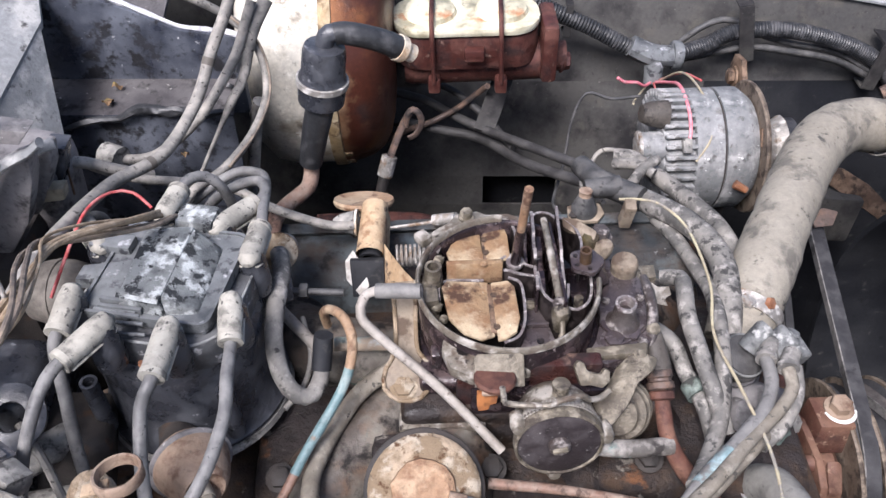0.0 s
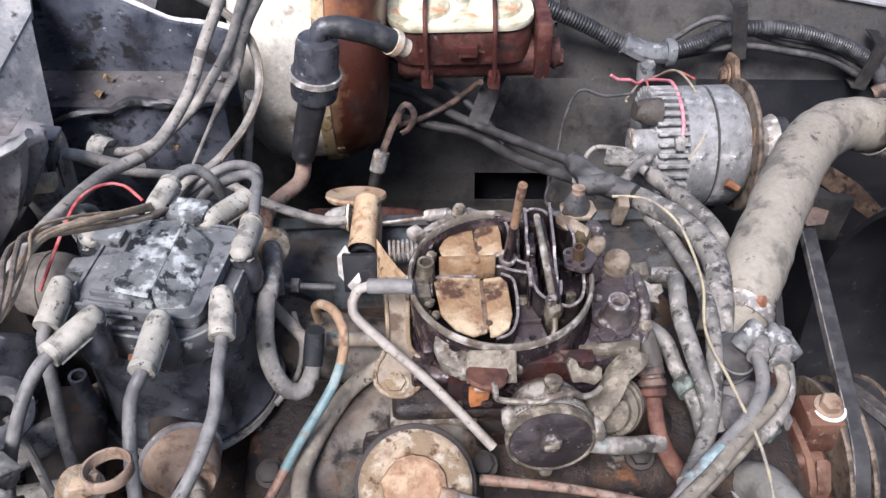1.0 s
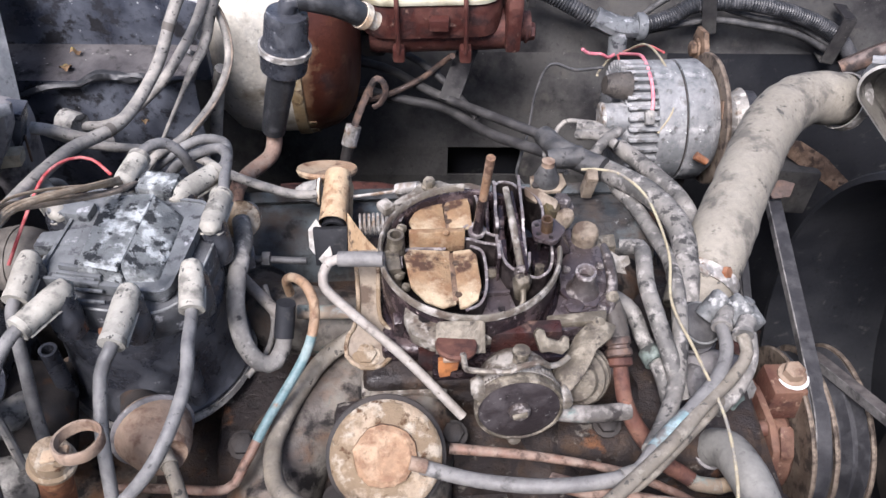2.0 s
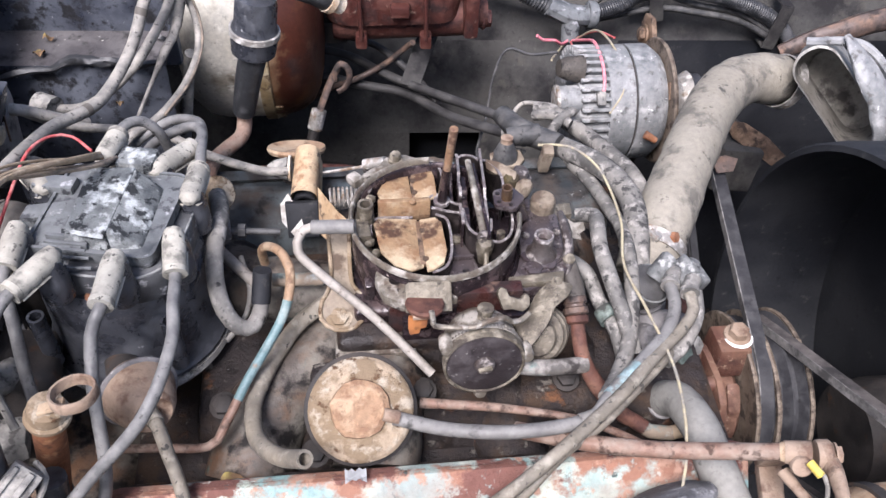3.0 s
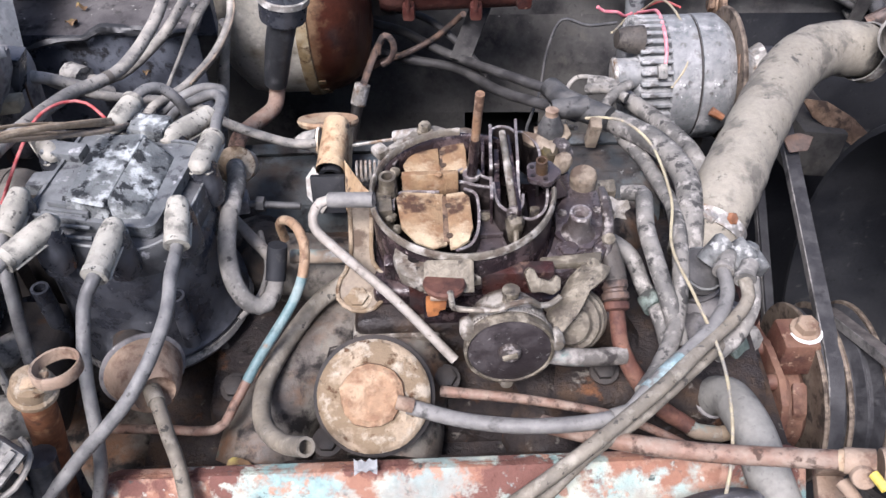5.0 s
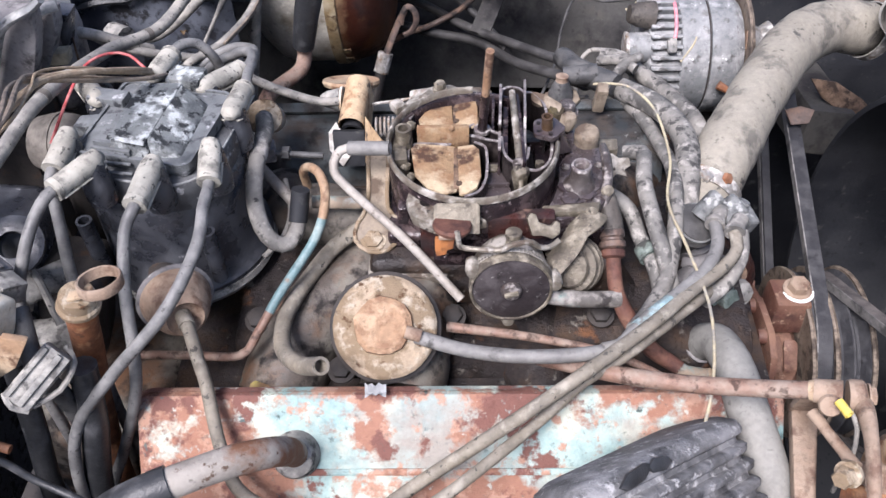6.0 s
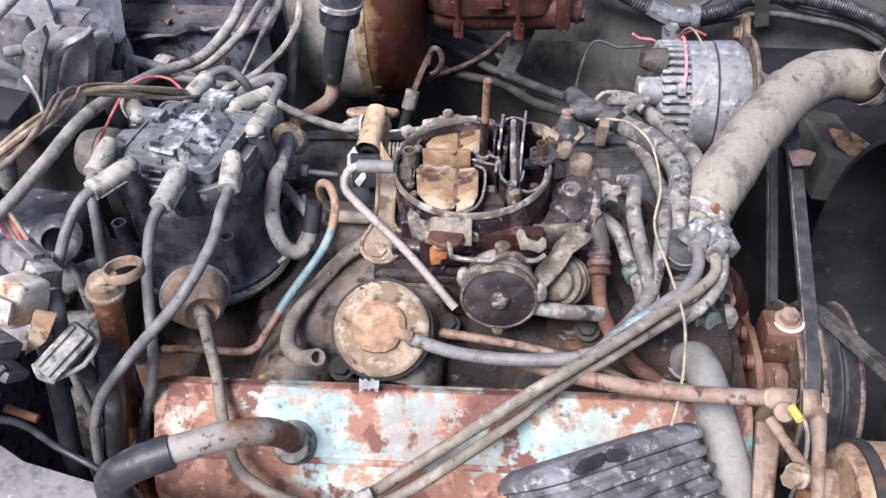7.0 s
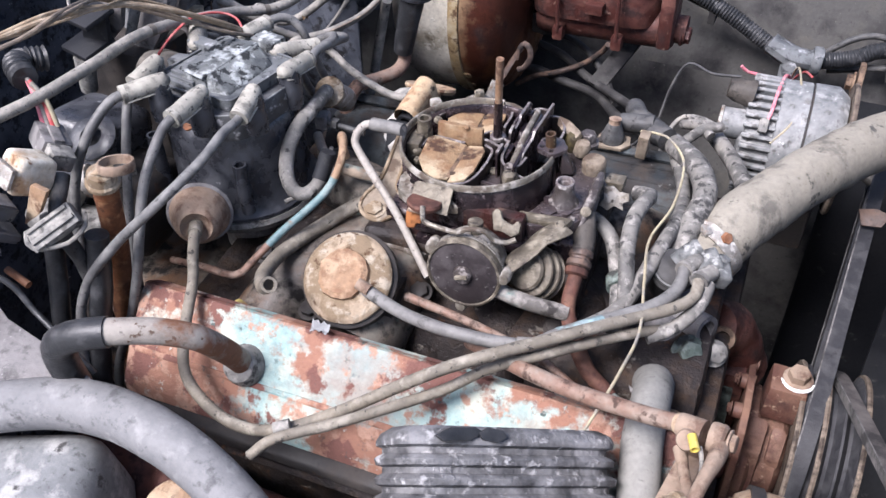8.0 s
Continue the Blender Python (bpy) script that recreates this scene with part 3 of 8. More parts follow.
solid("firewall", block((0.02, 1.6, 0.95), pose(-0.62, 0.6, 0.75), 0.004), BLUE_PANEL, "blue-black painted firewall", "panel", kind="structure")
solid("radiator_support", block((0.02, 1.6, 0.75), pose(0.86, 0.6, 0.55), 0.004), PANEL, "dark radiator support panel", "panel", kind="structure")
# unseen floor, added so the gaps between parts stay dark
solid("undertray", block((1.5, 1.5, 0.02), pose(0.1, 0.5, 0.22), 0.002), GRIME, "black floor added to close the engine bay below", "panel", kind="structure")

# shelf and back wall by the firewall
bent_panel("battery_shelf", [(0.712, 1.0), (0.658, 0.996)], -0.40, -0.192, SHELF, "dusty dark sheet-metal shelf beside the firewall", thick=0.003)
bent_panel("shelf_front", [(0.658, 0.996), (0.655, 0.90), (0.645, 0.60)], -0.40, -0.192, BLUE_PANEL, "blue-black drop below the shelf edge", thick=0.003)
bm = bmesh.new()
prism(bm, [(-0.43, 0.96), (-0.19, 0.96), (-0.19, 1.042), (-0.20, 1.045), (-0.245, 1.052), (-0.27, 1.066), (-0.31, 1.083), (-0.43, 1.10)], 0.012, Matrix(((1, 0, 0, 0), (0, 0, -1, 0.722), (0, 1, 0, 0), (0, 0, 0, 1))), 0.002)
solid("shelf_wall", bm, BLUE_PANEL, "blue-black upright wall behind the shelf, flaking paint", "panel", kind="structure")
bm = bmesh.new()
sweep(bm, [(-0.40, 0.716, 1.100), (-0.31, 0.716, 1.084), (-0.27, 0.716, 1.067), (-0.245, 0.716, 1.053), (-0.20, 0.716, 1.046), (-0.19, 0.716, 1.043)], 0.0024, segs=8, rough=0.9)
solid("shelf_rim", bm, mat("bare_bright_rim", (0.55, 0.55, 0.56), [((0.3, 0.3, 0.31), 60, 0.56, 0.06)], 0.5), "worn pale metal rim along the top of the wall", "trim", kind="structure")
bent_panel("cowl_ledge", [(0.722, 1.043), (0.80, 1.065), (0.95, 1.09)], -0.62, -0.26, SHELF, "grey dusty ledge behind the wall")
SIDE_FACE = [(-0.345, 0.675, 1.079), (-0.322, 0.600, 1.000), (-0.335, 0.480, 0.955), (-0.370, 0.500, 1.036)]
bm = bmesh.new()
bmesh.ops.convex_hull(bm, input=[bm.verts.new(p) for p in SIDE_FACE] + [bm.verts.new((x - 0.010, y - 0.002, z - 0.008)) for x, y, z in SIDE_FACE])
solid("side_panel", bm, SIDE_PAINT, "grey dirty sheet-metal side panel", "panel", kind="structure")
TOP_FLANGE = [(-0.344, 0.677, 1.0805), (-0.368, 0.500, 1.038), (-0.450, 0.490, 1.080), (-0.420, 0.700, 1.125), (-0.352, 0.705, 1.094)]
bm = bmesh.new()
bmesh.ops.convex_hull(bm, input=[bm.verts.new(p) for p in TOP_FLANGE] + [bm.verts.new((x, y, z - 0.006)) for x, y, z in TOP_FLANGE])
solid("panel_flange", bm, SIDE_PAINT, "pale dusty flange along the top of the side panel", "panel", kind="structure")
bm = bmesh.new()
sweep(bm, [(-0.345, 0.640, 0.992), (-0.315, 0.650, 0.996), (-0.29, 0.650, 0.998), (-0.275, 0.656, 1.004), (-0.245, 0.655, 1.003), (-0.22, 0.653, 1.0), (-0.194, 0.657, 1.0)], [0.0022, 0.0030, 0.0044, 0.0040, 0.0024], segs=8, rough=0.9)
solid("shelf_seal", bm, BLACK_RUBBER, "torn black rubber seal along the shelf edge", "seal")


def leaf(at, size, turn, label):
    bm = bmesh.new()
    n = 6
    rows = []
    for i in range(n + 1):
        u = i / n
        w = math.sin(u * math.pi) ** 0.7 * size * 0.35 + 0.0003
        rows.append([bm.verts.new((size * (u - 0.5), s * w, 0.0015 + abs(s) * 0.0025 * math.sin(u * 7) + 0.002 * math.sin(u * 4))) for s in (-1, 0, 1)])
    for a, b in zip(rows, rows[1:]):
        for k in (0, 1):
            bm.faces.new((a[k], a[k + 1], b[k + 1], b[k]))
    r = bmesh.ops.solidify(bm, geom=list(bm.faces), thickness=0.0006)
    bmesh.ops.transform(bm, matrix=pose(*at, 6, 4, turn), verts=bm.verts)
    return solid("dead_leaf", bm, LEAF, label, "leaf")


leaf((-0.308, 0.672, 0.999), 0.015, 110, "small brown dead leaf on the dusty shelf")
leaf((-0.304, 0.692, 1.002), 0.010, 20, "small yellow dead leaf on the dusty shelf")

# ---- engine ----
YAW = 2.9
ENG = Matrix.Translation((-0.18, 0.268, 0)) @ pose(0, 0, 0, 0, 0, YAW)


def along_engine(profile, x0, x1, bevel=0.006, taper=0.0):
    """a (y, z) outline drawn along the engine's length"""
    bm = bmesh.new()
    m = ENG @ Matrix(((0, 0, 1, x0), (1, 0, 0, 0), (0, 1, 0, 0), (0, 0, 0, 1)))
    prism(bm, profile, x1 - x0, m, bevel)
    return bm


engine = thing("engine_block", (0.05, 0.45, 0.25), "grimy old V8 engine block with stained intake manifold", "engine", kind="structure")
part("block", along_engine([(-0.10, 0.25), (0.40, 0.25), (0.40, 0.80), (0.33, 0.88), (0.24, 0.875), (0.02, 0.865), (-0.06, 0.80)], -0.005, 0.47, 0.01), VALLEY, engine)
part("head_rail", along_engine([(-0.045, 0.80), (0.03, 0.865), (0.022, 0.888), (0.005, 0.89), (-0.075, 0.815)], 0.0, 0.46, 0.004), VALLEY, engine)
bm = along_engine([(0.035, 0.85), (0.25, 0.85), (0.245, 0.893), (0.20, 0.905), (0.06, 0.897)], 0.045, 0.455, 0.012)
part("manifold_plate", bm, VALLEY, engine, "oil-blackened valley of the manifold")
for pts, r in (([(0.0, 0.43, 0.915), (-0.05, 0.385, 0.90), (-0.085, 0.345, 0.885), (-0.10, 0.30, 0.862)], [0.026, 0.03, 0.034, 0.034]),
               ([(-0.03, 0.44, 0.922), (-0.08, 0.45, 0.915), (-0.115, 0.47, 0.90), (-0.13, 0.52, 0.875)], [0.026, 0.028, 0.03, 0.03]),
               ([(0.02, 0.42, 0.915), (0.005, 0.36, 0.905), (0.0, 0.30, 0.88)], [0.028, 0.032, 0.034]),
               ([(0.08, 0.42, 0.900), (0.10, 0.36, 0.872), (0.11, 0.30, 0.845)], [0.028, 0.03, 0.032]),
               ([(0.12, 0.43, 0.900), (0.16, 0.40, 0.878), (0.20, 0.35, 0.845)], [0.026, 0.03, 0.032]),
               ([(0.12, 0.46, 0.915), (0.17, 0.50, 0.90), (0.20, 0.55, 0.87)], [0.026, 0.028, 0.03]),
               ([(0.05, 0.48, 0.915), (0.05, 0.53, 0.90), (0.05, 0.57, 0.87)], [0.028, 0.03, 0.03])):
    # runners below the choke pipe turn black for the dark gap there
    darkened = pts[0][0] > 0.07 and pts[-1][1] < 0.4
    part("runner", tube(pts, r, segs=16, rough=0.08), VALLEY if darkened else MANIFOLD, engine, "intake runner blackened for the shade of the gap" if darkened else "rust-stained intake runner")
bm = bmesh.new()
box(bm, (0.19, 0.15, 0.05), pose(0.062, 0.445, 0.925, 0, 0, YAW), 0.008, 3)
part("carb_pad", bm, VALLEY, engine)
part("egr_pad", block((0.075, 0.06, 0.05), pose(-0.012, 0.338, 0.905, 0, 0, YAW), 0.008), VALLEY, engine)
for p in ((-0.045, 0.30, 0.905), (0.035, 0.345, 0.915), (0.15, 0.36, 0.905), (-0.115, 0.34, 0.91)):
    part("bolt_head", bolt(p, (0, -0.3, 1), 0.008, 0.008), GRIME, engine)

# added block; its brown brightens a gap that came out too dark
part("bell_housing", block((0.13, 0.30, 0.16), ENG @ pose(-0.068, 0.16, 0.76), 0.03, 3), MANIFOLD, engine, "brown block added to brighten the gap behind the engine")

# near valve cover, sloping towards the camera
cover = thing("valve_cover", (0.04, 0.23, 0.83), "valve cover with peeling teal paint over orange rust", "valve cover")
part("shell", along_engine([(0.013, 0.872), (0.006, 0.914), (-0.006, 0.9215), (-0.0445, 0.879), (-0.052, 0.869), (-0.0625, 0.854), (-0.065, 0.842), (-0.045, 0.80)], -0.009, 0.455, 0.011), TEAL, cover)
part("rail", along_engine([(-0.0440, 0.8815), (-0.0462, 0.8790), (-0.0470, 0.8775), (-0.0458, 0.8768), (-0.0428, 0.8808)], 0.002, 0.452, 0.0004), TEAL, cover)
part("flange", along_engine([(-0.060, 0.843), (-0.074, 0.838), (-0.076, 0.830), (-0.055, 0.828)], 0.0, 0.46, 0.002), GRIME, cover)
bm = bmesh.new()
m = ENG @ pose(0.165, -0.006, 0.9235)
rng = random.Random(4)
rows = [[bm.verts.new((0.015 * i / 6 - 0.0075, 0.006 * j / 3 - 0.005 + rng.uniform(-0.0016, 0.0016), 0.001 + 0.005 * (j == 3) + rng.uniform(-0.001, 0.0025))) for j in range(4)] for i in range(7)]
for a, b in zip(rows, rows[1:]):
    for k in range(3):
        bm.faces.new((a[k], a[k + 1], b[k + 1], b[k]))
bmesh.ops.solidify(bm, geom=list(bm.faces), thickness=0.0006)
bmesh.ops.transform(bm, matrix=m, verts=bm.verts)
part("paint_flake", bm, PALE_PANEL, cover, "curled pale paint flake", smooth=20)

far_cover = thing("valve_cover", (0.05, 0.6, 0.86), "grimy blue-black valve cover on the far bank", "valve cover")
part("shell", along_engine([(0.228, 0.86), (0.233, 0.893), (0.243, 0.914), (0.258, 0.926), (0.278, 0.931), (0.298, 0.929), (0.312, 0.920), (0.39, 0.85)], 0.03, 0.412, 0.014), DARK_TEAL, far_cover)
part("rail", along_engine([(0.300, 0.9300), (0.311, 0.9325), (0.316, 0.9260), (0.302, 0.9245)], 0.034, 0.380, 0.001), DARK_TEAL, far_cover)
for px in (0.19, 0.31):
    part("cover_bolt", bolt(ENG @ Vector((px, 0.304, 0.933)), (0, 0, 1), 0.004, 0.006), GRIME, far_cover)

# breather elbow and its rubber sleeve
pcv = thing("breather_pipe", (-0.07, 0.235, 0.892), "rust-stained steel breather elbow with a black rubber sleeve", "pipe")
part("grommet", turned([(0.011, 0.013), (0.0135, 0.012), (0.0165, 0.005), (0.0175, 0.0), (0.015, -0.004)], axes((-0.071, 0.237, 0.890), (0.05, -0.7, 0.72)), segs=28), GREY_PLASTIC, pcv)
part("elbow", tube([(-0.071, 0.237, 0.890), (-0.069, 0.225, 0.915), (-0.069, 0.210, 0.942), (-0.074, 0.197, 0.962), (-0.092, 0.184, 0.973), (-0.115, 0.170, 0.977), (-0.134, 0.160, 0.977)], 0.0098, segs=18),
     mat("breather_steel", (0.205, 0.180, 0.155), [((0.275, 0.252, 0.222), 40, 0.5, 0.12), ((0.08, 0.05, 0.035), 130, 0.62, 0.03), ((0.15, 0.07, 0.038), 26, 0.62, 0.06, 0.8, 0.0, 1.0)], 0.55, 0.3, gradient=[("X", 0.02, -0.005, 0.14)]), pcv)
part("sleeve", tube([(-0.121, 0.1665, 0.9772), (-0.138, 0.158, 0.9755), (-0.153, 0.152, 0.969), (-0.164, 0.152, 0.950), (-0.167, 0.157, 0.89)], [0.0116, 0.0118, 0.0121, 0.0119, 0.0115], segs=20), BLACK_RUBBER, pcv)

# exhaust gas valve
egr = thing("egr_valve", (-0.012, 0.325, 0.905), "round rusty diaphragm valve with tan dust", "valve")
EG = axes((-0.011, 0.311, 0.945), (0.04, -0.60, 0.80))
part("lower_can", turned([(0.020, -0.045), (0.022, -0.02), (0.038, -0.014), (0.0405, -0.010), (0.0405, -0.003), (0.0372, -0.001)], EG, segs=40), GRIME, egr)
part("diaphragm_lid", turned([(0.0372, -0.001), (0.0375, 0.0025), (0.0355, 0.005), (0.033, 0.006), (0.022, 0.0085), (0.0205, 0.0085)], EG, segs=40, wobble=0.01), EGR_LID, egr, "dusty tan flaking lid")
part("boss", turned([(0.0215, 0.007), (0.0205, 0.0125), (0.0165, 0.0145), (0.010, 0.0135), (0.0, 0.015)], EG @ Matrix.Translation((-0.001, 0.001, 0)), segs=15, wobble=0.10), EGR_BOSS, egr, smooth=25)
part("nipple", tube([(0.005, 0.300, 0.955), (0.016, 0.2985, 0.9525)], 0.0048, segs=12, smooth=False), CUP, egr)

# distributor
dist = thing("distributor", (-0.186, 0.42, 0.86), "large black distributor with chalky white deposits on its cap", "distributor")
DC = Vector((-0.187, 0.419, 0))
part("shaft_housing", turned([(0.032, 0.85), (0.032, 0.93), (0.05, 0.94)], axes(DC, (0, 0, 1)), segs=28), STEEL, dist)
part("base_bowl", turned([(0.045, 0.890), (0.066, 0.905), (0.0715, 0.914), (0.0700, 0.9185)], axes(DC, (0, 0, 1)), segs=44), GREY_PLASTIC, dist, "dull grey metal bowl")
part("skirt", turned([(0.054, 0.920), (0.0690, 0.920), (0.0690, 0.923), (0.0640, 0.9285), (0.0620, 0.945), (0.0605, 0.985), (0.0600, 1.004), (0.056, 1.009)], axes(DC, (0, 0, 1)), segs=48, wobble=0.012), BLACK_PLASTIC, dist)
CAPM = Matrix.Translation((-0.185, 0.420, 0)) @ pose(0, 0, 0, 0, 0, -9)
part("cap", plate(rounded(0.055, 0.055, 0.032), 0.026, CAPM @ Matrix.Translation((0, 0, 1.004)), 0.004), CAP_GREY, dist)
part("cap_plate", plate(rounded(0.0440, 0.0425, 0.007), 0.009, CAPM @ Matrix.Translation((0, 0, 1.0305)), 0.002), CAP_TOP, dist)
# thin pale tubes trace the outlines of cap and plate
for hx, hy, r_, z_ in ((0.0535, 0.0535, 0.031, 1.0300), (0.0430, 0.0415, 0.0065, 1.0392)):
    edge = [CAPM @ Vector((x, y, z_)) for x, y in rounded(hx, hy, r_, 8)]
    part("rim_edge", tube(edge + edge[:1], 0.0009, segs=6, smooth=False, rough=0.25), CAP_EDGE, dist, "pale line along the cap's edge")
part("plate_lip", cup_wall(-0.185, 0.420, 0.0445, 0.043, 0.008, 1.034, 1.0415, 0.0022, -9), CAP_TOP, dist)


def hull(pts, bevel=0.0012):
    """a convex solid through its corner points"""
    bm = bmesh.new()
    bmesh.ops.convex_hull(bm, input=[bm.verts.new(p) for p in pts])
    bmesh.ops.dissolve_limit(bm, angle_limit=radians(2), verts=bm.verts, edges=bm.edges)
    bmesh.ops.bevel(bm, geom=list(bm.edges), offset=bevel, segments=2, profile=0.6, affect="EDGES")
    return bm


part("coil_cover", hull([(-0.2025, 0.4480, 1.0535), (-0.1700, 0.4505, 1.0535), (-0.1785, 0.3835, 1.0530), (-0.2060, 0.3900, 1.0525), (-0.2060, 0.4510, 1.0385), (-0.1690, 0.4530, 1.0385), (-0.1765, 0.3800, 1.0385), (-0.2095, 0.3870, 1.0385)]), CHALK, dist, "chalky white coil cover")
part("coil_slope", hull([(-0.1710, 0.4500, 1.0530), (-0.1780, 0.3850, 1.0525), (-0.1530, 0.4400, 1.0425), (-0.1580, 0.3850, 1.0420), (-0.1500, 0.4420, 1.0380), (-0.1550, 0.3820, 1.0380), (-0.1700, 0.4525, 1.0380), (-0.1790, 0.3810, 1.0380)]), CHALK, dist, "chalky sloping half of the coil cover")
part("cover_lip", hull([(-0.2070, 0.3885, 1.0540), (-0.1785, 0.3820, 1.0540), (-0.1788, 0.3795, 1.0520), (-0.2075, 0.3860, 1.0520), (-0.2070, 0.3885, 1.0510), (-0.1785, 0.3820, 1.0510)], 0.0003), CHALK, dist)
part("cap_wing", plate([(-0.2440, 0.4270), (-0.2160, 0.4310), (-0.2165, 0.4150), (-0.2460, 0.4130)], 0.010, Matrix.Translation((0, 0, 1.030)), 0.002), CAP_TOP, dist)
for (x0, y0), (x1, y1), z in (((-0.2240, 0.3860), (-0.1960, 0.3820), 1.0415), ((-0.2200, 0.3790), (-0.1900, 0.3750), 1.0385), ((-0.2150, 0.3720), (-0.1880, 0.3690), 1.0350)):
    part("front_step", tube([(x0, y0, z), ((x0 + x1) / 2, (y0 + y1) / 2 - 0.0005, z), (x1, y1, z)], 0.0013, segs=8), CAP_TOP, dist)
for k in range(3):
    part("rib", block((0.030, 0.0028, 0.006), CAPM @ pose(-0.016, -0.0335 - 0.0042 * k, 1.0435 - 0.002 * k), 0.0008), CAP_TOP, dist)
part("connector", block((0.028, 0.020, 0.012), CAPM @ pose(0.004, 0.050, 1.043), 0.003), CHALK, dist)
part("connector", block((0.030, 0.014, 0.012), CAPM @ pose(-0.046, 0.018, 1.040), 0.002), CAP_TOP, dist)
for p in ((-0.236, 0.364, 0.94), (-0.147, 0.366, 0.93)):
    bm = tube([p, (p[0], p[1], p[2] + 0.052)], 0.0062, segs=14, smooth=False, hollow=True)
    part("post", bm, BLACK_PLASTIC, dist)
part("screw", screw((-0.193, 0.366, 1.010), (0, -0.4, 1), 0.005, 0.003), RUST, dist)
BOOTS = {  # tip on the cap, outer end
    "A": ((-0.238, 0.397, 1.049), (-0.240, 0.364, 1.043)), "B": ((-0.206, 0.368, 1.052), (-0.226, 0.335, 1.051)),
    "C": ((-0.168, 0.368, 1.050), (-0.171, 0.328, 1.046)), "D": ((-0.136, 0.394, 1.045), (-0.132, 0.362, 1.037)),
    "E": ((-0.131, 0.426, 1.042), (-0.130, 0.466, 1.036)), "F": ((-0.162, 0.459, 1.040), (-0.140, 0.496, 1.032)),
    "G": ((-0.198, 0.464, 1.046), (-0.193, 0.497, 1.045)), "H": ((-0.2335, 0.440, 1.041), (-0.2650, 0.4820, 1.031))}
LEADS = {
    "A": [(-0.240, 0.352, 1.035), (-0.236, 0.337, 1.014), (-0.235, 0.322, 0.978), (-0.228, 0.30, 0.93), (-0.22, 0.28, 0.86), (-0.21, 0.27, 0.78)],
    "B": [(-0.236, 0.318, 1.043), (-0.243, 0.301, 1.026), (-0.250, 0.288, 1.003), (-0.258, 0.280, 0.97), (-0.262, 0.272, 0.92), (-0.255, 0.26, 0.85)],
    "C": [(-0.177, 0.313, 1.034), (-0.1745, 0.284, 1.011), (-0.172, 0.262, 0.977), (-0.179, 0.252, 0.937), (-0.205, 0.247, 0.870), (-0.225, 0.236, 0.82), (-0.23, 0.22, 0.75)],
    "D": [(-0.129, 0.335, 1.038), (-0.1265, 0.303, 1.034), (-0.140, 0.262, 1.018), (-0.179, 0.240, 0.978), (-0.211, 0.228, 0.936), (-0.222, 0.215, 0.895), (-0.222, 0.20, 0.83), (-0.215, 0.19, 0.76)],
    "E": [(-0.131, 0.485, 1.036), (-0.138, 0.530, 1.022), (-0.150, 0.562, 1.007), (-0.173, 0.574, 0.998), (-0.200, 0.560, 0.988), (-0.225, 0.545, 0.965), (-0.24, 0.53, 0.92), (-0.245, 0.53, 0.84)],
    "F": [(-0.134, 0.512, 1.031), (-0.142, 0.530, 1.026), (-0.160, 0.538, 1.016), (-0.185, 0.535, 1.0), (-0.20, 0.55, 0.96), (-0.20, 0.58, 0.90)],
    "G": [(-0.187, 0.510, 1.046), (-0.178, 0.518, 1.041), (-0.169, 0.520, 1.028), (-0.166, 0.528, 1.0), (-0.166, 0.55, 0.95)],
    "H": [(-0.270, 0.496, 1.018), (-0.266, 0.512, 1.005), (-0.27, 0.53, 0.96), (-0.27, 0.54, 0.88)]}
for key, (tip, end) in BOOTS.items():
    wire = thing("spark_plug_wire", tip, "grey spark plug wire with a dusty speckled rubber boot", "cable", "spark plug wires")
    tip, end = Vector(tip), Vector(end)
    d = (end - tip).normalized()
    part("boot", tube([tip + d * 0.001 + Vector((0, 0, -0.003)), tip + d * 0.003, tip + d * 0.011, tip + (end - tip) * 0.55, end - d * 0.001, end], [0.004, 0.0074, 0.0082, 0.0081, 0.0078, 0.0077], segs=16), BOOT, wire, "dusty grey rubber boot with dark specks")
    part("boot_foot", turned([(0.0100, -0.034), (0.0108, -0.026), (0.0098, -0.004), (0.0078, 0.002)], axes(tip + d * 0.009, (0, 0, 1)), segs=18), BLACK_PLASTIC, wire)
    part("mould_lip", tube([tip + d * 0.0005 + Vector((0, 0, -0.0045)), tip + d * 0.004 + Vector((0, 0, -0.0045)), tip + (end - tip) * 0.5 + Vector((0, 0, -0.0045)), end - d * 0.001 + Vector((0, 0, -0.0045))], [0.0068, 0.0086, 0.0086, 0.0084], segs=14, flat=0.16, smooth=False), BOOT, wire)
    part("cuff", tube([end - d * 0.003, end + d * 0.0012], 0.0083, segs=16, smooth=False), BOOT, wire)
    part("cable", tube([end - d * 0.004, end + d * 0.006] + LEADS[key], 0.0042, segs=12), LEAD, wire)

can_ = thing("round_canister", (-0.268, 0.43, 0.95), "dull brown-grey domed canister beside the distributor", "canister")
CN = axes((-0.2790, 0.4300, 1.0090), (1, -0.10, 0.06), (0, 0, 1))
part("shell", turned([(0.0, -0.014), (0.012, -0.013), (0.0205, -0.007), (0.0232, 0.004), (0.0235, 0.018), (0.0212, 0.028), (0.0150, 0.0345), (0.0, 0.0370)], CN, segs=44, wobble=0.01), CANISTER, can_)
part("seam", turned([(0.0228, 0.009), (0.0244, 0.0095), (0.0244, 0.0125), (0.0228, 0.013)], CN, segs=44), CANISTER, can_)
part("neck", tube([(-0.270, 0.4300, 0.995), (-0.272, 0.432, 0.96), (-0.275, 0.435, 0.90)], 0.012, segs=16), GRIME, can_)

# vacuum advance canister, tan disc
adv = thing("vacuum_advance", (-0.125, 0.483, 0.96), "small round tan disc of the vacuum advance", "valve")
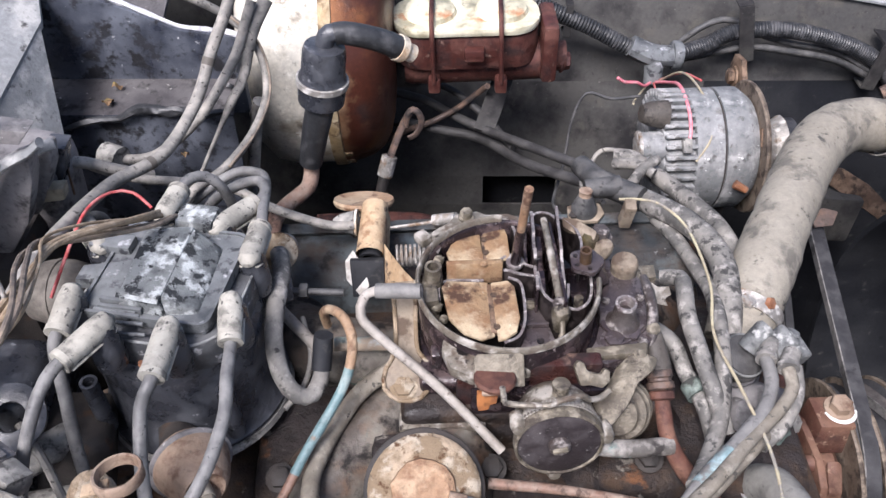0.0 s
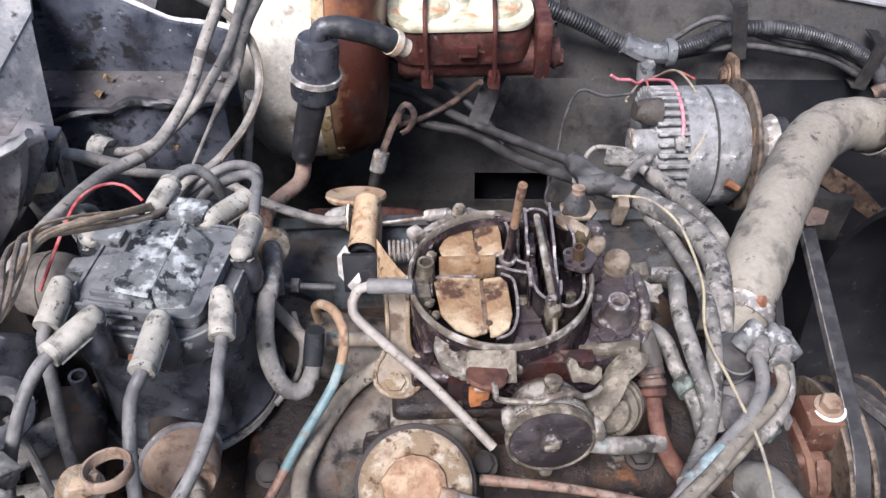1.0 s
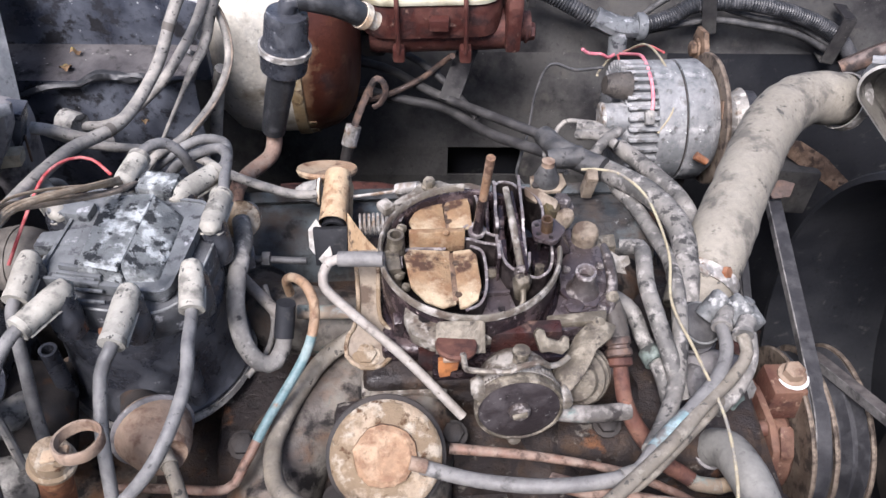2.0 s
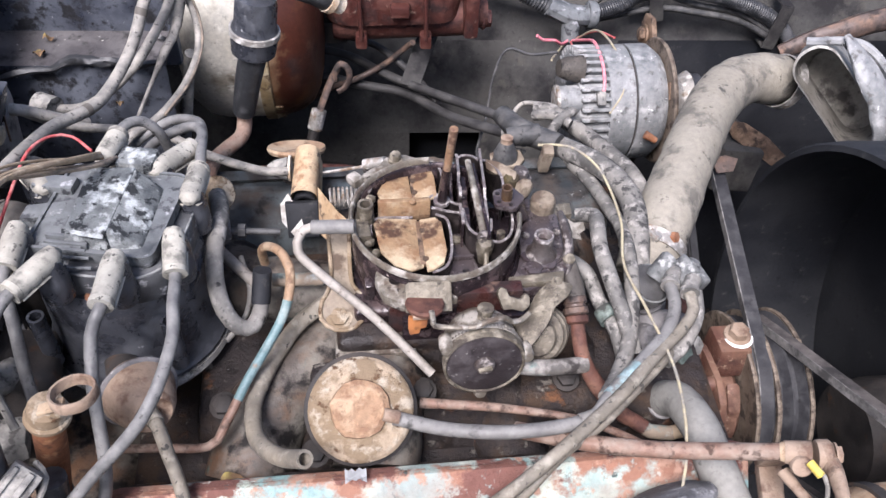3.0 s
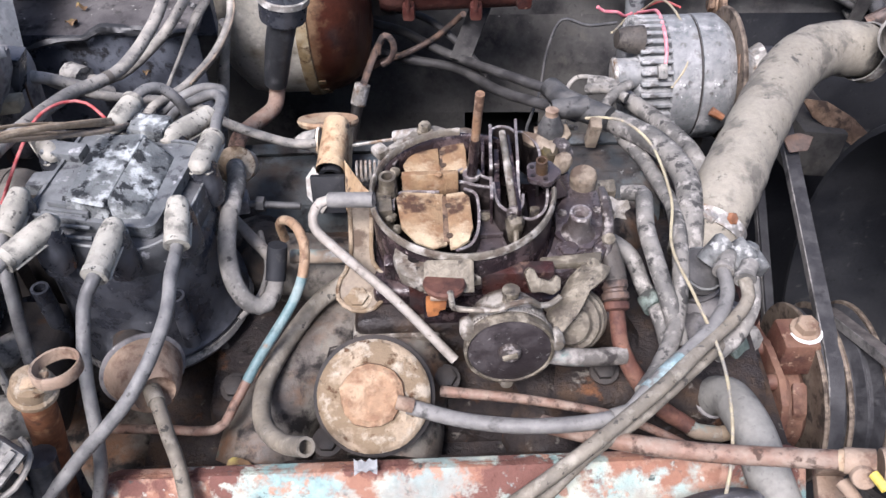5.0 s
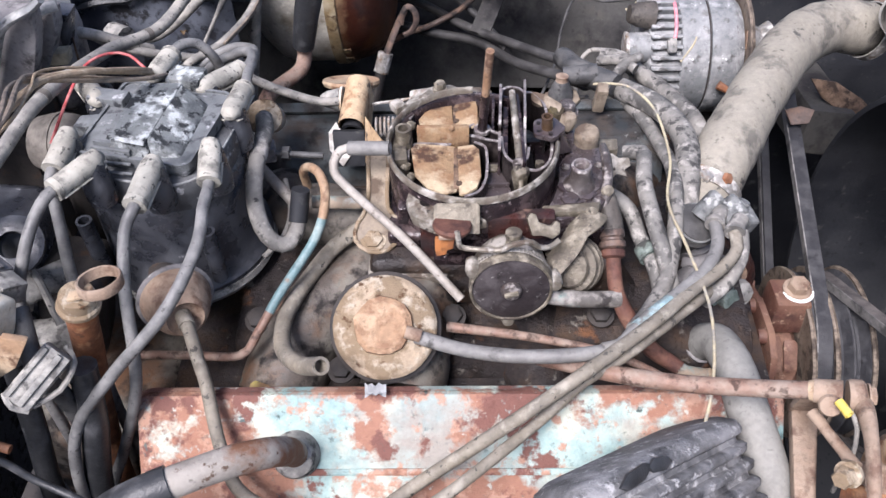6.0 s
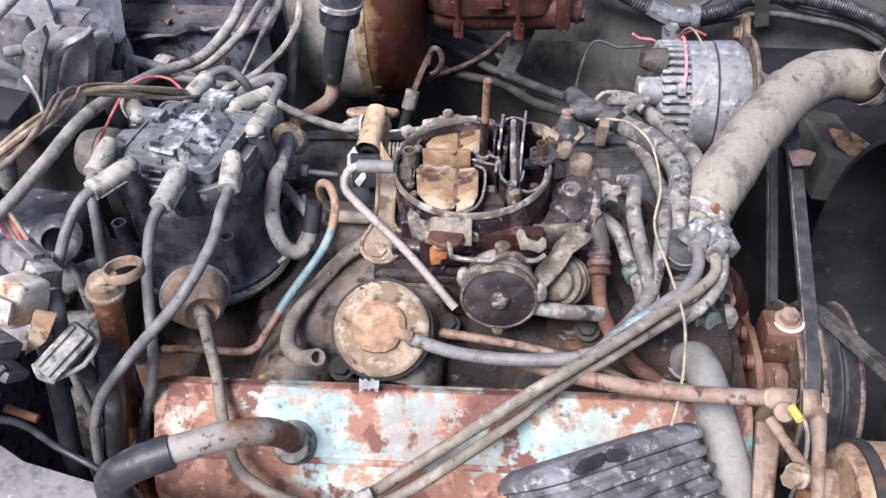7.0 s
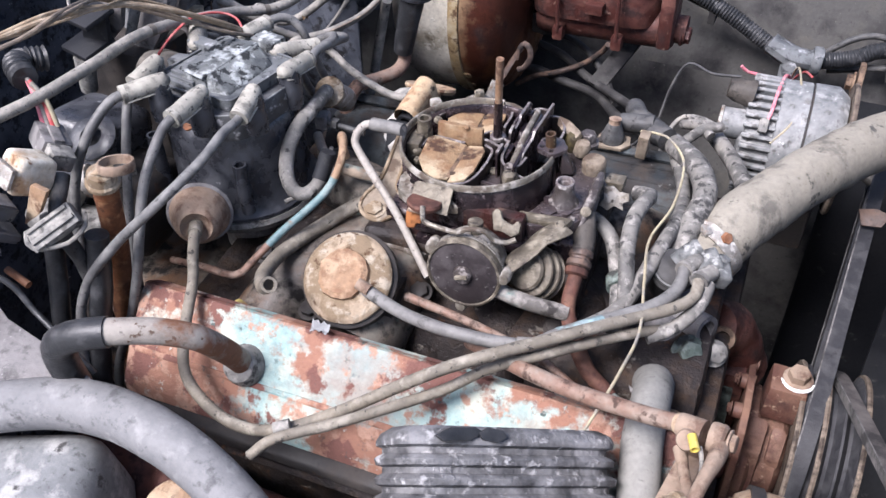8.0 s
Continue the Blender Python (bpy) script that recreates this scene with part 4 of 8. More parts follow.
part("disc", turned([(0.0, 0.003), (0.008, 0.003), (0.0145, 0.001), (0.0150, -0.001), (0.0145, -0.003), (0.008, -0.006)], axes((-0.126, 0.487, 0.992), (0.1, -0.75, 0.65)), segs=28), EGR_LID, adv)
part("can", turned([(0.010, -0.004), (0.0125, -0.010), (0.0125, -0.04), (0.010, -0.045)], axes((-0.126, 0.487, 0.992), (0.1, -0.75, 0.65)), segs=20), STEEL, adv)
part("fitting", block((0.012, 0.014, 0.014), pose(-0.120, 0.462, 0.977, 0, 0, 10), 0.002), CASING, adv)
part("rod", tube([(-0.118, 0.460, 0.977), (-0.075, 0.460, 0.975)], 0.0028, segs=10, smooth=False), RUBBER, adv)
part("nut", turned([(0.006, 0), (0.006, 0.006)], axes((-0.108, 0.460, 0.9768), (1, 0.0, 0)), segs=6), RUBBER, adv)

# mushroom-shaped filter cup
FC = axes((-0.1670, 0.3262, 0.9510), (0.52, -0.80, 0.22))
cup = thing("filter_cup", (-0.163, 0.327, 0.92), "dusty tan cone-shaped breather cup", "filter")
part("cone", turned([(0.023, -0.010), (0.0255, -0.006), (0.0262, 0.0), (0.0250, 0.005), (0.0205, 0.018), (0.0150, 0.0275), (0.0135, 0.0285), (0.0108, 0.024), (0.006, 0.022)], FC, segs=36), CUP, cup)
part("rim", turned([(0.0245, -0.004), (0.0280, -0.003), (0.0285, -0.0008), (0.0258, 0.0008)], FC, segs=36), CASING, cup)
part("back_cover", turned([(0.010, -0.045), (0.014, -0.028), (0.022, -0.009)], FC, segs=24), GRIME, cup)

# oil filler tube with a ring-pull cap
fill = thing("oil_filler", (-0.225, 0.265, 0.86), "rusty oil filler tube with a ring-handled cap", "filler tube")
part("neck", tube([(-0.1945, 0.264, 1.026), (-0.203, 0.268, 0.99), (-0.213, 0.270, 0.945), (-0.222, 0.268, 0.90), (-0.230, 0.26, 0.82), (-0.235, 0.26, 0.72)], 0.0100, segs=20), RUST, fill)
FCAP = axes((-0.1937, 0.2635, 1.0265), (0.20, -0.05, 1))
cap = part("cap", turned([(0.0112, -0.009), (0.0134, -0.008), (0.0138, -0.006), (0.0136, -0.0045), (0.0118, -0.003), (0.0116, 0.002), (0.0108, 0.0048), (0.0080, 0.0062), (0.0, 0.0066)], FCAP, segs=32, wobble=0.02), EGR_LID, fill, "tan rusty cap")
part("ring_handle", turned([(0.0118, -0.0036), (0.0133, -0.0040), (0.0141, -0.0030), (0.0141, 0.0030), (0.0133, 0.0040), (0.0120, 0.0036), (0.0118, -0.0036)], axes((-0.1745, 0.2640, 1.0420), (-0.08, 0.22, 1)), segs=36, wobble=0.03), CUP, cap)
part("tab", block((0.017, 0.0075, 0.0026), pose(-0.1880, 0.2600, 1.0355, 0, -20, 4), 0.001), RUST_TAN, cap)

# ---- carburettor ----
carb = thing("carburettor", (0.06, 0.44, 0.94), "oily four-barrel carburettor with its air cleaner removed", "carburettor")
CC = Vector((0.047, 0.441, 0))


def ribbon(pts, z0, z1, th):
    """a thin upright wall along a curve in the plan"""
    c = spline([(x, y, 0) for x, y in pts], 0.003)
    bm = bmesh.new()
    cols = []
    for i, p in enumerate(c):
        t = (c[min(i + 1, len(c) - 1)] - c[max(i - 1, 0)]).normalized()
        n = Vector((-t.y, t.x, 0)) * (th / 2)
        cols.append([bm.verts.new((q.x, q.y, z)) for q, z in ((p - n, z0), (p - n, z1), (p + n, z1), (p + n, z0))])
    for a, b in zip(cols, cols[1:]):
        for k in range(4):
            bm.faces.new((a[k], a[(k + 1) % 4], b[(k + 1) % 4], b[k]))
    bm.faces.new(cols[0])
    bm.faces.new(cols[-1])
    return bm


def web(name, pts, z0, z1, th=0.0022):
    """an oily casting wall; a pale strip paints wear and caught light along its upper edge"""
    w = part(name, ribbon(pts, z0, z1, th), SOOT_AND_SHADE, carb)
    part("worn_edge", ribbon(pts, z1 - 0.0002, z1 + 0.0011, th * 0.9), EDGE, w)


def ring_wall(r0, r1, z0, z1, a0, a1, n=48):
    return turned([(r0, z0), (r1, z0), (r1, z1 - 0.0015), (r1 - 0.0012, z1), (r0 + 0.0012, z1), (r0, z1 - 0.0015), (r0, z0)], axes(CC, (0, 0, 1), (1, 0, 0)), segs=n, start=radians(a0), sweep_by=radians(a1 - a0))


part("main_body", block((0.150, 0.110, 0.030), pose(0.056, 0.443, 0.948, 0, 0, YAW), 0.006, 3), OILY, carb)
part("base_plate", block((0.150, 0.125, 0.014), pose(0.050, 0.440, 0.930, 0, 0, YAW), 0.004), POT_METAL, carb)
part("air_horn_rim", ring_wall(0.0628, 0.0662, 1.0070, 1.0125, 92, 360, 72), RIM, carb, "bare metal air cleaner rim")
part("rear_rim", ring_wall(0.0618, 0.0660, 0.998, 1.0075, 55, 96, 20), OILY, carb)
part("horn_skirt", ring_wall(0.0618, 0.0645, 0.958, 1.0062, 55, 362, 64), OILY, carb)
# shallow floor, near-black in place of the darkness of deep bores
bm = bmesh.new()
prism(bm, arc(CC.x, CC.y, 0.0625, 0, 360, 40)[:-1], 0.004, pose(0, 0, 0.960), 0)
part("horn_floor", bm, SOOT_AND_SHADE, carb)
# secondary side: two folded air valve flaps with a ledge between
FLAPS = (((0.020, 0.425), [(-0.0200, 0.0180), (-0.016, 0.0240), (0.014, 0.0245), (0.0155, -0.026), (0.006, -0.030), (-0.006, -0.025), (-0.016, -0.012)],
          (0.0450, 0.425), [(-0.0085, 0.0245), (0.004, 0.0245), (0.0085, 0.018), (0.0095, -0.012), (0.006, -0.024), (-0.002, -0.029), (-0.0075, -0.0295)], ((0.0370, 0.437), (0.0385, 0.407))),
         ((0.018, 0.484), [(-0.016, -0.006), (-0.012, 0.003), (-0.003, 0.012), (0.0105, 0.0185), (0.012, -0.014), (-0.014, -0.014)],
          (0.0405, 0.487), [(-0.0095, 0.016), (0.002, 0.0185), (0.0080, 0.0165), (0.0095, 0.008), (0.0095, -0.016), (-0.008, -0.017)], ((0.0315, 0.494), (0.0325, 0.480))))
for (ax, ay), left, (bx, by), right, heads in FLAPS:
    flap = part("air_valve", plate(left, 0.0022, pose(ax, ay, 0.9965, 0, 7, YAW), 0.0007), FLAP, carb, "gold-stained air valve flap")
    part("flap_wing", plate(right, 0.0026, pose(bx, by, 0.9965, 0, -9, YAW), 0.0009), FLAP, flap)
    # strip and screws coloured dark brown for the shadow in the fold
    part("fold_strip", block((0.005, 0.046 if ay < 0.45 else 0.03, 0.004), pose((ax + bx) / 2 + 0.003, ay, 0.9955, 0, 0, YAW), 0.001), BROWN_STEEL, flap)
    for hx, hy in heads:
        part("flap_screw", screw((hx, hy, 0.9975), (0, 0, 1), 0.0026, 0.0014), BROWN_STEEL, flap)
part("ledge", block((0.041, 0.0055, 0.019), pose(0.0235, 0.4575, 1.0005, -6, 0, YAW), 0.0012), FLAP, carb, "tan stained ledge bar")
part("ledge_screw", screw((0.030, 0.4560, 1.0100), (0, -0.1, 1), 0.0027, 0.0018), FLAP, carb)
part("ledge_shelf", block((0.060, 0.012, 0.012), pose(0.028, 0.4555, 0.982, 0, 0, YAW), 0.002), OILY, carb)
web("bore_wall", [(-0.004, 0.474), (0.001, 0.487), (0.012, 0.4995), (0.034, 0.5085), (0.049, 0.5075), (0.0545, 0.498), (0.0555, 0.478)], 0.962, 1.003)
web("bore_wall", [(0.048, 0.4535), (0.0560, 0.449), (0.0585, 0.435), (0.0580, 0.412), (0.053, 0.398), (0.043, 0.3925)], 0.962, 0.998)
web("bore_wall", [(-0.0020, 0.432), (-0.0025, 0.444), (0.003, 0.4510), (0.030, 0.4515)], 0.962, 0.997)
part("vent_post", tube([(-0.0065, 0.449, 0.975), (-0.0065, 0.449, 1.015)], [0.0078, 0.0062], segs=16, smooth=False, hollow=True), POT_METAL, carb)
part("post_web", block((0.012, 0.030, 0.030), pose(-0.0095, 0.441, 0.988, 0, 0, 8), 0.003), POT_METAL, carb)
for p, r_ in (((-0.004, 0.428, 0.994), 0.0042), ((0.001, 0.418, 0.992), 0.0035), ((-0.003, 0.468, 1.001), 0.0040)):
    part("deck_screw", screw(p, (0.3, 0, 1), r_, 0.004), POT_METAL, carb)
# rear casting outside the rim
back = arc(CC.x, CC.y, 0.066, 78, 142, 10) + [(-0.012, 0.492), (-0.004, 0.500), (0.004, 0.506), (0.010, 0.516), (0.026, 0.519), (0.034, 0.515), (0.050, 0.5165), (0.060, 0.512)]
part("rear_lug", plate(back, 0.010, pose(0, 0, 0.9945), 0.0012), RIM, carb)
part("lug_bolt", bolt((0.018, 0.5115, 1.004), (0, 0, 1), 0.0048, 0.008), POT_METAL, carb)
part("side_lug", block((0.010, 0.012, 0.008), pose(-0.0150, 0.490, 1.003, 0, 0, 40), 0.002), RIM, carb)
# air cleaner stud in its hooked wall
part("stud", tube([(0.0558, 0.4625, 1.036), (0.0588, 0.457, 1.081)], [0.0031, 0.0033], segs=12, smooth=False), STUD, carb, "rusty air cleaner stud")
part("stud_shank", tube([(0.0530, 0.4685, 0.985), (0.0559, 0.4623, 1.038)], [0.0042, 0.0037], segs=12, smooth=False), OILY, carb)
part("stud_collar", turned([(0.0035, 0.998), (0.0066, 0.998), (0.0066, 1.001), (0.0035, 1.0015)], axes((0.0535, 0.4675, 0), (0, 0, 1)), segs=16), EDGE, carb)
web("hooked_wall", [(0.040, 0.4635), (0.0425, 0.470), (0.048, 0.4745), (0.0545, 0.4755), (0.0590, 0.471), (0.0610, 0.466), (0.070, 0.462)], 0.962, 0.999)
web("cross_wall", [(0.038, 0.4600), (0.047, 0.4600), (0.056, 0.4565), (0.069, 0.4535)], 0.962, 0.999)
# choke air horn: tall thin plates round the primary bores
SIDE = Matrix(((0, 0, 1, 0), (1, 0, 0, 0), (0, 1, 0, 0), (0, 0, 0, 1)))


def baffle(x, y0, y1, top, profile, th, material, worn=True):
    out = [(y0, 0.965), (y1, 0.965)] + [(y1 + (y0 - y1) * u, top - d) for u, d in profile]
    bm = bmesh.new()
    prism(bm, out, th, Matrix.Translation((x - th / 2, 0, 0)) @ SIDE, 0.0003)
    b = part("baffle", bm, material, carb)
    if not worn:
        return
    # pale crest strip paints light and wear on the baffle's top
    crest = [(y1 + (y0 - y1) * u, top - d) for u, d in profile]
    bm = bmesh.new()
    for (ya, za), (yb, zb) in zip(crest, crest[1:]):
        prism(bm, [(ya, za - 0.0011), (ya, za + 0.0004), (yb, zb + 0.0004), (yb, zb - 0.0011)], th + 0.0004, Matrix.Translation((x - th / 2 - 0.0002, 0, 0)) @ SIDE, 0)
    part("worn_edge", bm, EDGE, b)


baffle(0.0675, 0.430, 0.511, 1.0150, [(0.0, 0.004), (0.06, 0.0), (0.32, 0.0), (0.36, 0.005), (0.50, 0.006), (0.54, 0.0), (0.62, 0.002), (0.64, 0.010), (0.80, 0.011), (0.84, 0.003), (1.0, 0.004)], 0.0018, OILY)
baffle(0.0620, 0.466, 0.502, 1.0060, [(0.0, 0.0), (0.45, 0.0), (0.55, 0.006), (1.0, 0.008)], 0.0022, OILY, False)
baffle(0.0720, 0.436, 0.490, 1.0050, [(0.0, 0.0), (0.30, 0.0), (0.36, 0.005), (0.6, 0.005), (0.66, 0.0), (1.0, 0.002)], 0.0040, OILY, False)
baffle(0.0868, 0.428, 0.514, 1.0140, [(0.0, 0.0), (0.55, 0.0), (0.6, 0.004), (0.86, 0.005), (1.0, 0.012)], 0.0016, OILY)
part("choke_plate", plate(rounded(0.0012, 0.041, 0.001), 0.030, pose(0.0808, 0.4600, 0.980, 0, 6, 4), 0.0004), OILY, carb)
part("choke_shaft", tube([(0.0768, 0.504, 1.0095), (0.0795, 0.465, 1.0100), (0.0828, 0.425, 1.0055)], [0.0026, 0.0029, 0.0027], segs=12, smooth=False), RIM, carb)
part("shaft_collar", turned([(0.0, 0.0012), (0.0052, 0.0010), (0.0056, 0.0), (0.0050, -0.0016)], axes((0.0830, 0.4225, 1.0050), (0.06, -0.95, 0.25)), segs=18), PLUG, carb)
web("choke_wall", [(0.0690, 0.452), (0.0710, 0.434), (0.0765, 0.4245), (0.0830, 0.4220), (0.0885, 0.4275), (0.0900, 0.440)], 0.962, 1.0055)
web("choke_wall", [(0.0680, 0.508), (0.0700, 0.5165), (0.0760, 0.5195), (0.0830, 0.5175), (0.0870, 0.512)], 0.962, 1.002)
part("choke_knob", turned([(0.0, 0.006), (0.0055, 0.004), (0.0070, 0.0), (0.0060, -0.008), (0.004, -0.02)], axes((0.0838, 0.4195, 0.999), (0, -0.1, 1)), segs=18), POT_METAL, carb)
part("link_wire", tube([(0.0840, 0.416, 0.998), (0.0845, 0.408, 0.990), (0.080, 0.400, 0.986), (0.072, 0.394, 0.987), (0.066, 0.3905, 0.990)], 0.0021, segs=8), POT_METAL, carb)
web("choke_wall", [(0.0870, 0.513), (0.0930, 0.5145), (0.1010, 0.504), (0.1045, 0.490), (0.1035, 0.476)], 0.962, 1.0005)
web("choke_wall", [(0.1085, 0.455), (0.1070, 0.438), (0.1030, 0.428), (0.0955, 0.4225), (0.0890, 0.4240)], 0.962, 0.998)
part("bore_tube", tube([(0.0985, 0.433, 0.965), (0.0990, 0.440, 0.992)], 0.0035, segs=12), POT_METAL, carb)
bm = plate([(0.0580, 0.445), (0.0680, 0.445), (0.0705, 0.432), (0.0755, 0.421), (0.0800, 0.405), (0.0700, 0.390), (0.0560, 0.3855), (0.0490, 0.3900), (0.0555, 0.400)], 0.006, pose(0, 0, 0.980), 0.0012)
part("front_web", bm, DECKING, carb)
part("deck_screw", screw((0.0635, 0.437, 0.986), (0, 0, 1), 0.0044, 0.003), POT_METAL, carb)
# black disc on the web stands for the shade in a hole
part("deck_hole", turned([(0.0, 0.0), (0.0026, 0.0), (0.0028, -0.002)], axes((0.0690, 0.404, 0.9868), (0, 0, 1)), segs=14), SOOT_AND_SHADE, carb)
part("web_rib", block((0.026, 0.003, 0.006), pose(0.063, 0.417, 0.987, 0, 0, 4), 0.001), DECKING, carb)
# rear lobe with the brass vent tube
part("vent_lobe", plate([(0.0122 * (1 + 0.07 * math.cos(5 * a)) * math.cos(a), 0.0122 * (1 + 0.07 * math.cos(5 * a)) * math.sin(a)) for a in [i * math.tau / 40 for i in range(40)]], 0.0045, pose(0.1050, 0.4610, 1.0045), 0.0008), DECKING, carb)
part("lobe_web", hull([(0.1080, 0.4690, 1.0060), (0.1150, 0.4560, 1.0060), (0.1080, 0.4690, 0.9850), (0.1150, 0.4560, 0.9850), (0.1240, 0.4720, 0.9850), (0.1250, 0.4600, 0.9850), (0.1180, 0.4640, 1.0020)], 0.0010), DECKING, carb)
# black discs on the lobe stand for small dark holes
for a in (150, 215, 280):
    part("lobe_hole", turned([(0.0, 0.0), (0.0018, 0.0), (0.0019, -0.002)], axes((0.1050 + 0.0090 * math.cos(radians(a)), 0.4610 + 0.0085 * math.sin(radians(a)), 1.0097), (0, 0, 1)), segs=10), SOOT_AND_SHADE, carb)
part("vent_tube", tube([(0.1045, 0.4605, 1.003), (0.1033, 0.4592, 1.0210)], [0.0046, 0.0043], segs=16, smooth=False, hollow=True), mat("tarnished_brass", (0.105, 0.065, 0.036), [((0.05, 0.028, 0.017), 60, 0.52, 0.1), ((0.36, 0.27, 0.15), 120, 0.66, 0.04)], 0.32, 0.5), carb, "brass vent tube")
part("vent_plug", turned([(0.007, -0.012), (0.0085, 0.0), (0.006, 0.005), (0.0, 0.006)], axes((0.1125, 0.4975, 0.994), (0.2, -0.2, 1)), segs=12), mat("olive_varnish", (0.085, 0.068, 0.030), [((0.035, 0.026, 0.014), 70, 0.52, 0.08)], 0.35), carb, "olive varnish-stained plug")
# float bowl cover on the right
cover = [(0.1000, 0.508), (0.1190, 0.505), (0.1260, 0.488), (0.1300, 0.472), (0.1480, 0.465), (0.1500, 0.440), (0.1480, 0.408), (0.1410, 0.397), (0.1130, 0.384), (0.0980, 0.3885), (0.1070, 0.405), (0.1125, 0.425), (0.1130, 0.445), (0.1160, 0.452), (0.1210, 0.460), (0.1200, 0.472), (0.1120, 0.4775), (0.1060, 0.482)]
part("bowl_cover", plate(cover, 0.016, pose(0.0015, 0.003, 0.9660), 0.0018), DECKING, carb, "oil-wet grey-purple casting")
part("float_bowl", block((0.050, 0.100, 0.045), pose(0.1225, 0.441, 0.947, 0, 0, YAW), 0.006), OILY, carb)
part("tower_foot", plate([(0.0150 * (1 + 0.10 * math.cos(6 * a)) * math.cos(a), 0.0150 * (1 + 0.10 * math.cos(6 * a)) * math.sin(a)) for a in [i * math.tau / 36 for i in range(36)]], 0.0035, pose(0.1290, 0.4220, 0.9815), 0.0008), DECKING, carb)
part("inlet_tower", turned([(0.0132, 0.984), (0.0105, 0.9875), (0.0086, 0.992), (0.0078, 0.998), (0.0074, 1.0030)], axes((0.1293, 0.4231, 0), (0, 0, 1)), segs=24, sweep_by=6.283), PLUG, carb)
part("inlet_tube", turned([(0.0056, 0.994), (0.0056, 1.0045), (0.0060, 1.0052), (0.0074, 1.0052), (0.0078, 1.0040), (0.0076, 1.0020)], axes((0.1293, 0.4231, 0), (0, 0, 1)), segs=24, sweep_by=6.283), EDGE, carb)
# black disc closes the tube and stands for its unlit depth
part("tube_bore", turned([(0.0, 0.0), (0.0062, 0.0), (0.0062, -0.002)], axes((0.1293, 0.4231, 0.996), (0, 0, 1)), segs=16), SOOT_AND_SHADE, carb)
part("round_plug", turned([(0.0105, -0.014), (0.0100, 0.0), (0.0105, 0.001), (0.0100, 0.006), (0.0085, 0.0078), (0.0, 0.0085)], axes((0.1375, 0.4765, 0.986), (0, 0, 1)), segs=24), STUD_GREY, carb)
part("flat_plug", bolt((0.1215, 0.4080, 0.9815), (0, 0, 1), 0.0072, 0.0045), DECKING, carb)
for p, r_, h_ in (((0.1455, 0.4700, 0.972), 0.0046, 0.007), ((0.122, 0.507, 0.985), 0.0075, 0.012)):
    part("hex_bolt", bolt(p, (0, 0, 1), r_, h_), PLUG, carb)
part("pump_rod", tube([(0.1485, 0.460, 0.992), (0.1500, 0.445, 0.993), (0.1505, 0.428, 0.990), (0.1495, 0.417, 0.984), (0.1490, 0.405, 0.968)], [0.0030, 0.0042, 0.0042, 0.0040, 0.003], segs=10), PLUG, carb)
part("rod_eye", turned([(0.0, 0.003), (0.0042, 0.002), (0.0045, -0.002)], axes((0.1500, 0.4155, 0.986), (0.2, -0.6, 0.7)), segs=12), POT_METAL, carb)
part("inlet_box", hull([(0.1430, 0.4860, 0.9770), (0.1640, 0.4900, 0.9750), (0.1640, 0.4770, 0.9740), (0.1450, 0.4740, 0.9750), (0.1430, 0.4860, 0.9650), (0.1640, 0.4900, 0.9650), (0.1640, 0.4770, 0.9650), (0.1450, 0.4740, 0.9650)], 0.0015), POT_METAL, carb, "grey casting box beside the bowl")
part("torn_bracket", plate([(-0.010, 0.006), (-0.002, 0.009), (0.004, 0.006), (0.012, 0.007), (0.0145, 0.001), (0.010, -0.003), (0.0125, -0.008), (0.004, -0.007), (0.0, -0.012), (-0.008, -0.010), (-0.006, -0.003)], 0.0025, axes((0.1590, 0.4640, 0.9690), (0.1, -0.75, 0.65), (1, 0.1, -0.2)), 0.0006), RIM, carb, "jagged grey sheet bracket")
part("rear_ledge", hull([(0.0920, 0.5160, 1.0020), (0.1040, 0.5080, 1.0050), (0.1180, 0.5000, 1.0010), (0.1150, 0.4920, 0.9980), (0.1010, 0.4990, 0.9990), (0.0930, 0.5080, 0.9980), (0.0950, 0.5150, 0.9850), (0.1180, 0.4980, 0.9850)], 0.0010), STUD_GREY, carb)
part("ledge_lump", turned([(0.0065, -0.010), (0.0070, 0.0), (0.0050, 0.003), (0.0, 0.0036)], axes((0.1235, 0.4890, 0.9960), (0.2, -0.1, 1)), segs=9, wobble=0.15), STUD_GREY, carb)
part("bowl_rib", tube([(0.1190, 0.4010, 0.9825), (0.1320, 0.4075, 0.9825), (0.1450, 0.4190, 0.9820)], 0.0016, segs=8), DECKING, carb)
for p in ((0.1200, 0.4450, 0.9818), (0.1455, 0.4480, 0.9818), (0.1415, 0.4070, 0.9818)):
    part("deck_screw", screw(p, (0, 0, 1), 0.0034, 0.0026), PLUG, carb)
# front bracket with rusty lever
part("front_lug", plate([(0.002, 0.404), (0.010, 0.397), (0.030, 0.381), (0.052, 0.376), (0.060, 0.370), (0.020, 0.364), (0.006, 0.372), (0.000, 0.388)], 0.010, pose(0, 0, 0.9880), 0.002), RIM, carb)
# black disc on the lug stands for a shaded hole
part("lug_hole", turned([(0.0, 0.0), (0.0048, 0.0), (0.0050, -0.002)], axes((0.0150, 0.3865, 0.9985), (0, 0, 1)), segs=16), SOOT_AND_SHADE, carb)
part("front_wall", block((0.100, 0.012, 0.050), pose(0.060, 0.384, 0.965, 0, 0, YAW), 0.003), WET_BROWN, carb)
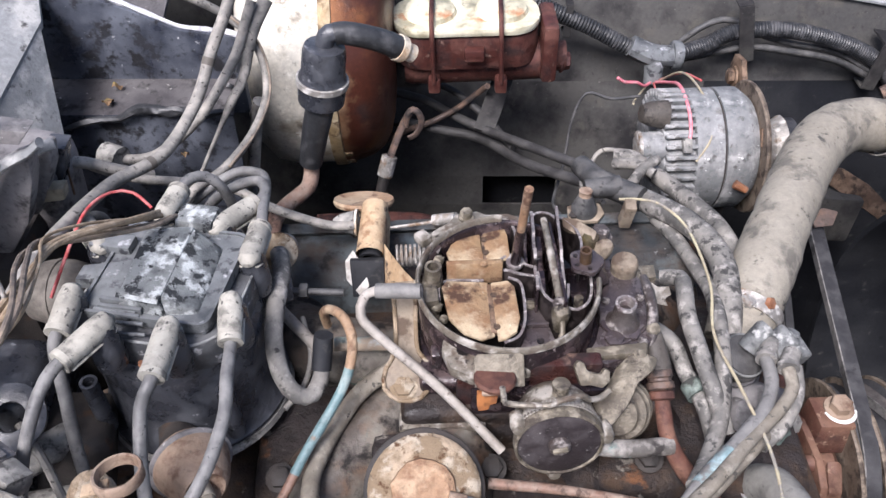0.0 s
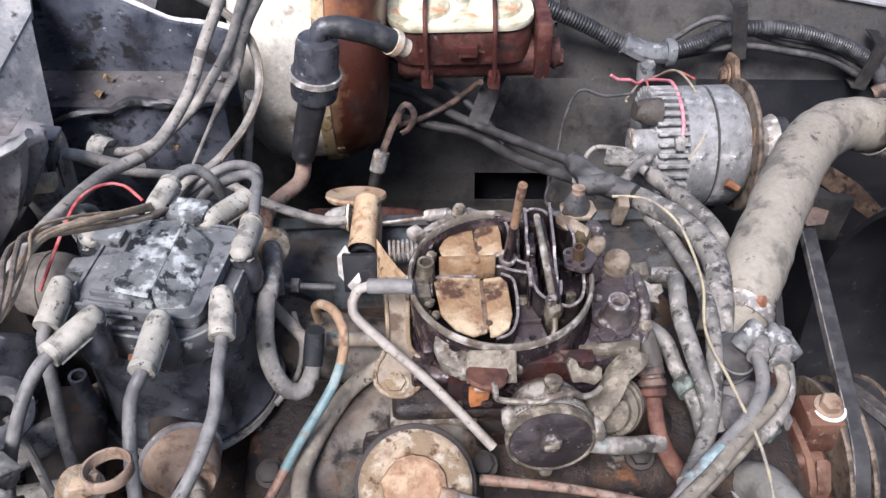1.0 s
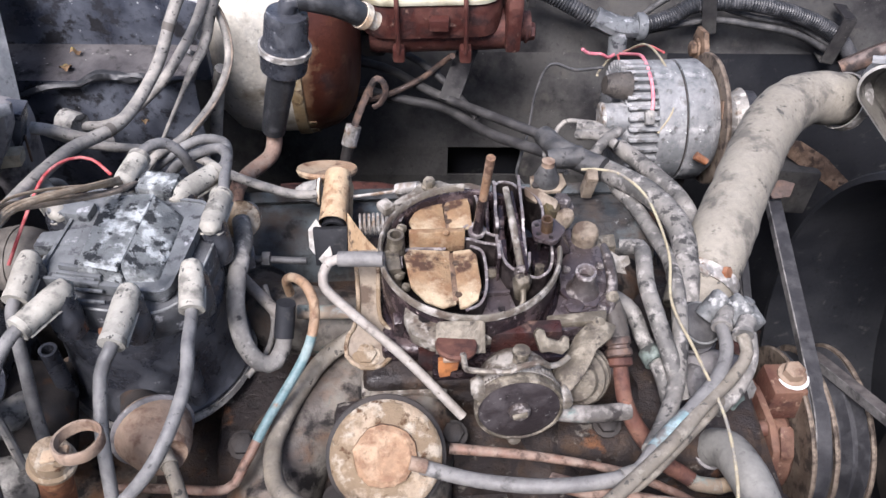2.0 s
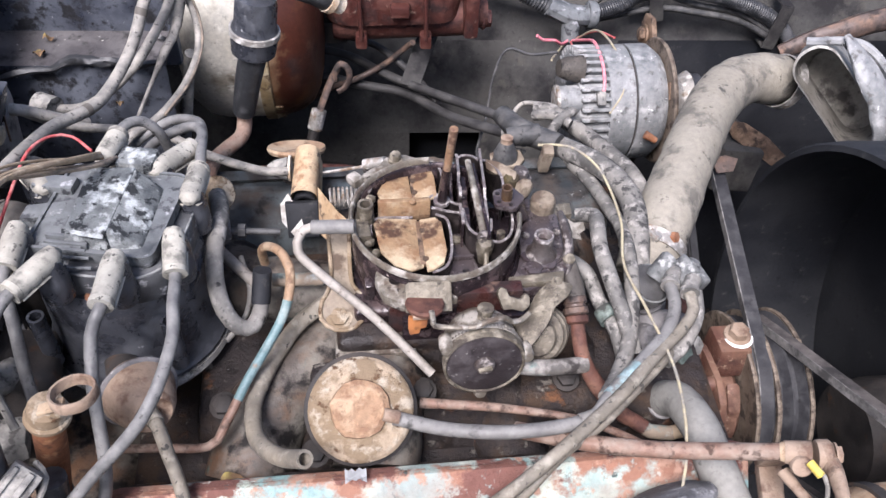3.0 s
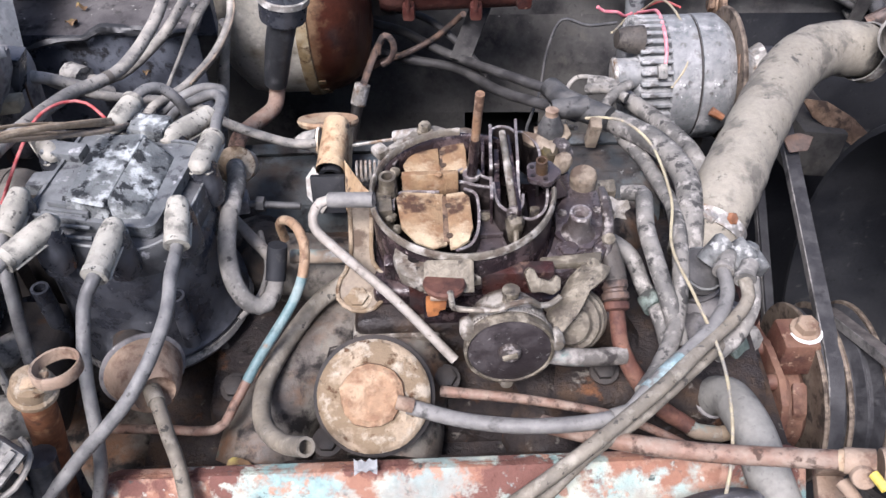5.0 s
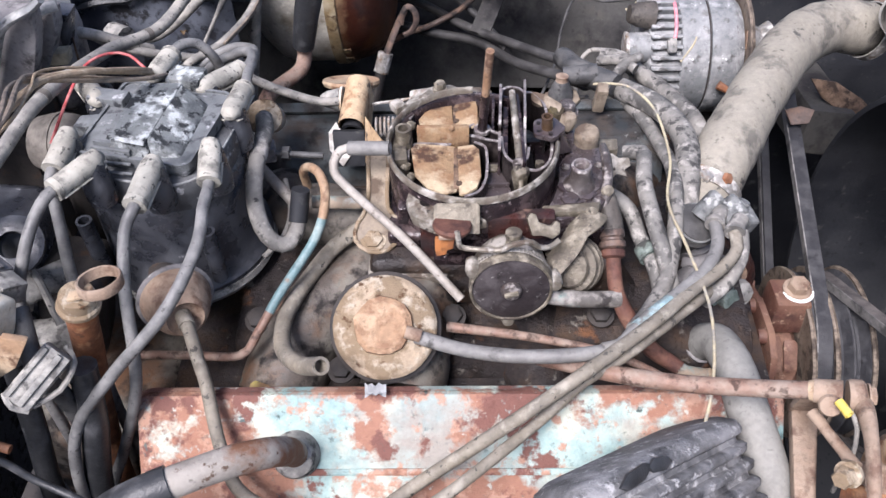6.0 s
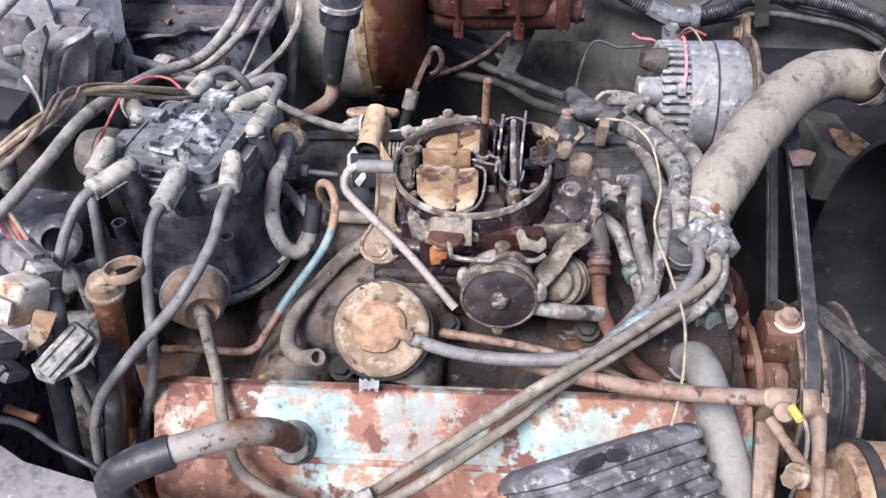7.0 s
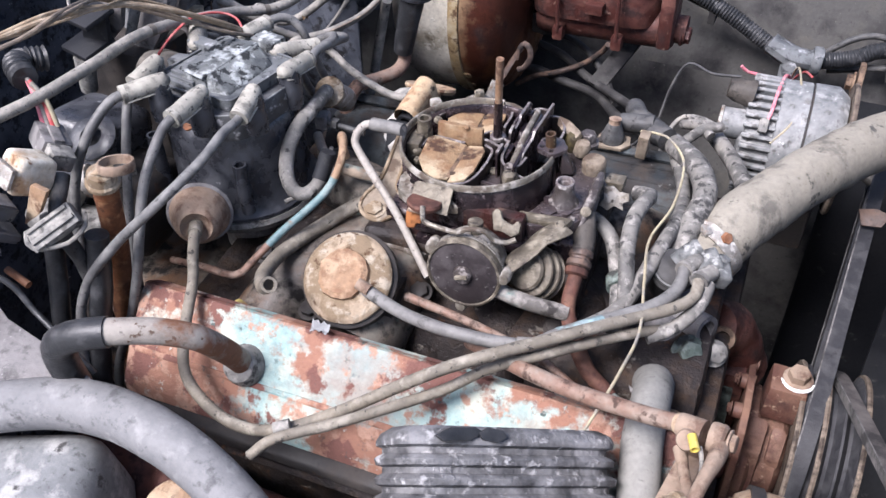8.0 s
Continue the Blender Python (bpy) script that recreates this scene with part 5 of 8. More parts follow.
part("front_plate", plate([(-0.0165, -0.009), (0.0165, -0.009), (0.0165, 0.012), (0.014, 0.013), (-0.014, 0.013), (-0.0165, 0.011)], 0.0022, axes((0.0385, 0.3665, 0.999), (0, -0.72, 0.69), (1, 0.04, 0)), 0.0006), POT_METAL, carb, "bare steel bracket plate")
part("cam_lever", turned([(0.0, 0.0020), (0.0132, 0.0020), (0.0142, 0.0), (0.0132, -0.0030), (0.0, -0.0030)], axes((0.0355, 0.3610, 1.0005), (0.04, 0.22, 1)), segs=28), RUST_PIPE, carb, "rusty cam disc")
part("cam_slot", block((0.016, 0.003, 0.003), pose(0.0345, 0.3500, 0.9995, 0, 0, 4), 0.001), CUP, carb)
part("cam_tongue", plate([(-0.008, 0.003), (0.006, 0.003), (0.005, -0.005), (0.001, -0.006), (0.000, -0.010), (-0.007, -0.0115), (-0.008, -0.006)], 0.005, axes((0.0315, 0.3560, 0.991), (0, -0.95, 0.25), (0.85, 0, 0)), 0.001), ORANGE, carb, "orange rusted lever tongue")
part("link_rod", tube([(0.0395, 0.3500, 1.006), (0.0405, 0.3470, 1.000), (0.0420, 0.3455, 0.995), (0.0520, 0.3450, 0.9935), (0.0700, 0.3445, 0.994), (0.0770, 0.3445, 0.999), (0.0850, 0.3460, 1.0005), (0.0920, 0.3490, 0.998), (0.0970, 0.3520, 0.990), (0.1050, 0.3560, 0.986), (0.1120, 0.3610, 0.988)], 0.0021, segs=8), RIM, carb)
part("butterfly_lever", plate([(-0.0125, 0.006), (-0.0095, 0.010), (-0.0050, 0.0085), (-0.0030, 0.003), (0.0060, 0.0010), (0.0085, 0.0055), (0.0125, 0.0040), (0.0130, -0.0040), (0.0080, -0.0085), (0.0, -0.0065), (-0.0070, -0.0075)], 0.006, axes((0.0995, 0.3720, 0.9905), (0.1, -0.75, 0.65), (1, 0.1, -0.15)), 0.002), POT_METAL, carb)
part("choke_arm", hull([(0.1000, 0.3990, 0.9850), (0.1010, 0.3900, 0.9860), (0.1420, 0.3930, 0.9880), (0.1440, 0.4030, 0.9870), (0.1010, 0.3990, 0.9800), (0.1020, 0.3895, 0.9800), (0.1425, 0.3925, 0.9820), (0.1445, 0.4030, 0.9815)], 0.0016), POT_METAL, carb)
part("arm_boss", turned([(0.0, 0.003), (0.0034, 0.0026), (0.0044, 0.0), (0.0046, -0.005)], axes((0.1370, 0.3920, 0.9860), (0.1, -0.5, 0.85)), segs=16), POT_METAL, carb)
part("arm_drop", tube([(0.1400, 0.3930, 0.9840), (0.1360, 0.3850, 0.9850), (0.1270, 0.3790, 0.9800), (0.1210, 0.3690, 0.9740), (0.1140, 0.3610, 0.9690), (0.1085, 0.3550, 0.9640)], [0.0095, 0.0100, 0.0096, 0.0096, 0.0102, 0.0090], segs=14, flat=0.22), POT_METAL, carb, "curved choke strap")
for y, z in ((0.378, 0.965), (0.378, 0.950)):
    part("side_rib", block((0.10, 0.012, 0.009), pose(0.07, y, z, 0, 0, YAW), 0.002), OILY, carb)
part("front_foot", block((0.062, 0.022, 0.012), pose(0.000, 0.374, 0.934, 0, 0, YAW), 0.004), RIM, carb)
part("heat_pipe", tube([(0.095, 0.345, 0.948), (0.125, 0.345, 0.942), (0.160, 0.352, 0.935)], 0.0064, segs=14), mat("teal_stained_pipe", (0.10, 0.092, 0.082), [((0.13, 0.22, 0.20), 35, 0.70, 0.05), ((0.28, 0.26, 0.235), 50, 0.53, 0.06), ((0.03, 0.026, 0.024), 60, 0.58, 0.05)], 0.6), carb)

# choke thermostat
choke = thing("choke_thermostat", (0.079, 0.35, 0.93), "round grey choke thermostat with a black bakelite face", "choke")
CK = axes((0.0785, 0.3398, 0.9603), (0.06, -0.985, 0.13), (1, 0, 0))
part("housing", turned([(0.0, -0.040), (0.014, -0.039), (0.022, -0.034), (0.0268, -0.026), (0.0285, -0.014), (0.0292, -0.004), (0.0292, 0.0)], CK, segs=48, wobble=0.02), RIM, choke)
bm = bmesh.new()
jag = random.Random(4)
lathe(bm, [(0.0278, 0.0034), (0.0286, 0.0046), (0.0302, 0.004), (0.0306, 0.001), (0.0304, -0.003)], CK, segs=72, sweep_by=6.283)
part("retainer", bm, POT_METAL, choke)
for k in range(30):
    a = radians(12 + 156 * k / 29)
    hgt = jag.uniform(0.003, 0.008)
    part("retainer_tab", block((0.0050, 0.0016, hgt), CK @ pose(0.0299 * math.cos(a), 0.0299 * math.sin(a), -0.003 - hgt / 2, 0, 0, math.degrees(a) + 90), 0.0005, 1), RIM, choke)
part("face", turned([(0.0284, 0.0005), (0.0280, 0.003), (0.0270, 0.0036), (0.0075, 0.0038), (0.0070, 0.0050), (0.0, 0.0055)], CK, segs=48), BAKELITE, choke, "black scratched face")
part("centre_stub", turned([(0.0078, 0.003), (0.0074, 0.0066), (0.0062, 0.0078), (0.0, 0.0080)], CK, segs=24), PLUG, choke)
part("slot", block((0.0105, 0.0034, 0.003), CK @ pose(0, 0, 0.0088, 0, 0, 14), 0.001), POT_METAL, choke)
for a in (150, 6, 268):
    p = CK @ Vector((0.0320 * math.cos(radians(a)), 0.0320 * math.sin(radians(a)), 0.0))
    part("ear", turned([(0.0050, -0.010), (0.0055, 0.0), (0.0042, 0.004), (0.0, 0.0045)], axes(p, CK.col[2].xyz), segs=12, wobble=0.06), RIM, choke)
part("top_tower", turned([(0.0090, -0.010), (0.0060, 0.004), (0.0052, 0.014), (0.0062, 0.015), (0.0060, 0.018), (0.0, 0.019)], axes((0.0792, 0.3585, 0.978), (0, 0.1, 1)), segs=16), POT_METAL, choke)

# vacuum break can beside it
vb = thing("vacuum_break", (0.125, 0.36, 0.93), "stacked grey metal vacuum diaphragm can", "valve")
VB = axes((0.1215, 0.3665, 0.9540), (-0.30, -0.66, 0.60)) @ Matrix.Diagonal((0.92, 0.92, 0.92, 1))
part("can", turned([(0.010, -0.030), (0.0225, -0.027), (0.0245, -0.022), (0.0245, -0.020), (0.0200, -0.018)], VB, segs=36), POT_METAL, vb)
part("flange_plate", turned([(0.0195, -0.018), (0.0242, -0.014), (0.0248, -0.012), (0.0240, -0.0105), (0.0195, -0.0095)], VB, segs=36), POT_METAL, vb)
part("flange_plate", turned([(0.0190, -0.0095), (0.0222, -0.005), (0.0228, -0.003), (0.0220, -0.0015), (0.0160, 0.0)], VB, segs=36), POT_METAL, vb)
part("front_cup", turned([(0.0165, 0.0), (0.0175, 0.004), (0.0160, 0.0065), (0.0090, 0.008), (0.0, 0.0085)], VB, segs=32), POT_METAL, vb)

# throttle lever bracket with the tan sleeve
thr = thing("throttle_bracket", (-0.05, 0.45, 0.94), "tan corroded throttle bracket with a clamp sleeve", "bracket")
bm = bmesh.new()
back, front = Vector((-0.0575, 0.556, 0.977)), Vector((-0.0597, 0.510, 0.9655))
run = (front - back).normalized()
lift = (Vector((0, 0, 1)) - run * run.z).normalized()
hood = [(-0.0112, -0.016), (-0.0112, -0.004)] + arc(0, 0, 0.0112, 180, 0, 10) + [(0.0112, -0.010), (0.0118, -0.022), (0.0122, -0.036)]
rows = []
for k in range(7):
    s = k / 6
    rows.append([bm.verts.new(back + (front - back) * s + Vector((1, 0, 0)) * u * (0.94 + 0.06 * s) + lift * (w if w > -0.012 else -0.012 + (w + 0.012) * (0.25 + 0.75 * s))) for u, w in hood])
for a, b in zip(rows, rows[1:]):
    for k in range(len(a) - 1):
        bm.faces.new((a[k], a[k + 1], b[k + 1], b[k]))
bm.faces.new([rows[0][k] for k in range(len(hood))])
bmesh.ops.solidify(bm, geom=list(bm.faces), thickness=0.0016)
part("hood", bm, HOOD, thr, "arched tan sheet-metal hood, open in front")
bm = bmesh.new()
web_ = [Vector(q) for q in ((-0.0478, 0.516, 0.972), (-0.040, 0.500, 0.974), (-0.030, 0.482, 0.976), (-0.016, 0.460, 0.980), (-0.014, 0.446, 0.972), (-0.030, 0.458, 0.955), (-0.0472, 0.492, 0.940))]
bm.faces.new([bm.verts.new(q) for q in web_])
bmesh.ops.solidify(bm, geom=list(bm.faces), thickness=0.0022)
part("wing", bm, HOOD, thr, "tan rusty triangular web")
ARM = pose(-0.030, 0.462, 0.984, 24, 0, 4)
part("arm_edge", tube([ARM @ Vector((-0.0075, 0.0, 0.003)), ARM @ Vector((-0.0072, -0.050, 0.004)), ARM @ Vector((-0.0150, -0.066, 0.0035)), ARM @ Vector((-0.0165, -0.080, 0.0035)), ARM @ Vector((-0.006, -0.0895, 0.0035)), ARM @ Vector((0.009, -0.0885, 0.0035)), ARM @ Vector((0.0180, -0.078, 0.0035))], 0.0017, segs=8), EGR_LID, thr)
part("arm_edge", tube([ARM @ Vector((0.0095, 0.0, 0.003)), ARM @ Vector((0.0080, -0.046, 0.004)), ARM @ Vector((0.0105, -0.057, 0.0035)), ARM @ Vector((0.0180, -0.066, 0.0035))], 0.0017, segs=8), EGR_LID, thr)
part("arm", plate([(-0.0080, 0.0), (0.0100, 0.0), (0.0085, -0.045), (0.011, -0.056), (0.019, -0.064), (0.019, -0.080), (0.010, -0.089), (-0.006, -0.090), (-0.016, -0.083), (-0.017, -0.070), (-0.0078, -0.054)], 0.003, ARM, 0.0008), STUD_GREY, thr, "dusty tan steel arm")
part("arm_bolt", bolt((-0.0275, 0.388, 0.9535), (0, -0.3, 1), 0.0075, 0.004), EGR_LID, thr)
# black tube added to fill the hood so nothing behind shows through
part("inner_boot", tube([(-0.0580, 0.548, 0.968), (-0.0590, 0.530, 0.9630), (-0.0597, 0.513, 0.9575)], 0.0098, segs=18, hollow=True), SHROUD_AND_SHADE, thr, "black tube added inside the open hood")
part("dark_flap", hull([(-0.0760, 0.5060, 0.962), (-0.0480, 0.5070, 0.962), (-0.0480, 0.494, 0.934), (-0.0740, 0.492, 0.934), (-0.0760, 0.512, 0.960), (-0.0480, 0.513, 0.960), (-0.0480, 0.500, 0.930), (-0.0740, 0.498, 0.930)], 0.001), SHROUD_AND_SHADE, thr, "black panel under the hood")
part("foil_tab", plate([(0, 0), (0.010, 0.006), (0.013, -0.012), (0.011, -0.026), (0.001, -0.032), (-0.005, -0.014)], 0.0015, pose(-0.0800, 0.512, 0.956, 48, -25, 6), 0.0003), FOIL, thr, "bent bright metal tab")
coil = [(-0.038 + 0.0036 * k / 12, 0.508 + 0.0082 * math.cos(k * math.tau / 12), 0.966 + 0.0003 * k / 12 + 0.0082 * math.sin(k * math.tau / 12)) for k in range(12 * 8)]
bm = sweep(bmesh.new(), coil, 0.0011, segs=6, smooth=False, rough=0)
part("return_spring", bm, STEEL, thr, "coiled return spring")
part("cable_end", tube([(-0.045, 0.545, 0.962), (0.0, 0.540, 0.975), (0.012, 0.528, 0.988)], 0.0014, segs=6), STEEL, thr)
part("cable_nut", turned([(0.003, -0.006), (0.0075, 0.0), (0.0100, 0.010), (0.0105, 0.012)], axes((-0.0885, 0.556, 0.958), (1, -0.02, 0)), segs=16), GREY_PLASTIC, thr)
part("washer", turned([(0.0, 0.0), (0.0118, 0.0), (0.0118, 0.002), (0.0, 0.002)], axes((-0.0755, 0.556, 0.958), (1, -0.02, 0)), segs=18), WHITE_PLASTIC, thr)
part("ferrule", tube([(-0.008, 0.537, 0.978), (0.010, 0.531, 0.986)], 0.005, segs=12, smooth=False), STEEL, thr)
part("side_link", block((0.008, 0.010, 0.040), pose(-0.004, 0.402, 0.965, 14, 0, 4), 0.002), OILY, thr)
oil_cap = part("oil_cap", turned([(0.012, -0.020), (0.012, -0.006), (0.0255, -0.004), (0.0270, -0.001), (0.0262, 0.0015), (0.0225, 0.0005), (0.0, -0.001)], axes((-0.0715, 0.592, 0.9515), (0, 0.45, 0.88)), segs=36), RUST_TAN, far_cover, "round tan oil cap")
part("cap_neck", turned([(0.014, -0.045), (0.014, -0.012)], axes((-0.0715, 0.592, 0.9515), (0, 0.45, 0.88)), segs=24), GRIME, oil_cap)

# ---- brake booster and master cylinder ----
bst = thing("brake_booster", (-0.13, 0.88, 0.76), "round brake booster, pale shell with a rusted front half", "brake booster")
BX = axes((-0.205, 0.885, 0.935), (1, 0.05, 0), (0, 0, 1))
part("shell", turned([(0.0, -0.02), (0.08, -0.02), (0.115, -0.010), (0.135, 0.01), (0.140, 0.03), (0.140, 0.072), (0.142, 0.076), (0.142, 0.084)], BX, segs=64), BOOSTER, bst, "pale tarnished plated shell")
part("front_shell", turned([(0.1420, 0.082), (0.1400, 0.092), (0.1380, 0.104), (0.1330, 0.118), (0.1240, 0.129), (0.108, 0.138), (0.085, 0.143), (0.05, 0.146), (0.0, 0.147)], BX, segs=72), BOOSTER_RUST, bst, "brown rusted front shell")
part("crimp_ring", turned([(0.1405, 0.074), (0.1438, 0.0745), (0.1442, 0.082), (0.1436, 0.0865), (0.1405, 0.0870)], BX, segs=80, wobble=0.008), CRIMP, bst, "tan crimped edge")
for k in range(20):
    a = radians(-30 - 11 * k)
    p = BX @ Vector((0.1415 * math.cos(a), 0.1415 * math.sin(a), 0.0900))
    part("crimp_tab", block((0.0022, 0.009, 0.012), axes(p, BX.col[2].xyz, (p - BX.translation - BX.col[2].xyz * 0.09)), 0.0008, 1), CRIMP, bst)
mc = thing("master_cylinder", (0.03, 0.87, 0.90), "red-brown cast iron brake master cylinder with a gold lid", "brake cylinder")
part("bore", turned([(0.024, 0.0), (0.027, 0.008), (0.0255, 0.15), (0.023, 0.168), (0.017, 0.170), (0.017, 0.182), (0.0, 0.183)], axes((-0.048, 0.868, 0.918), (1, 0.05, 0)), segs=28), RED_RUST, mc)
part("reservoir", plate(rounded(0.079, 0.035, 0.03), 0.040, pose(0.022, 0.872, 0.925, 0, 0, YAW), 0.004), RED_RUST, mc)
part("lid", plate(rounded(0.081, 0.038, 0.033, 8), 0.010, pose(0.021, 0.872, 0.967, 0, 0, YAW), 0.004), LID, mc, "gold zinc-plated lid")
for x in (-0.018, 0.060):
    part("lid_dome", turned([(0.030, 0.0), (0.027, 0.006), (0.014, 0.010), (0.0, 0.0105)], axes((x, 0.872 + x * 0.05, 0.9755), (0, 0, 1)), segs=32), LID, mc)
for x in (-0.016, 0.058):
    part("bail_wire", tube([(x, 0.918, 0.945), (x, 0.905, 0.985), (x, 0.872, 0.992), (x, 0.836, 0.984), (x + 0.001, 0.828, 0.95), (x + 0.002, 0.829, 0.912)], 0.0026, segs=8), RED_RUST, mc)
    part("bail_lug", block((0.014, 0.016, 0.018), pose(x + 0.002, 0.836, 0.908), 0.004), RED_RUST, mc)
part("end_flange", block((0.018, 0.06, 0.07), pose(0.112, 0.872, 0.938, 0, 0, YAW), 0.006), RED_RUST, mc)
part("outlet_nut", bolt((0.128, 0.872, 0.914), (1, 0, 0), 0.010, 0.012), RED_RUST, mc)
part("side_lug", block((0.022, 0.014, 0.014), pose(0.030, 0.833, 0.948), 0.003), RED_RUST, mc)
part("bracket", block((0.03, 0.05, 0.03), pose(-0.045, 0.885, 0.900), 0.006), GRIME, mc)

cv = thing("check_valve", (-0.107, 0.63, 0.97), "black vacuum check valve with a silver band and hose", "valve")
VA = axes((-0.1005, 0.630, 1.057), (0.16, 0.03, 1))
part("body", turned([(0.014, -0.030), (0.0195, -0.026), (0.0205, -0.012), (0.0212, -0.008)], VA, segs=32), BLACK_PLASTIC, cv)
part("band", turned([(0.0205, -0.009), (0.0222, -0.0085), (0.0222, -0.0035), (0.0205, -0.003)], VA, segs=32), STEEL, cv, "bright crimped metal band")
part("dome", turned([(0.0205, -0.003), (0.0185, 0.002), (0.0180, 0.022), (0.0165, 0.027), (0.006, 0.029), (0.0, 0.029)], VA, segs=32), BLACK_PLASTIC, cv)
part("stem", tube([VA @ Vector((0, 0, -0.028)), VA @ Vector((-0.003, 0, -0.055)), VA @ Vector((-0.006, 0.002, -0.095))], [0.0125, 0.0118, 0.0105], segs=16), BLACK_RUBBER, cv)
part("elbow", tube([VA @ Vector((0, 0, 0.024)), VA @ Vector((0.0, 0, 0.033)), (-0.0915, 0.632, 1.094), (-0.082, 0.634, 1.0945)], 0.0078, segs=14), BLACK_PLASTIC, cv)
part("hose", tube([(-0.088, 0.632, 1.0935), (-0.080, 0.634, 1.0935), (-0.064, 0.637, 1.0885), (-0.049, 0.642, 1.0805), (-0.0375, 0.647, 1.0715)], [0.0090, 0.0096, 0.0098, 0.0102], segs=18), BLACK_RUBBER, cv)
part("hose_end", tube([(-0.0390, 0.6464, 1.0727), (-0.0345, 0.6485, 1.0690)], 0.0114, segs=18, smooth=False, hollow=True), WHITE_PLASTIC, cv)
part("steel_pipe", tube([(-0.1225, 0.634, 0.968), (-0.1225, 0.634, 0.952), (-0.125, 0.618, 0.944), (-0.141, 0.598, 0.941), (-0.148, 0.572, 0.946), (-0.150, 0.55, 0.93), (-0.15, 0.54, 0.89)], 0.0072, segs=14), COPPER, cv, "rust-coloured steel pipe")

# ---- alternator ----
alt = thing("alternator", (0.28, 0.79, 0.76), "oxidised aluminium alternator speckled white", "alternator")
AX = axes((0.224, 0.790, 0.850), (1, 0.05, 0), (0, 0, 1))
part("rear_housing", turned([(0.0, 0.002), (0.030, 0.002), (0.050, 0.0), (0.058, 0.004), (0.061, 0.012), (0.061, 0.038)], AX, segs=56), ALU, alt)
part("stator_ring", turned([(0.065, 0.036), (0.067, 0.037), (0.067, 0.066), (0.065, 0.067)], AX, segs=56), ALU, alt)
part("front_housing", turned([(0.065, 0.0685), (0.0675, 0.069), (0.0675, 0.094), (0.058, 0.106), (0.03, 0.108), (0.0, 0.108)], AX, segs=56), ALU, alt)
part("seam", turned([(0.0655, 0.0665), (0.0655, 0.069)], AX, segs=40), GRIME, alt)
for k in range(36):
    a = math.tau * k / 36
    m = AX @ pose(0, 0, 0, 0, 0, math.degrees(a)) @ Matrix.Translation((0.0630, 0, 0.021))
    part("fin", block((0.0095, 0.0052, 0.034), m, 0.0012, 1), ALU, alt)
part("rear_can", turned([(0.0, -0.0225), (0.0150, -0.0220), (0.0165, -0.0185), (0.0172, 0.006)], axes((0.226, 0.757, 0.880), (1, 0.05, 0)), segs=26), ALU, alt, "round silver capacitor can")
part("can_rim", turned([(0.0160, -0.0231), (0.0178, -0.0225), (0.0178, -0.0195), (0.0160, -0.0190)], axes((0.226, 0.757, 0.880), (1, 0.05, 0)), segs=26), STEEL, alt)
part("terminal_boot", turned([(0.0, -0.020), (0.0095, -0.019), (0.0130, -0.010), (0.0155, 0.008)], axes((0.224, 0.772, 0.912), (1, 0.12, -0.15)), segs=20), BOOT_BROWN, alt, "dark brown rubber terminal boot")
part("plug", block((0.010, 0.008, 0.016), pose(0.251, 0.738, 0.896, -45, 0, 3), 0.002), GREY_PLASTIC, alt, "grey plug block")
part("ear_bracket", plate([(-0.022, -0.014), (-0.010, -0.029), (0.012, -0.026), (0.034, -0.004), (0.066, 0.028), (0.080, 0.062), (0.070, 0.098), (0.050, 0.098), (0.056, 0.060), (0.042, 0.044), (0.008, 0.022), (-0.016, 0.012)], 0.006,
     Matrix.Translation((0.332, 0.868, 0.898)) @ Matrix(((0, 0, 1, 0), (0, -1, 0, 0), (-1, 0, 0, 0), (0, 0, 0, 1))) @ pose(0, 0, 0, 0, 0, 30), 0.001), BROWN_STEEL, alt, "rusty curved adjusting bracket")
part("fan", turned([(0.02, 0.0), (0.073, 0.0), (0.0745, 0.002), (0.073, 0.005), (0.02, 0.005)], AX @ Matrix.Translation((0, 0, 0.1075)), segs=48), RIM_TAN, alt, "rusty cooling fan disc")
part("pulley", turned([(0.02, 0.124), (0.034, 0.126), (0.027, 0.137), (0.034, 0.148), (0.02, 0.15)], AX, segs=32), STEEL, alt)
part("ear_bolt", bolt((0.330, 0.868, 0.895), (-1, 0, 0), 0.009, 0.009), BROWN_STEEL, alt)
part("side_bolt", tube([(0.305, 0.722, 0.858), (0.318, 0.718, 0.852)], [0.005, 0.0035], segs=8, smooth=False), RUST, alt)
part("mount_foot", block((0.05, 0.05, 0.09), pose(0.30, 0.80, 0.755), 0.008), GRIME, alt)

# ---- hoses, pipes and wires ----
def line(name, pts, r, material, label, category="hose", **kw):
    return solid(name, tube(pts, r, **kw), material, label, category)


vh = thing("vacuum_hose", (0.097, 0.284, 0.953), "grey dusty rubber vacuum hose from the round valve", "hose")
part("hose", tube([(0.012, 0.300, 0.950), (0.050, 0.292, 0.946), (0.097, 0.284, 0.953), (0.147, 0.290, 0.956), (0.168, 0.310, 0.957), (0.199, 0.341, 0.957), (0.222, 0.366, 0.956), (0.2325, 0.385, 0.957), (0.2345, 0.398, 0.9590), (0.2337, 0.4090, 0.9600)], 0.0051, segs=14), GREY_HOSE, vh)
part("paint_smear", tube([(0.1660, 0.3080, 0.9570), (0.1780, 0.3200, 0.9572), (0.1920, 0.3340, 0.9572)], 0.0053, segs=14), mat("pale_blue_paint_smear", (0.16, 0.23, 0.24), [((0.30, 0.40, 0.41), 60, 0.52, 0.08), ((0.13, 0.125, 0.115), 45, 0.54, 0.06)], 0.6), vh, "pale blue paint smeared on the hose")
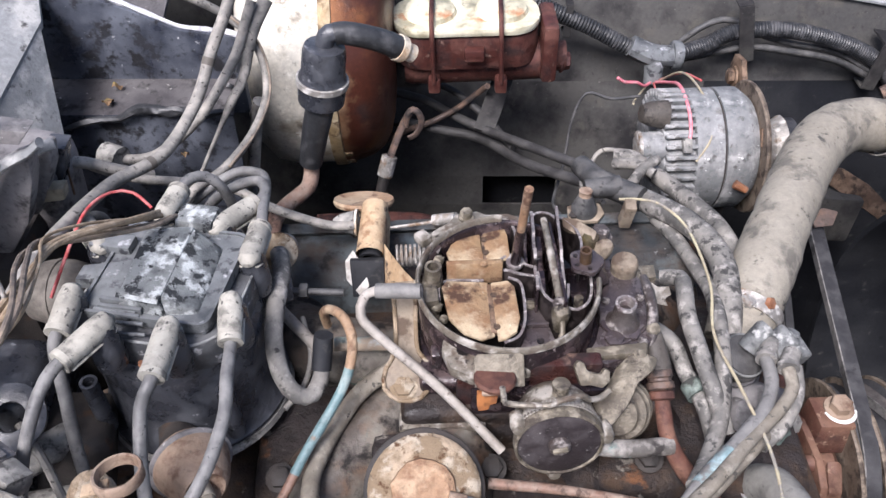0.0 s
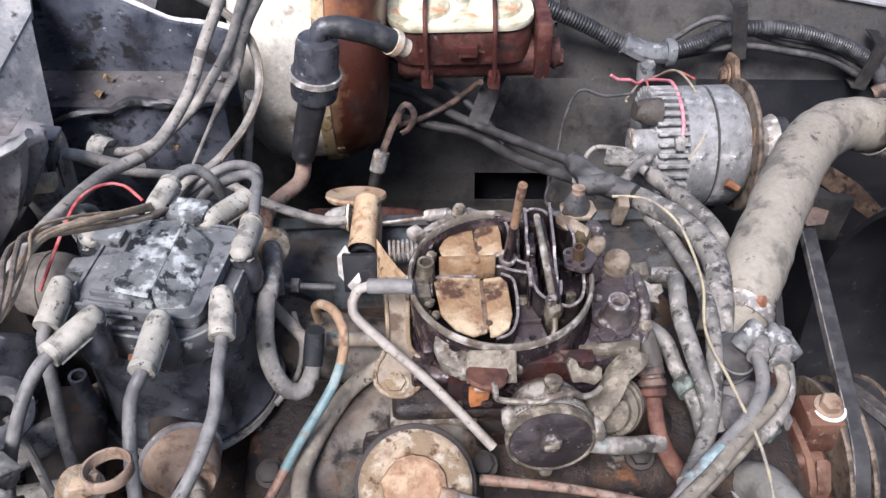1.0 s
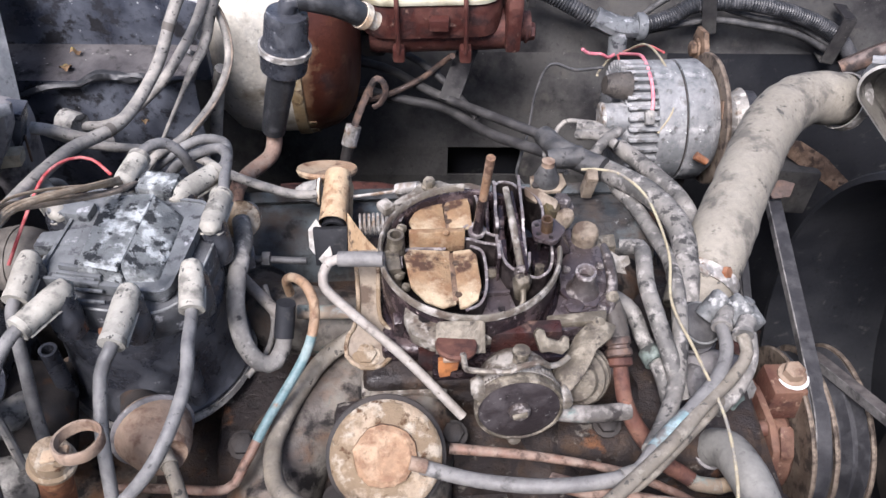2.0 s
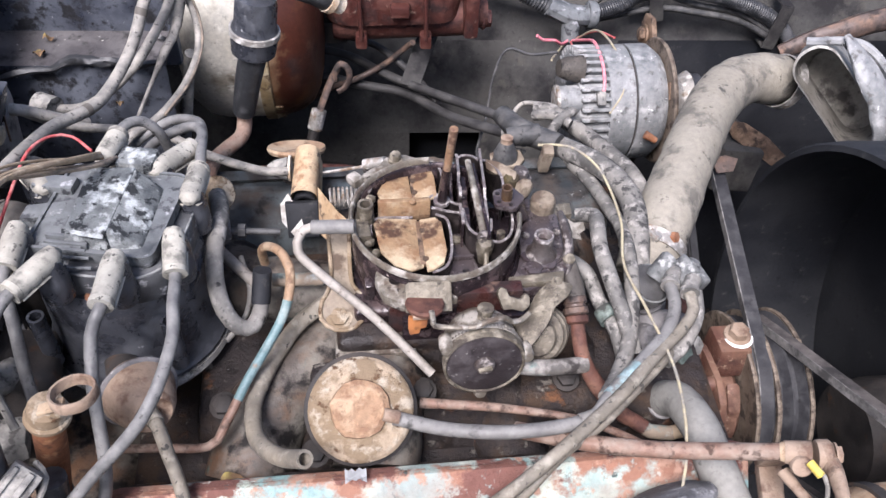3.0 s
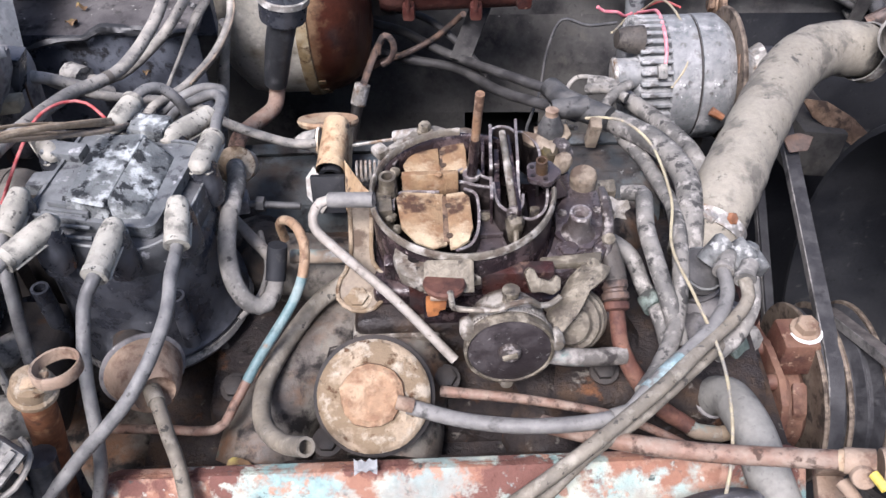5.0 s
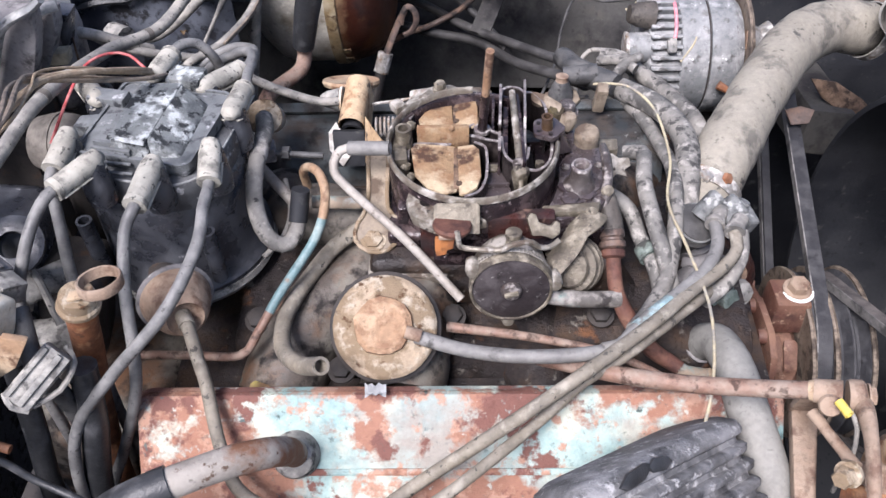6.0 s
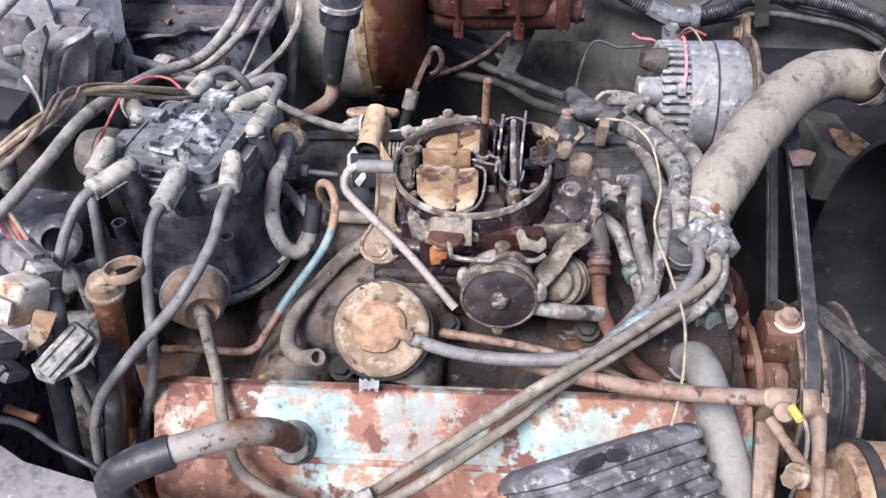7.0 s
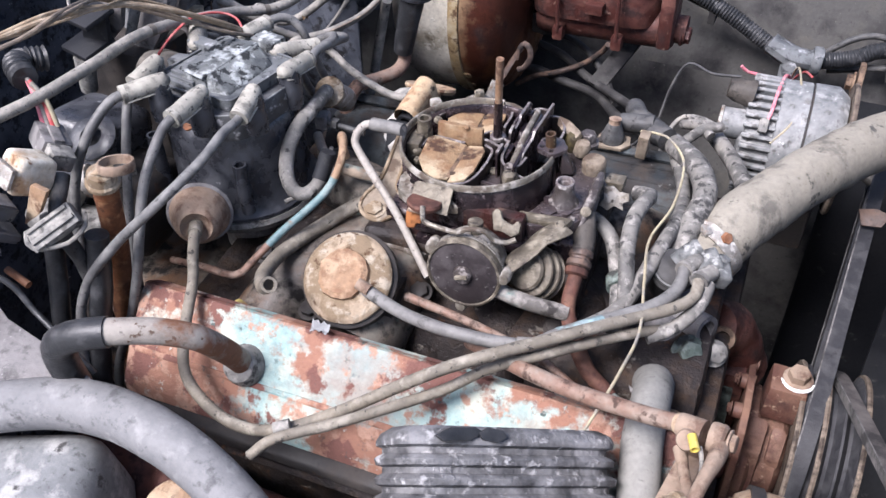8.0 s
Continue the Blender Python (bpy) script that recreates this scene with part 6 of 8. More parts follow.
line("hose_joint", [(0.142, 0.2885, 0.9562), (0.151, 0.2915, 0.9563)], 0.0058, PALE_HOSE, "pale plastic hose joiner", "fitting", smooth=False)
ph = thing("purge_hose", (-0.056, 0.187, 0.887), "tan dusty rubber hose looping over the valve cover", "hose")
part("hose", tube([(-0.1560, 0.3080, 0.9560), (-0.1465, 0.2920, 0.9555), (-0.1405, 0.2790, 0.945), (-0.134, 0.266, 0.933), (-0.117, 0.224, 0.912), (-0.101, 0.203, 0.893), (-0.056, 0.187, 0.887), (-0.018, 0.193, 0.886), (0.024, 0.219, 0.898), (0.102, 0.250, 0.952), (0.170, 0.303, 0.962), (0.207, 0.342, 0.957), (0.236, 0.370, 0.955), (0.2475, 0.386, 0.958), (0.2466, 0.3990, 0.9615)], 0.0047), TAN_HOSE, ph)
part("cuff", tube([(-0.1560, 0.3080, 0.9560), (-0.1500, 0.2980, 0.9560)], 0.0058, smooth=False), TAN_HOSE, ph, "short cuff in the cup")
line("tan_hose", [(-0.012, 0.160, 0.900), (0.004, 0.172, 0.914), (0.043, 0.1985, 0.9215), (0.098, 0.2475, 0.9275), (0.128, 0.271, 0.942), (0.160, 0.292, 0.949), (0.195, 0.325, 0.947), (0.225, 0.356, 0.940), (0.236, 0.375, 0.925)], 0.0041, TAN_HOSE, "grey-tan thin hose beside the tan hose")
line("hose_tie", [(-0.012, 0.190, 0.8925), (-0.002, 0.197, 0.894)], 0.0066, GREY_PLASTIC, "small grey clip round two hoses", "clip", smooth=False)
line("yellow_wire", [(0.152, 0.585, 0.958), (0.168, 0.578, 0.964), (0.184, 0.566, 0.968), (0.202, 0.540, 0.964), (0.2075, 0.480, 0.964), (0.2005, 0.430, 0.9625), (0.209, 0.383, 0.962), (0.219, 0.335, 0.957), (0.217, 0.293, 0.957), (0.212, 0.262, 0.951), (0.206, 0.241, 0.940)], 0.0012, YELLOW_WIRE, "thin pale yellow loose wire", "wire")
line("heat_tube", [(-0.014, 0.424, 1.016), (-0.046, 0.428, 1.012), (-0.055, 0.424, 1.008), (-0.0565, 0.414, 1.001), (-0.044, 0.405, 0.990), (0.0, 0.378, 0.964), (0.042, 0.348, 0.934)], 0.0036, GREY_PIPE, "bent pale steel heat tube beside the carburettor", "pipe")
line("tube_sleeve", [(-0.014, 0.424, 1.016), (-0.046, 0.428, 1.012)], 0.0056, GREY_HOSE, "grey rubber sleeve on the steel tube", "hose", smooth=False)
line("rust_rod", [(0.032, 0.327, 0.927), (0.091, 0.322, 0.925), (0.149, 0.310, 0.925), (0.185, 0.300, 0.915), (0.21, 0.295, 0.90)], [0.0040, 0.0031, 0.0031], COPPER, "straight rusty pinkish pipe below the choke", "pipe")
brace = thing("brace_tube", (0.19, 0.27, 0.93), "rusty pink steel brace tube across the pump side", "pipe")
part("tube", tube([(0.10, 0.300, 0.930), (0.147, 0.279, 0.944), (0.192, 0.268, 0.951), (0.238, 0.256, 0.966), (0.268, 0.246, 0.981)], [0.0060, 0.0061, 0.0060, 0.0058], segs=18), COPPER, brace)
part("end_collar", tube([(0.266, 0.2465, 0.980), (0.2815, 0.2425, 0.9835)], [0.0076, 0.0082], segs=18, smooth=False), CUP, brace, "tan corroded end boss")
part("weld_bead", tube([(0.2640, 0.2472, 0.9790), (0.2670, 0.2463, 0.9802)], [0.0064, 0.0070], segs=16, smooth=False), RUST_TAN, brace)
lh = thing("lower_hose", (0.243, 0.272, 0.90), "thick grey dusty coolant hose", "hose")
part("hose", tube([(0.226, 0.360, 0.870), (0.236, 0.340, 0.902), (0.240, 0.305, 0.920), (0.243, 0.272, 0.921), (0.249, 0.246, 0.914), (0.256, 0.215, 0.898), (0.262, 0.17, 0.86), (0.262, 0.13, 0.80)], 0.0145, segs=20), COOLANT_HOSE, lh)
part("cuff", tube([(0.2265, 0.3590, 0.8720), (0.2310, 0.3500, 0.8870)], 0.0158, segs=20, smooth=False), CASING, lh, "hose cuff at the outlet")
spp = thing("small_pipe", (-0.09, 0.34, 0.93), "thin hooked copper pipe painted teal along its middle", "pipe")
PIPE = spline([(-0.088, 0.445, 0.955), (-0.088, 0.440, 0.975), (-0.080, 0.430, 0.990), (-0.068, 0.413, 0.999), (-0.062, 0.398, 0.990), (-0.069, 0.378, 0.967), (-0.094, 0.339, 0.943), (-0.108, 0.316, 0.927), (-0.121, 0.303, 0.915), (-0.164, 0.310, 0.903), (-0.209, 0.319, 0.888)])
n1, n2 = int(len(PIPE) * 0.32), int(len(PIPE) * 0.56)
part("hook", tube(PIPE[:n1 + 1], 0.0036, smooth=False), RUST_TAN, spp, "tan rusty hooked end")
part("painted_run", tube(PIPE[n1:n2 + 1], 0.0036, smooth=False), mat("pale_teal_paint", (0.120, 0.190, 0.196), [((0.23, 0.285, 0.275), 60, 0.56, 0.08), ((0.22, 0.14, 0.09), 90, 0.64, 0.04)], 0.5), spp, "pale teal paint")
part("bare_run", tube(PIPE[n2:], 0.0034, smooth=False), COPPER, spp, "dull copper lower run")
line("stub_hose", [(-0.036, 0.408, 0.950), (-0.058, 0.398, 0.938), (-0.073, 0.378, 0.931), (-0.086, 0.346, 0.929), (-0.0895, 0.322, 0.930), (-0.083, 0.294, 0.936), (-0.066, 0.273, 0.949), (-0.046, 0.257, 0.972)], 0.0064, TAN_HOSE, "cut-off tan hose with an open end", hollow=True, segs=14)
line("vacuum_loop", [(-0.124, 0.480, 0.997), (-0.118, 0.455, 1.001), (-0.119, 0.424, 0.996), (-0.1175, 0.400, 0.985), (-0.111, 0.383, 0.971), (-0.101, 0.3755, 0.961), (-0.0915, 0.379, 0.957), (-0.0870, 0.391, 0.959), (-0.0868, 0.400, 0.963)], [0.0070, 0.0068, 0.0064, 0.0062], PALE_HOSE, "smudged grey looped vacuum hose", segs=18)
line("loop_end", [(-0.0868, 0.397, 0.962), (-0.0858, 0.405, 0.971), (-0.0845, 0.411, 0.981), (-0.0842, 0.412, 0.983)], [0.0074, 0.0074, 0.0070], SHROUD_AND_SHADE, "black rubber hose end on the thin pipe")
line("teal_pipe", [(-0.080, 0.424, 0.958), (-0.060, 0.424, 0.958), (-0.040, 0.424, 0.958)], 0.0055, TEAL_PIPE, "short teal painted pipe behind the looped hose", "pipe")
line("slanting_pipe", [(-0.130, 0.464, 0.956), (-0.112, 0.444, 0.955), (-0.094, 0.424, 0.954), (-0.088, 0.416, 0.950)], 0.0046, GREY_PIPE, "slanting dull grey pipe beside the distributor", "pipe")
line("thin_loop", [(-0.108, 0.452, 0.955), (-0.098, 0.42, 0.952), (-0.100, 0.395, 0.948), (-0.112, 0.375, 0.945)], 0.0022, GREY_WIRE, "thin grey wire loop", "wire")
LOOM = [(-0.34, 0.20, 1.03), (-0.300, 0.250, 1.052), (-0.277, 0.296, 1.059), (-0.269, 0.351, 1.061), (-0.262, 0.417, 1.062), (-0.251, 0.509, 1.039), (-0.226, 0.563, 1.026), (-0.209, 0.620, 1.036), (-0.196, 0.653, 1.066), (-0.180, 0.677, 1.099), (-0.17, 0.70, 1.14)]
loom = thing("main_loom", (-0.251, 0.417, 1.055), "thick grey-brown cable loom arching over the distributor", "cable")
part("cable", tube(LOOM, 0.0052), GREY_WIRE, loom)
way = spline(LOOM)
for u in (0.42, 0.66, 0.86):
    k = int(u * (len(way) - 4))
    part("tape_wrap", tube(way[k:k + 2], 0.0056, smooth=False, rough=0.08), BOOT_BROWN_DUST, loom, "dusty tape wrap")
line("second_loom", [(-0.295, 0.625, 0.972), (-0.271, 0.625, 0.972), (-0.250, 0.630, 0.979), (-0.217, 0.640, 1.005), (-0.198, 0.660, 1.026), (-0.184, 0.685, 1.045), (-0.169, 0.708, 1.082)], 0.0045, GREY_WIRE, "grey cable running up the firewall", "cable")
line("third_loom", [(-0.159, 0.720, 1.076), (-0.173, 0.700, 1.053), (-0.183, 0.685, 1.022)], 0.0066, GREY_WIRE, "grey sleeve beside the booster", "cable")
line("black_lead", [(-0.215, 0.535, 0.985), (-0.205, 0.552, 0.997), (-0.184, 0.584, 0.996), (-0.168, 0.634, 0.997), (-0.161, 0.676, 1.012), (-0.172, 0.706, 1.040), (-0.20, 0.72, 1.062), (-0.235, 0.71, 1.09)], 0.0038, GREY_WIRE, "black cable curving up past the booster", "cable")
line("tan_lead", [(-0.180, 0.582, 0.998), (-0.164, 0.632, 1.0), (-0.157, 0.674, 1.015), (-0.168, 0.702, 1.043), (-0.197, 0.716, 1.066)], 0.0012, TAPE, "tan wire taped to the black cable", "wire")
line("cross_wire", [(-0.320, 0.552, 1.035), (-0.301, 0.555, 1.030), (-0.270, 0.562, 1.008), (-0.244, 0.563, 1.000), (-0.187, 0.578, 0.980), (-0.147, 0.562, 0.970), (-0.10, 0.550, 0.961), (-0.075, 0.548, 0.962)], 0.004, GREY_WIRE, "grey cable crossing behind the distributor", "cable")
line("drop_pipe", [(-0.177, 0.700, 0.981), (-0.181, 0.700, 0.967), (-0.198, 0.690, 0.880), (-0.208, 0.680, 0.837)], 0.0058, GREY_WIRE, "grey pipe going down beside the shelf", "pipe")
line("fat_cable", [(-0.312, 0.552, 1.028), (-0.288, 0.558, 1.022), (-0.262, 0.560, 1.012), (-0.245, 0.575, 0.995)], 0.0050, GREY_WIRE, "short fat grey cable", "cable")
line("speedometer_cable", [(-0.178, 0.684, 1.030), (-0.183, 0.672, 1.019), (-0.189, 0.655, 1.013), (-0.206, 0.635, 0.984), (-0.222, 0.600, 0.958), (-0.230, 0.570, 0.950)], [0.0046, 0.0042, 0.0020, 0.0018, 0.0018, 0.0018], GREY_WIRE, "thin control cable with a ferrule", "cable")
line("loom_nut", [(-0.305, 0.628, 0.975), (-0.288, 0.620, 0.975)], 0.012, GREY_PLASTIC, "dusty cable gland on the shelf wall", "fitting", smooth=False, segs=10)
BUNDLE = [(-0.235, 0.205, 1.148), (-0.216, 0.249, 1.150), (-0.207, 0.284, 1.148), (-0.214, 0.332, 1.132), (-0.221, 0.368, 1.117), (-0.211, 0.400, 1.099), (-0.2, 0.44, 1.070), (-0.197, 0.468, 1.048)]
for k, (da, db, r_, m_, lab) in enumerate(((0, 0, 0.0022, TAN_WIRE, "tan taped wire over the distributor"), (0.0062, -0.003, 0.0019, TAN_WIRE, "pale tan wire of the bundle"), (-0.0048, -0.005, 0.0016, TAPE, "brown wire of the bundle"), (0.0030, -0.0075, 0.0016, TAPE, "dull brown wire of the bundle"), (0.0085, 0.003, 0.0010, TAN_WIRE, "thin frayed wire of the bundle"))):
    line("bundle_wire", [(x + da * math.cos(y * 30 + k) - db * math.sin(y * 30), y + 0.3 * da, z + db * math.cos(y * 30) + 0.5 * da * math.sin(y * 30 + k)) for x, y, z in BUNDLE], r_, m_, lab, "wire", segs=8)
line("bare_wire_end", [(-0.212, 0.300, 1.142), (-0.213, 0.303, 1.158), (-0.220, 0.308, 1.168)], 0.0013, STEEL, "short upright bare wire end", "wire")
line("red_wire", [(-0.262, 0.405, 1.030), (-0.251, 0.430, 1.052), (-0.247, 0.462, 1.058), (-0.239, 0.487, 1.052), (-0.226, 0.494, 1.046), (-0.211, 0.484, 1.040)], 0.0012, RED_WIRE, "red wire arching to the distributor", "wire")
line("ground_strap", [(-0.29, 0.17, 0.985), (-0.249, 0.187, 0.962), (-0.225, 0.185, 0.938), (-0.195, 0.178, 0.925), (-0.17, 0.175, 0.90)], 0.0026, BLACK_RUBBER, "thin black wire low beside the cover", "wire")
rad_hose = thing("radiator_hose", (0.24, 0.47, 0.89), "thick dusty radiator hose spotted with grime", "hose")
part("hose", tube([(0.236, 0.462, 0.915), (0.242, 0.479, 0.924), (0.262, 0.514, 0.937), (0.302, 0.591, 0.941), (0.346, 0.668, 0.937), (0.378, 0.709, 0.932), (0.408, 0.730, 0.928), (0.436, 0.740, 0.921), (0.455, 0.754, 0.909), (0.470, 0.776, 0.890)], [0.0255, 0.026, 0.026, 0.026, 0.027, 0.0275, 0.027, 0.0265], segs=32, rough=0.06), BIG_HOSE, rad_hose)
part("lower_cuff", tube([(0.236, 0.462, 0.915), (0.243, 0.481, 0.925), (0.255, 0.502, 0.9325)], [0.0265, 0.0272, 0.0263], segs=32, rough=0.03), BIG_HOSE, rad_hose)
hc = thing("hose_clamp", (0.247, 0.486, 0.91), "steel hose band with a rusty screw", "clamp", "hose clamps")
part("band", clamp((0.244, 0.483, 0.9255), (0.42, 0.76, 0.3), 0.0280, 0.012), STEEL, hc)
part("worm_screw", bolt((0.251, 0.4755, 0.945), (0.6, -0.5, 0.6), 0.0052, 0.010), RUST, hc)
part("saddle", block((0.020, 0.012, 0.006), pose(0.243, 0.477, 0.950, 10, 10, 40), 0.002), STEEL, hc)
hc2 = thing("hose_clamp", (0.452, 0.741, 0.916), "bright silver hose band", "clamp", "hose clamps")
part("band", clamp((0.452, 0.741, 0.916), (0.88, 0.18, -0.42), 0.0285, 0.012), STEEL, hc2)

line("pale_hose", [(0.176, 0.735, 0.884), (0.196, 0.728, 0.886), (0.212, 0.708, 0.885), (0.239, 0.655, 0.893), (0.255, 0.600, 0.905), (0.258, 0.56, 0.905), (0.25, 0.53, 0.89)], 0.0088, PALE_HOSE, "pale cracked heater hose", segs=14)
line("pale_hose", [(0.135, 0.660, 0.915), (0.165, 0.632, 0.926), (0.188, 0.595, 0.941), (0.212, 0.561, 0.949), (0.227, 0.521, 0.950), (0.225, 0.478, 0.948), (0.221, 0.450, 0.935), (0.22, 0.43, 0.91)], [0.0098, 0.0108, 0.0105, 0.0102], PALE_HOSE, "pale mottled heater hose over the far valve cover", segs=16)
line("pale_hose", [(0.185, 0.598, 0.930), (0.200, 0.560, 0.935), (0.210, 0.520, 0.938), (0.213, 0.482, 0.948), (0.209, 0.434, 0.952), (0.204, 0.400, 0.947), (0.196, 0.368, 0.940), (0.180, 0.335, 0.945), (0.165, 0.310, 0.952)], 0.0063, PALE_HOSE, "pale mottled hose running down beside the carburettor", segs=14)
line("pale_hose", [(0.172, 0.492, 0.957), (0.186, 0.487, 0.962), (0.1845, 0.465, 0.968), (0.183, 0.444, 0.967), (0.187, 0.414, 0.962), (0.195, 0.388, 0.947), (0.202, 0.365, 0.93)], 0.0066, PALE_HOSE, "mottled elbow hose beside the carburettor", segs=14)
line("pale_hose", [(0.145, 0.446, 0.958), (0.157, 0.438, 0.960), (0.171, 0.427, 0.955), (0.181, 0.412, 0.938), (0.190, 0.386, 0.934), (0.196, 0.36, 0.92)], 0.0062, PALE_HOSE, "mottled short hose beside the carburettor", segs=14)
line("hose_ring", [(0.1835, 0.405, 0.9365), (0.1875, 0.394, 0.9355)], 0.0088, GREEN_RING, "grey-green clamp ring on a mottled hose", "clip", smooth=False)
for a, b in (((0.172, 0.710, 0.895), (0.206, 0.682, 0.905)), ((0.182, 0.672, 0.900), (0.212, 0.704, 0.905))):
    line("crossed_stub", [a, ((a[0] + b[0]) / 2, (a[1] + b[1]) / 2, (a[2] + b[2]) / 2 + 0.006), b], 0.0055, PALE_HOSE, "short pale vacuum stub crossing another", "hose")
line("black_tee", [(0.128, 0.660, 0.935), (0.142, 0.628, 0.942), (0.175, 0.600, 0.945)], [0.010, 0.0115, 0.0112], RUBBER, "black rubber tee on the heater hoses", "fitting", segs=14)
line("black_tee", [(0.126, 0.612, 0.946), (0.158, 0.614, 0.948)], [0.009, 0.0105], RUBBER, "short black rubber branch of the tee", "fitting", smooth=False)
spg = thing("hose_spigot", (0.124, 0.594, 0.945), "dark cone-shaped spigot with a tan neck on the far valve cover", "fitting")
part("cone", turned([(0.0115, -0.010), (0.0115, -0.003), (0.0100, -0.001), (0.0088, 0.003), (0.0066, 0.008), (0.0060, 0.009)], axes((0.124, 0.594, 0.945), (0, 0.1, 1)), segs=20), RUBBER, spg)
part("neck", turned([(0.0060, 0.009), (0.0054, 0.012), (0.0060, 0.014), (0.0, 0.0145)], axes((0.124, 0.594, 0.945), (0, 0.1, 1)), segs=16), CUP, spg, "tan corroded neck")
part("foot_plate", plate([(-0.016, -0.010), (0.010, -0.012), (0.018, -0.004), (0.017, 0.009), (0.004, 0.013), (-0.013, 0.010)], 0.004, pose(0.124, 0.592, 0.9325, 4, 0, 10), 0.001), STUD_GREY, spg, "tan corroded foot plate")
solid("spade_terminal", block((0.010, 0.012, 0.028), pose(0.158, 0.573, 0.952, 10, 5, 0), 0.002), STUD_GREY, "beige spade terminal on the yellow wire", "terminal")
rh = thing("fuel_pipe", (0.155, 0.38, 0.93), "rusty fuel pipe with a hose fitting", "pipe")
part("sleeve", tube([(0.1490, 0.424, 0.978), (0.1510, 0.416, 0.974), (0.1535, 0.405, 0.966), (0.1545, 0.398, 0.961)], [0.0070, 0.0080, 0.0094, 0.0094], segs=14), BOOT_BROWN, rh, "dark rubber sleeve")
part("nut", turned([(0.0080, -0.001), (0.0098, 0.0005), (0.0098, 0.0050), (0.0084, 0.0062), (0.0084, 0.0078), (0.0100, 0.0090), (0.0100, 0.0130), (0.0080, 0.0145)], axes((0.1545, 0.398, 0.961), (0.09, -0.83, -0.55)), segs=12), PULLEY, rh, "brown double nut")
part("collar", turned([(0.0080, 0.0), (0.0094, 0.001), (0.0094, 0.0055), (0.0070, 0.0070)], axes((0.1556, 0.3858, 0.9530), (0.05, -0.83, -0.55)), segs=18), RUST_PIPE, rh)
part("pipe", tube([(0.1560, 0.381, 0.949), (0.1585, 0.357, 0.937), (0.1700, 0.342, 0.920), (0.1870, 0.328, 0.905), (0.1990, 0.325, 0.897), (0.2080, 0.320, 0.8935)], [0.0058, 0.0058, 0.0066, 0.0064, 0.006], segs=14), RUST_PIPE, rh)
part("painted_run", tube([(0.2070, 0.3205, 0.894), (0.2120, 0.318, 0.892), (0.2270, 0.317, 0.890), (0.2290, 0.317, 0.890)], 0.0058, segs=14), TEAL_PIPE, rh, "teal-painted stretch of the pipe")
part("lower_run", tube([(0.2280, 0.317, 0.890), (0.2440, 0.321, 0.889), (0.2560, 0.327, 0.886), (0.266, 0.335, 0.87)], 0.0056, segs=14), RUST_TAN, rh)

# thermal vacuum switch cluster
tvs = thing("vacuum_switch", (0.235, 0.425, 0.91), "grey plastic vacuum switch with hose stubs", "switch")
part("base", turned([(0.014, -0.032), (0.0150, -0.010), (0.0185, -0.007), (0.0190, -0.003), (0.0165, 0.0), (0.0155, 0.004), (0.0120, 0.0065), (0.0, 0.007)], axes((0.2245, 0.4240, 0.9440), (0.22, -0.35, 0.9)), segs=28), HARNESS, tvs, "dark round base")
part("crimp_ring", turned([(0.0150, 0.0), (0.0172, 0.0005), (0.0172, 0.003), (0.0150, 0.0035), (0.0150, 0.0)], axes((0.2245, 0.4240, 0.9440), (0.22, -0.35, 0.9)), segs=28), SWITCH, tvs)
part("stub", tube([(0.2260, 0.4235, 0.9520), (0.2310, 0.4275, 0.9580), (0.2385, 0.4335, 0.9650), (0.2400, 0.4345, 0.9660)], [0.0085, 0.0082, 0.0078, 0.0060], segs=16, smooth=False), SWITCH, tvs)
part("block", block((0.0210, 0.0210, 0.0190), pose(0.2485, 0.4260, 0.9555, 18, -14, 32), 0.004, 3), SWITCH, tvs)
part("lug", block((0.0120, 0.0200, 0.0150), pose(0.2600, 0.4220, 0.9540, 10, 16, 24), 0.003, 3), SWITCH, tvs)
part("lug_cap", turned([(0.0, 0.003), (0.0050, 0.0025), (0.0062, 0.0), (0.0062, -0.006)], axes((0.2590, 0.4320, 0.9600), (0.3, 0.3, 0.9)), segs=16), SWITCH, tvs)
for q in ((0.2337, 0.4087, 0.9600), (0.2466, 0.3990, 0.9615)):
    part("port", tube([(q[0] + 0.0075, q[1] + 0.0150, q[2] - 0.001), (q[0] + 0.0015, q[1] + 0.004, q[2]), q], [0.0068, 0.0066, 0.0070], segs=14, smooth=False), PALE_HOSE, tvs)
    part("port_collar", tube([(q[0] + 0.0012, q[1] + 0.003, q[2]), (q[0] + 0.0002, q[1] - 0.001, q[2])], 0.0078, segs=14, smooth=False), PALE_HOSE, tvs)
line("switch_hose", [(0.254, 0.404, 0.957), (0.252, 0.385, 0.950), (0.240, 0.366, 0.940), (0.222, 0.352, 0.935)], 0.0056, PALE_HOSE, "pale hose curling under the vacuum switch")

# harness along the far fender
line("conduit", [(0.05, 0.985, 0.955), (0.102, 0.982, 0.928), (0.174, 0.975, 0.897), (0.236, 0.962, 0.868)], 0.0108, BLACK_RUBBER, "ribbed black wiring conduit", "conduit", ribs=0.0016, pitch=0.0042, segs=14)
line("conduit", [(0.284, 0.965, 0.862), (0.325, 0.978, 0.868), (0.359, 0.985, 0.882), (0.429, 0.985, 0.884), (0.506, 0.985, 0.863), (0.556, 0.985, 0.834), (0.60, 0.985, 0.78)], 0.0108, BLACK_RUBBER, "ribbed black wiring conduit along the fender", "conduit", ribs=0.0011, pitch=0.0036, segs=14)
line("fender_wire", [(0.05, 0.998, 0.925), (0.11, 0.998, 0.905), (0.18, 0.998, 0.88), (0.27, 0.998, 0.845)], 0.0055, RUBBER, "dark wire under the conduit", "wire")
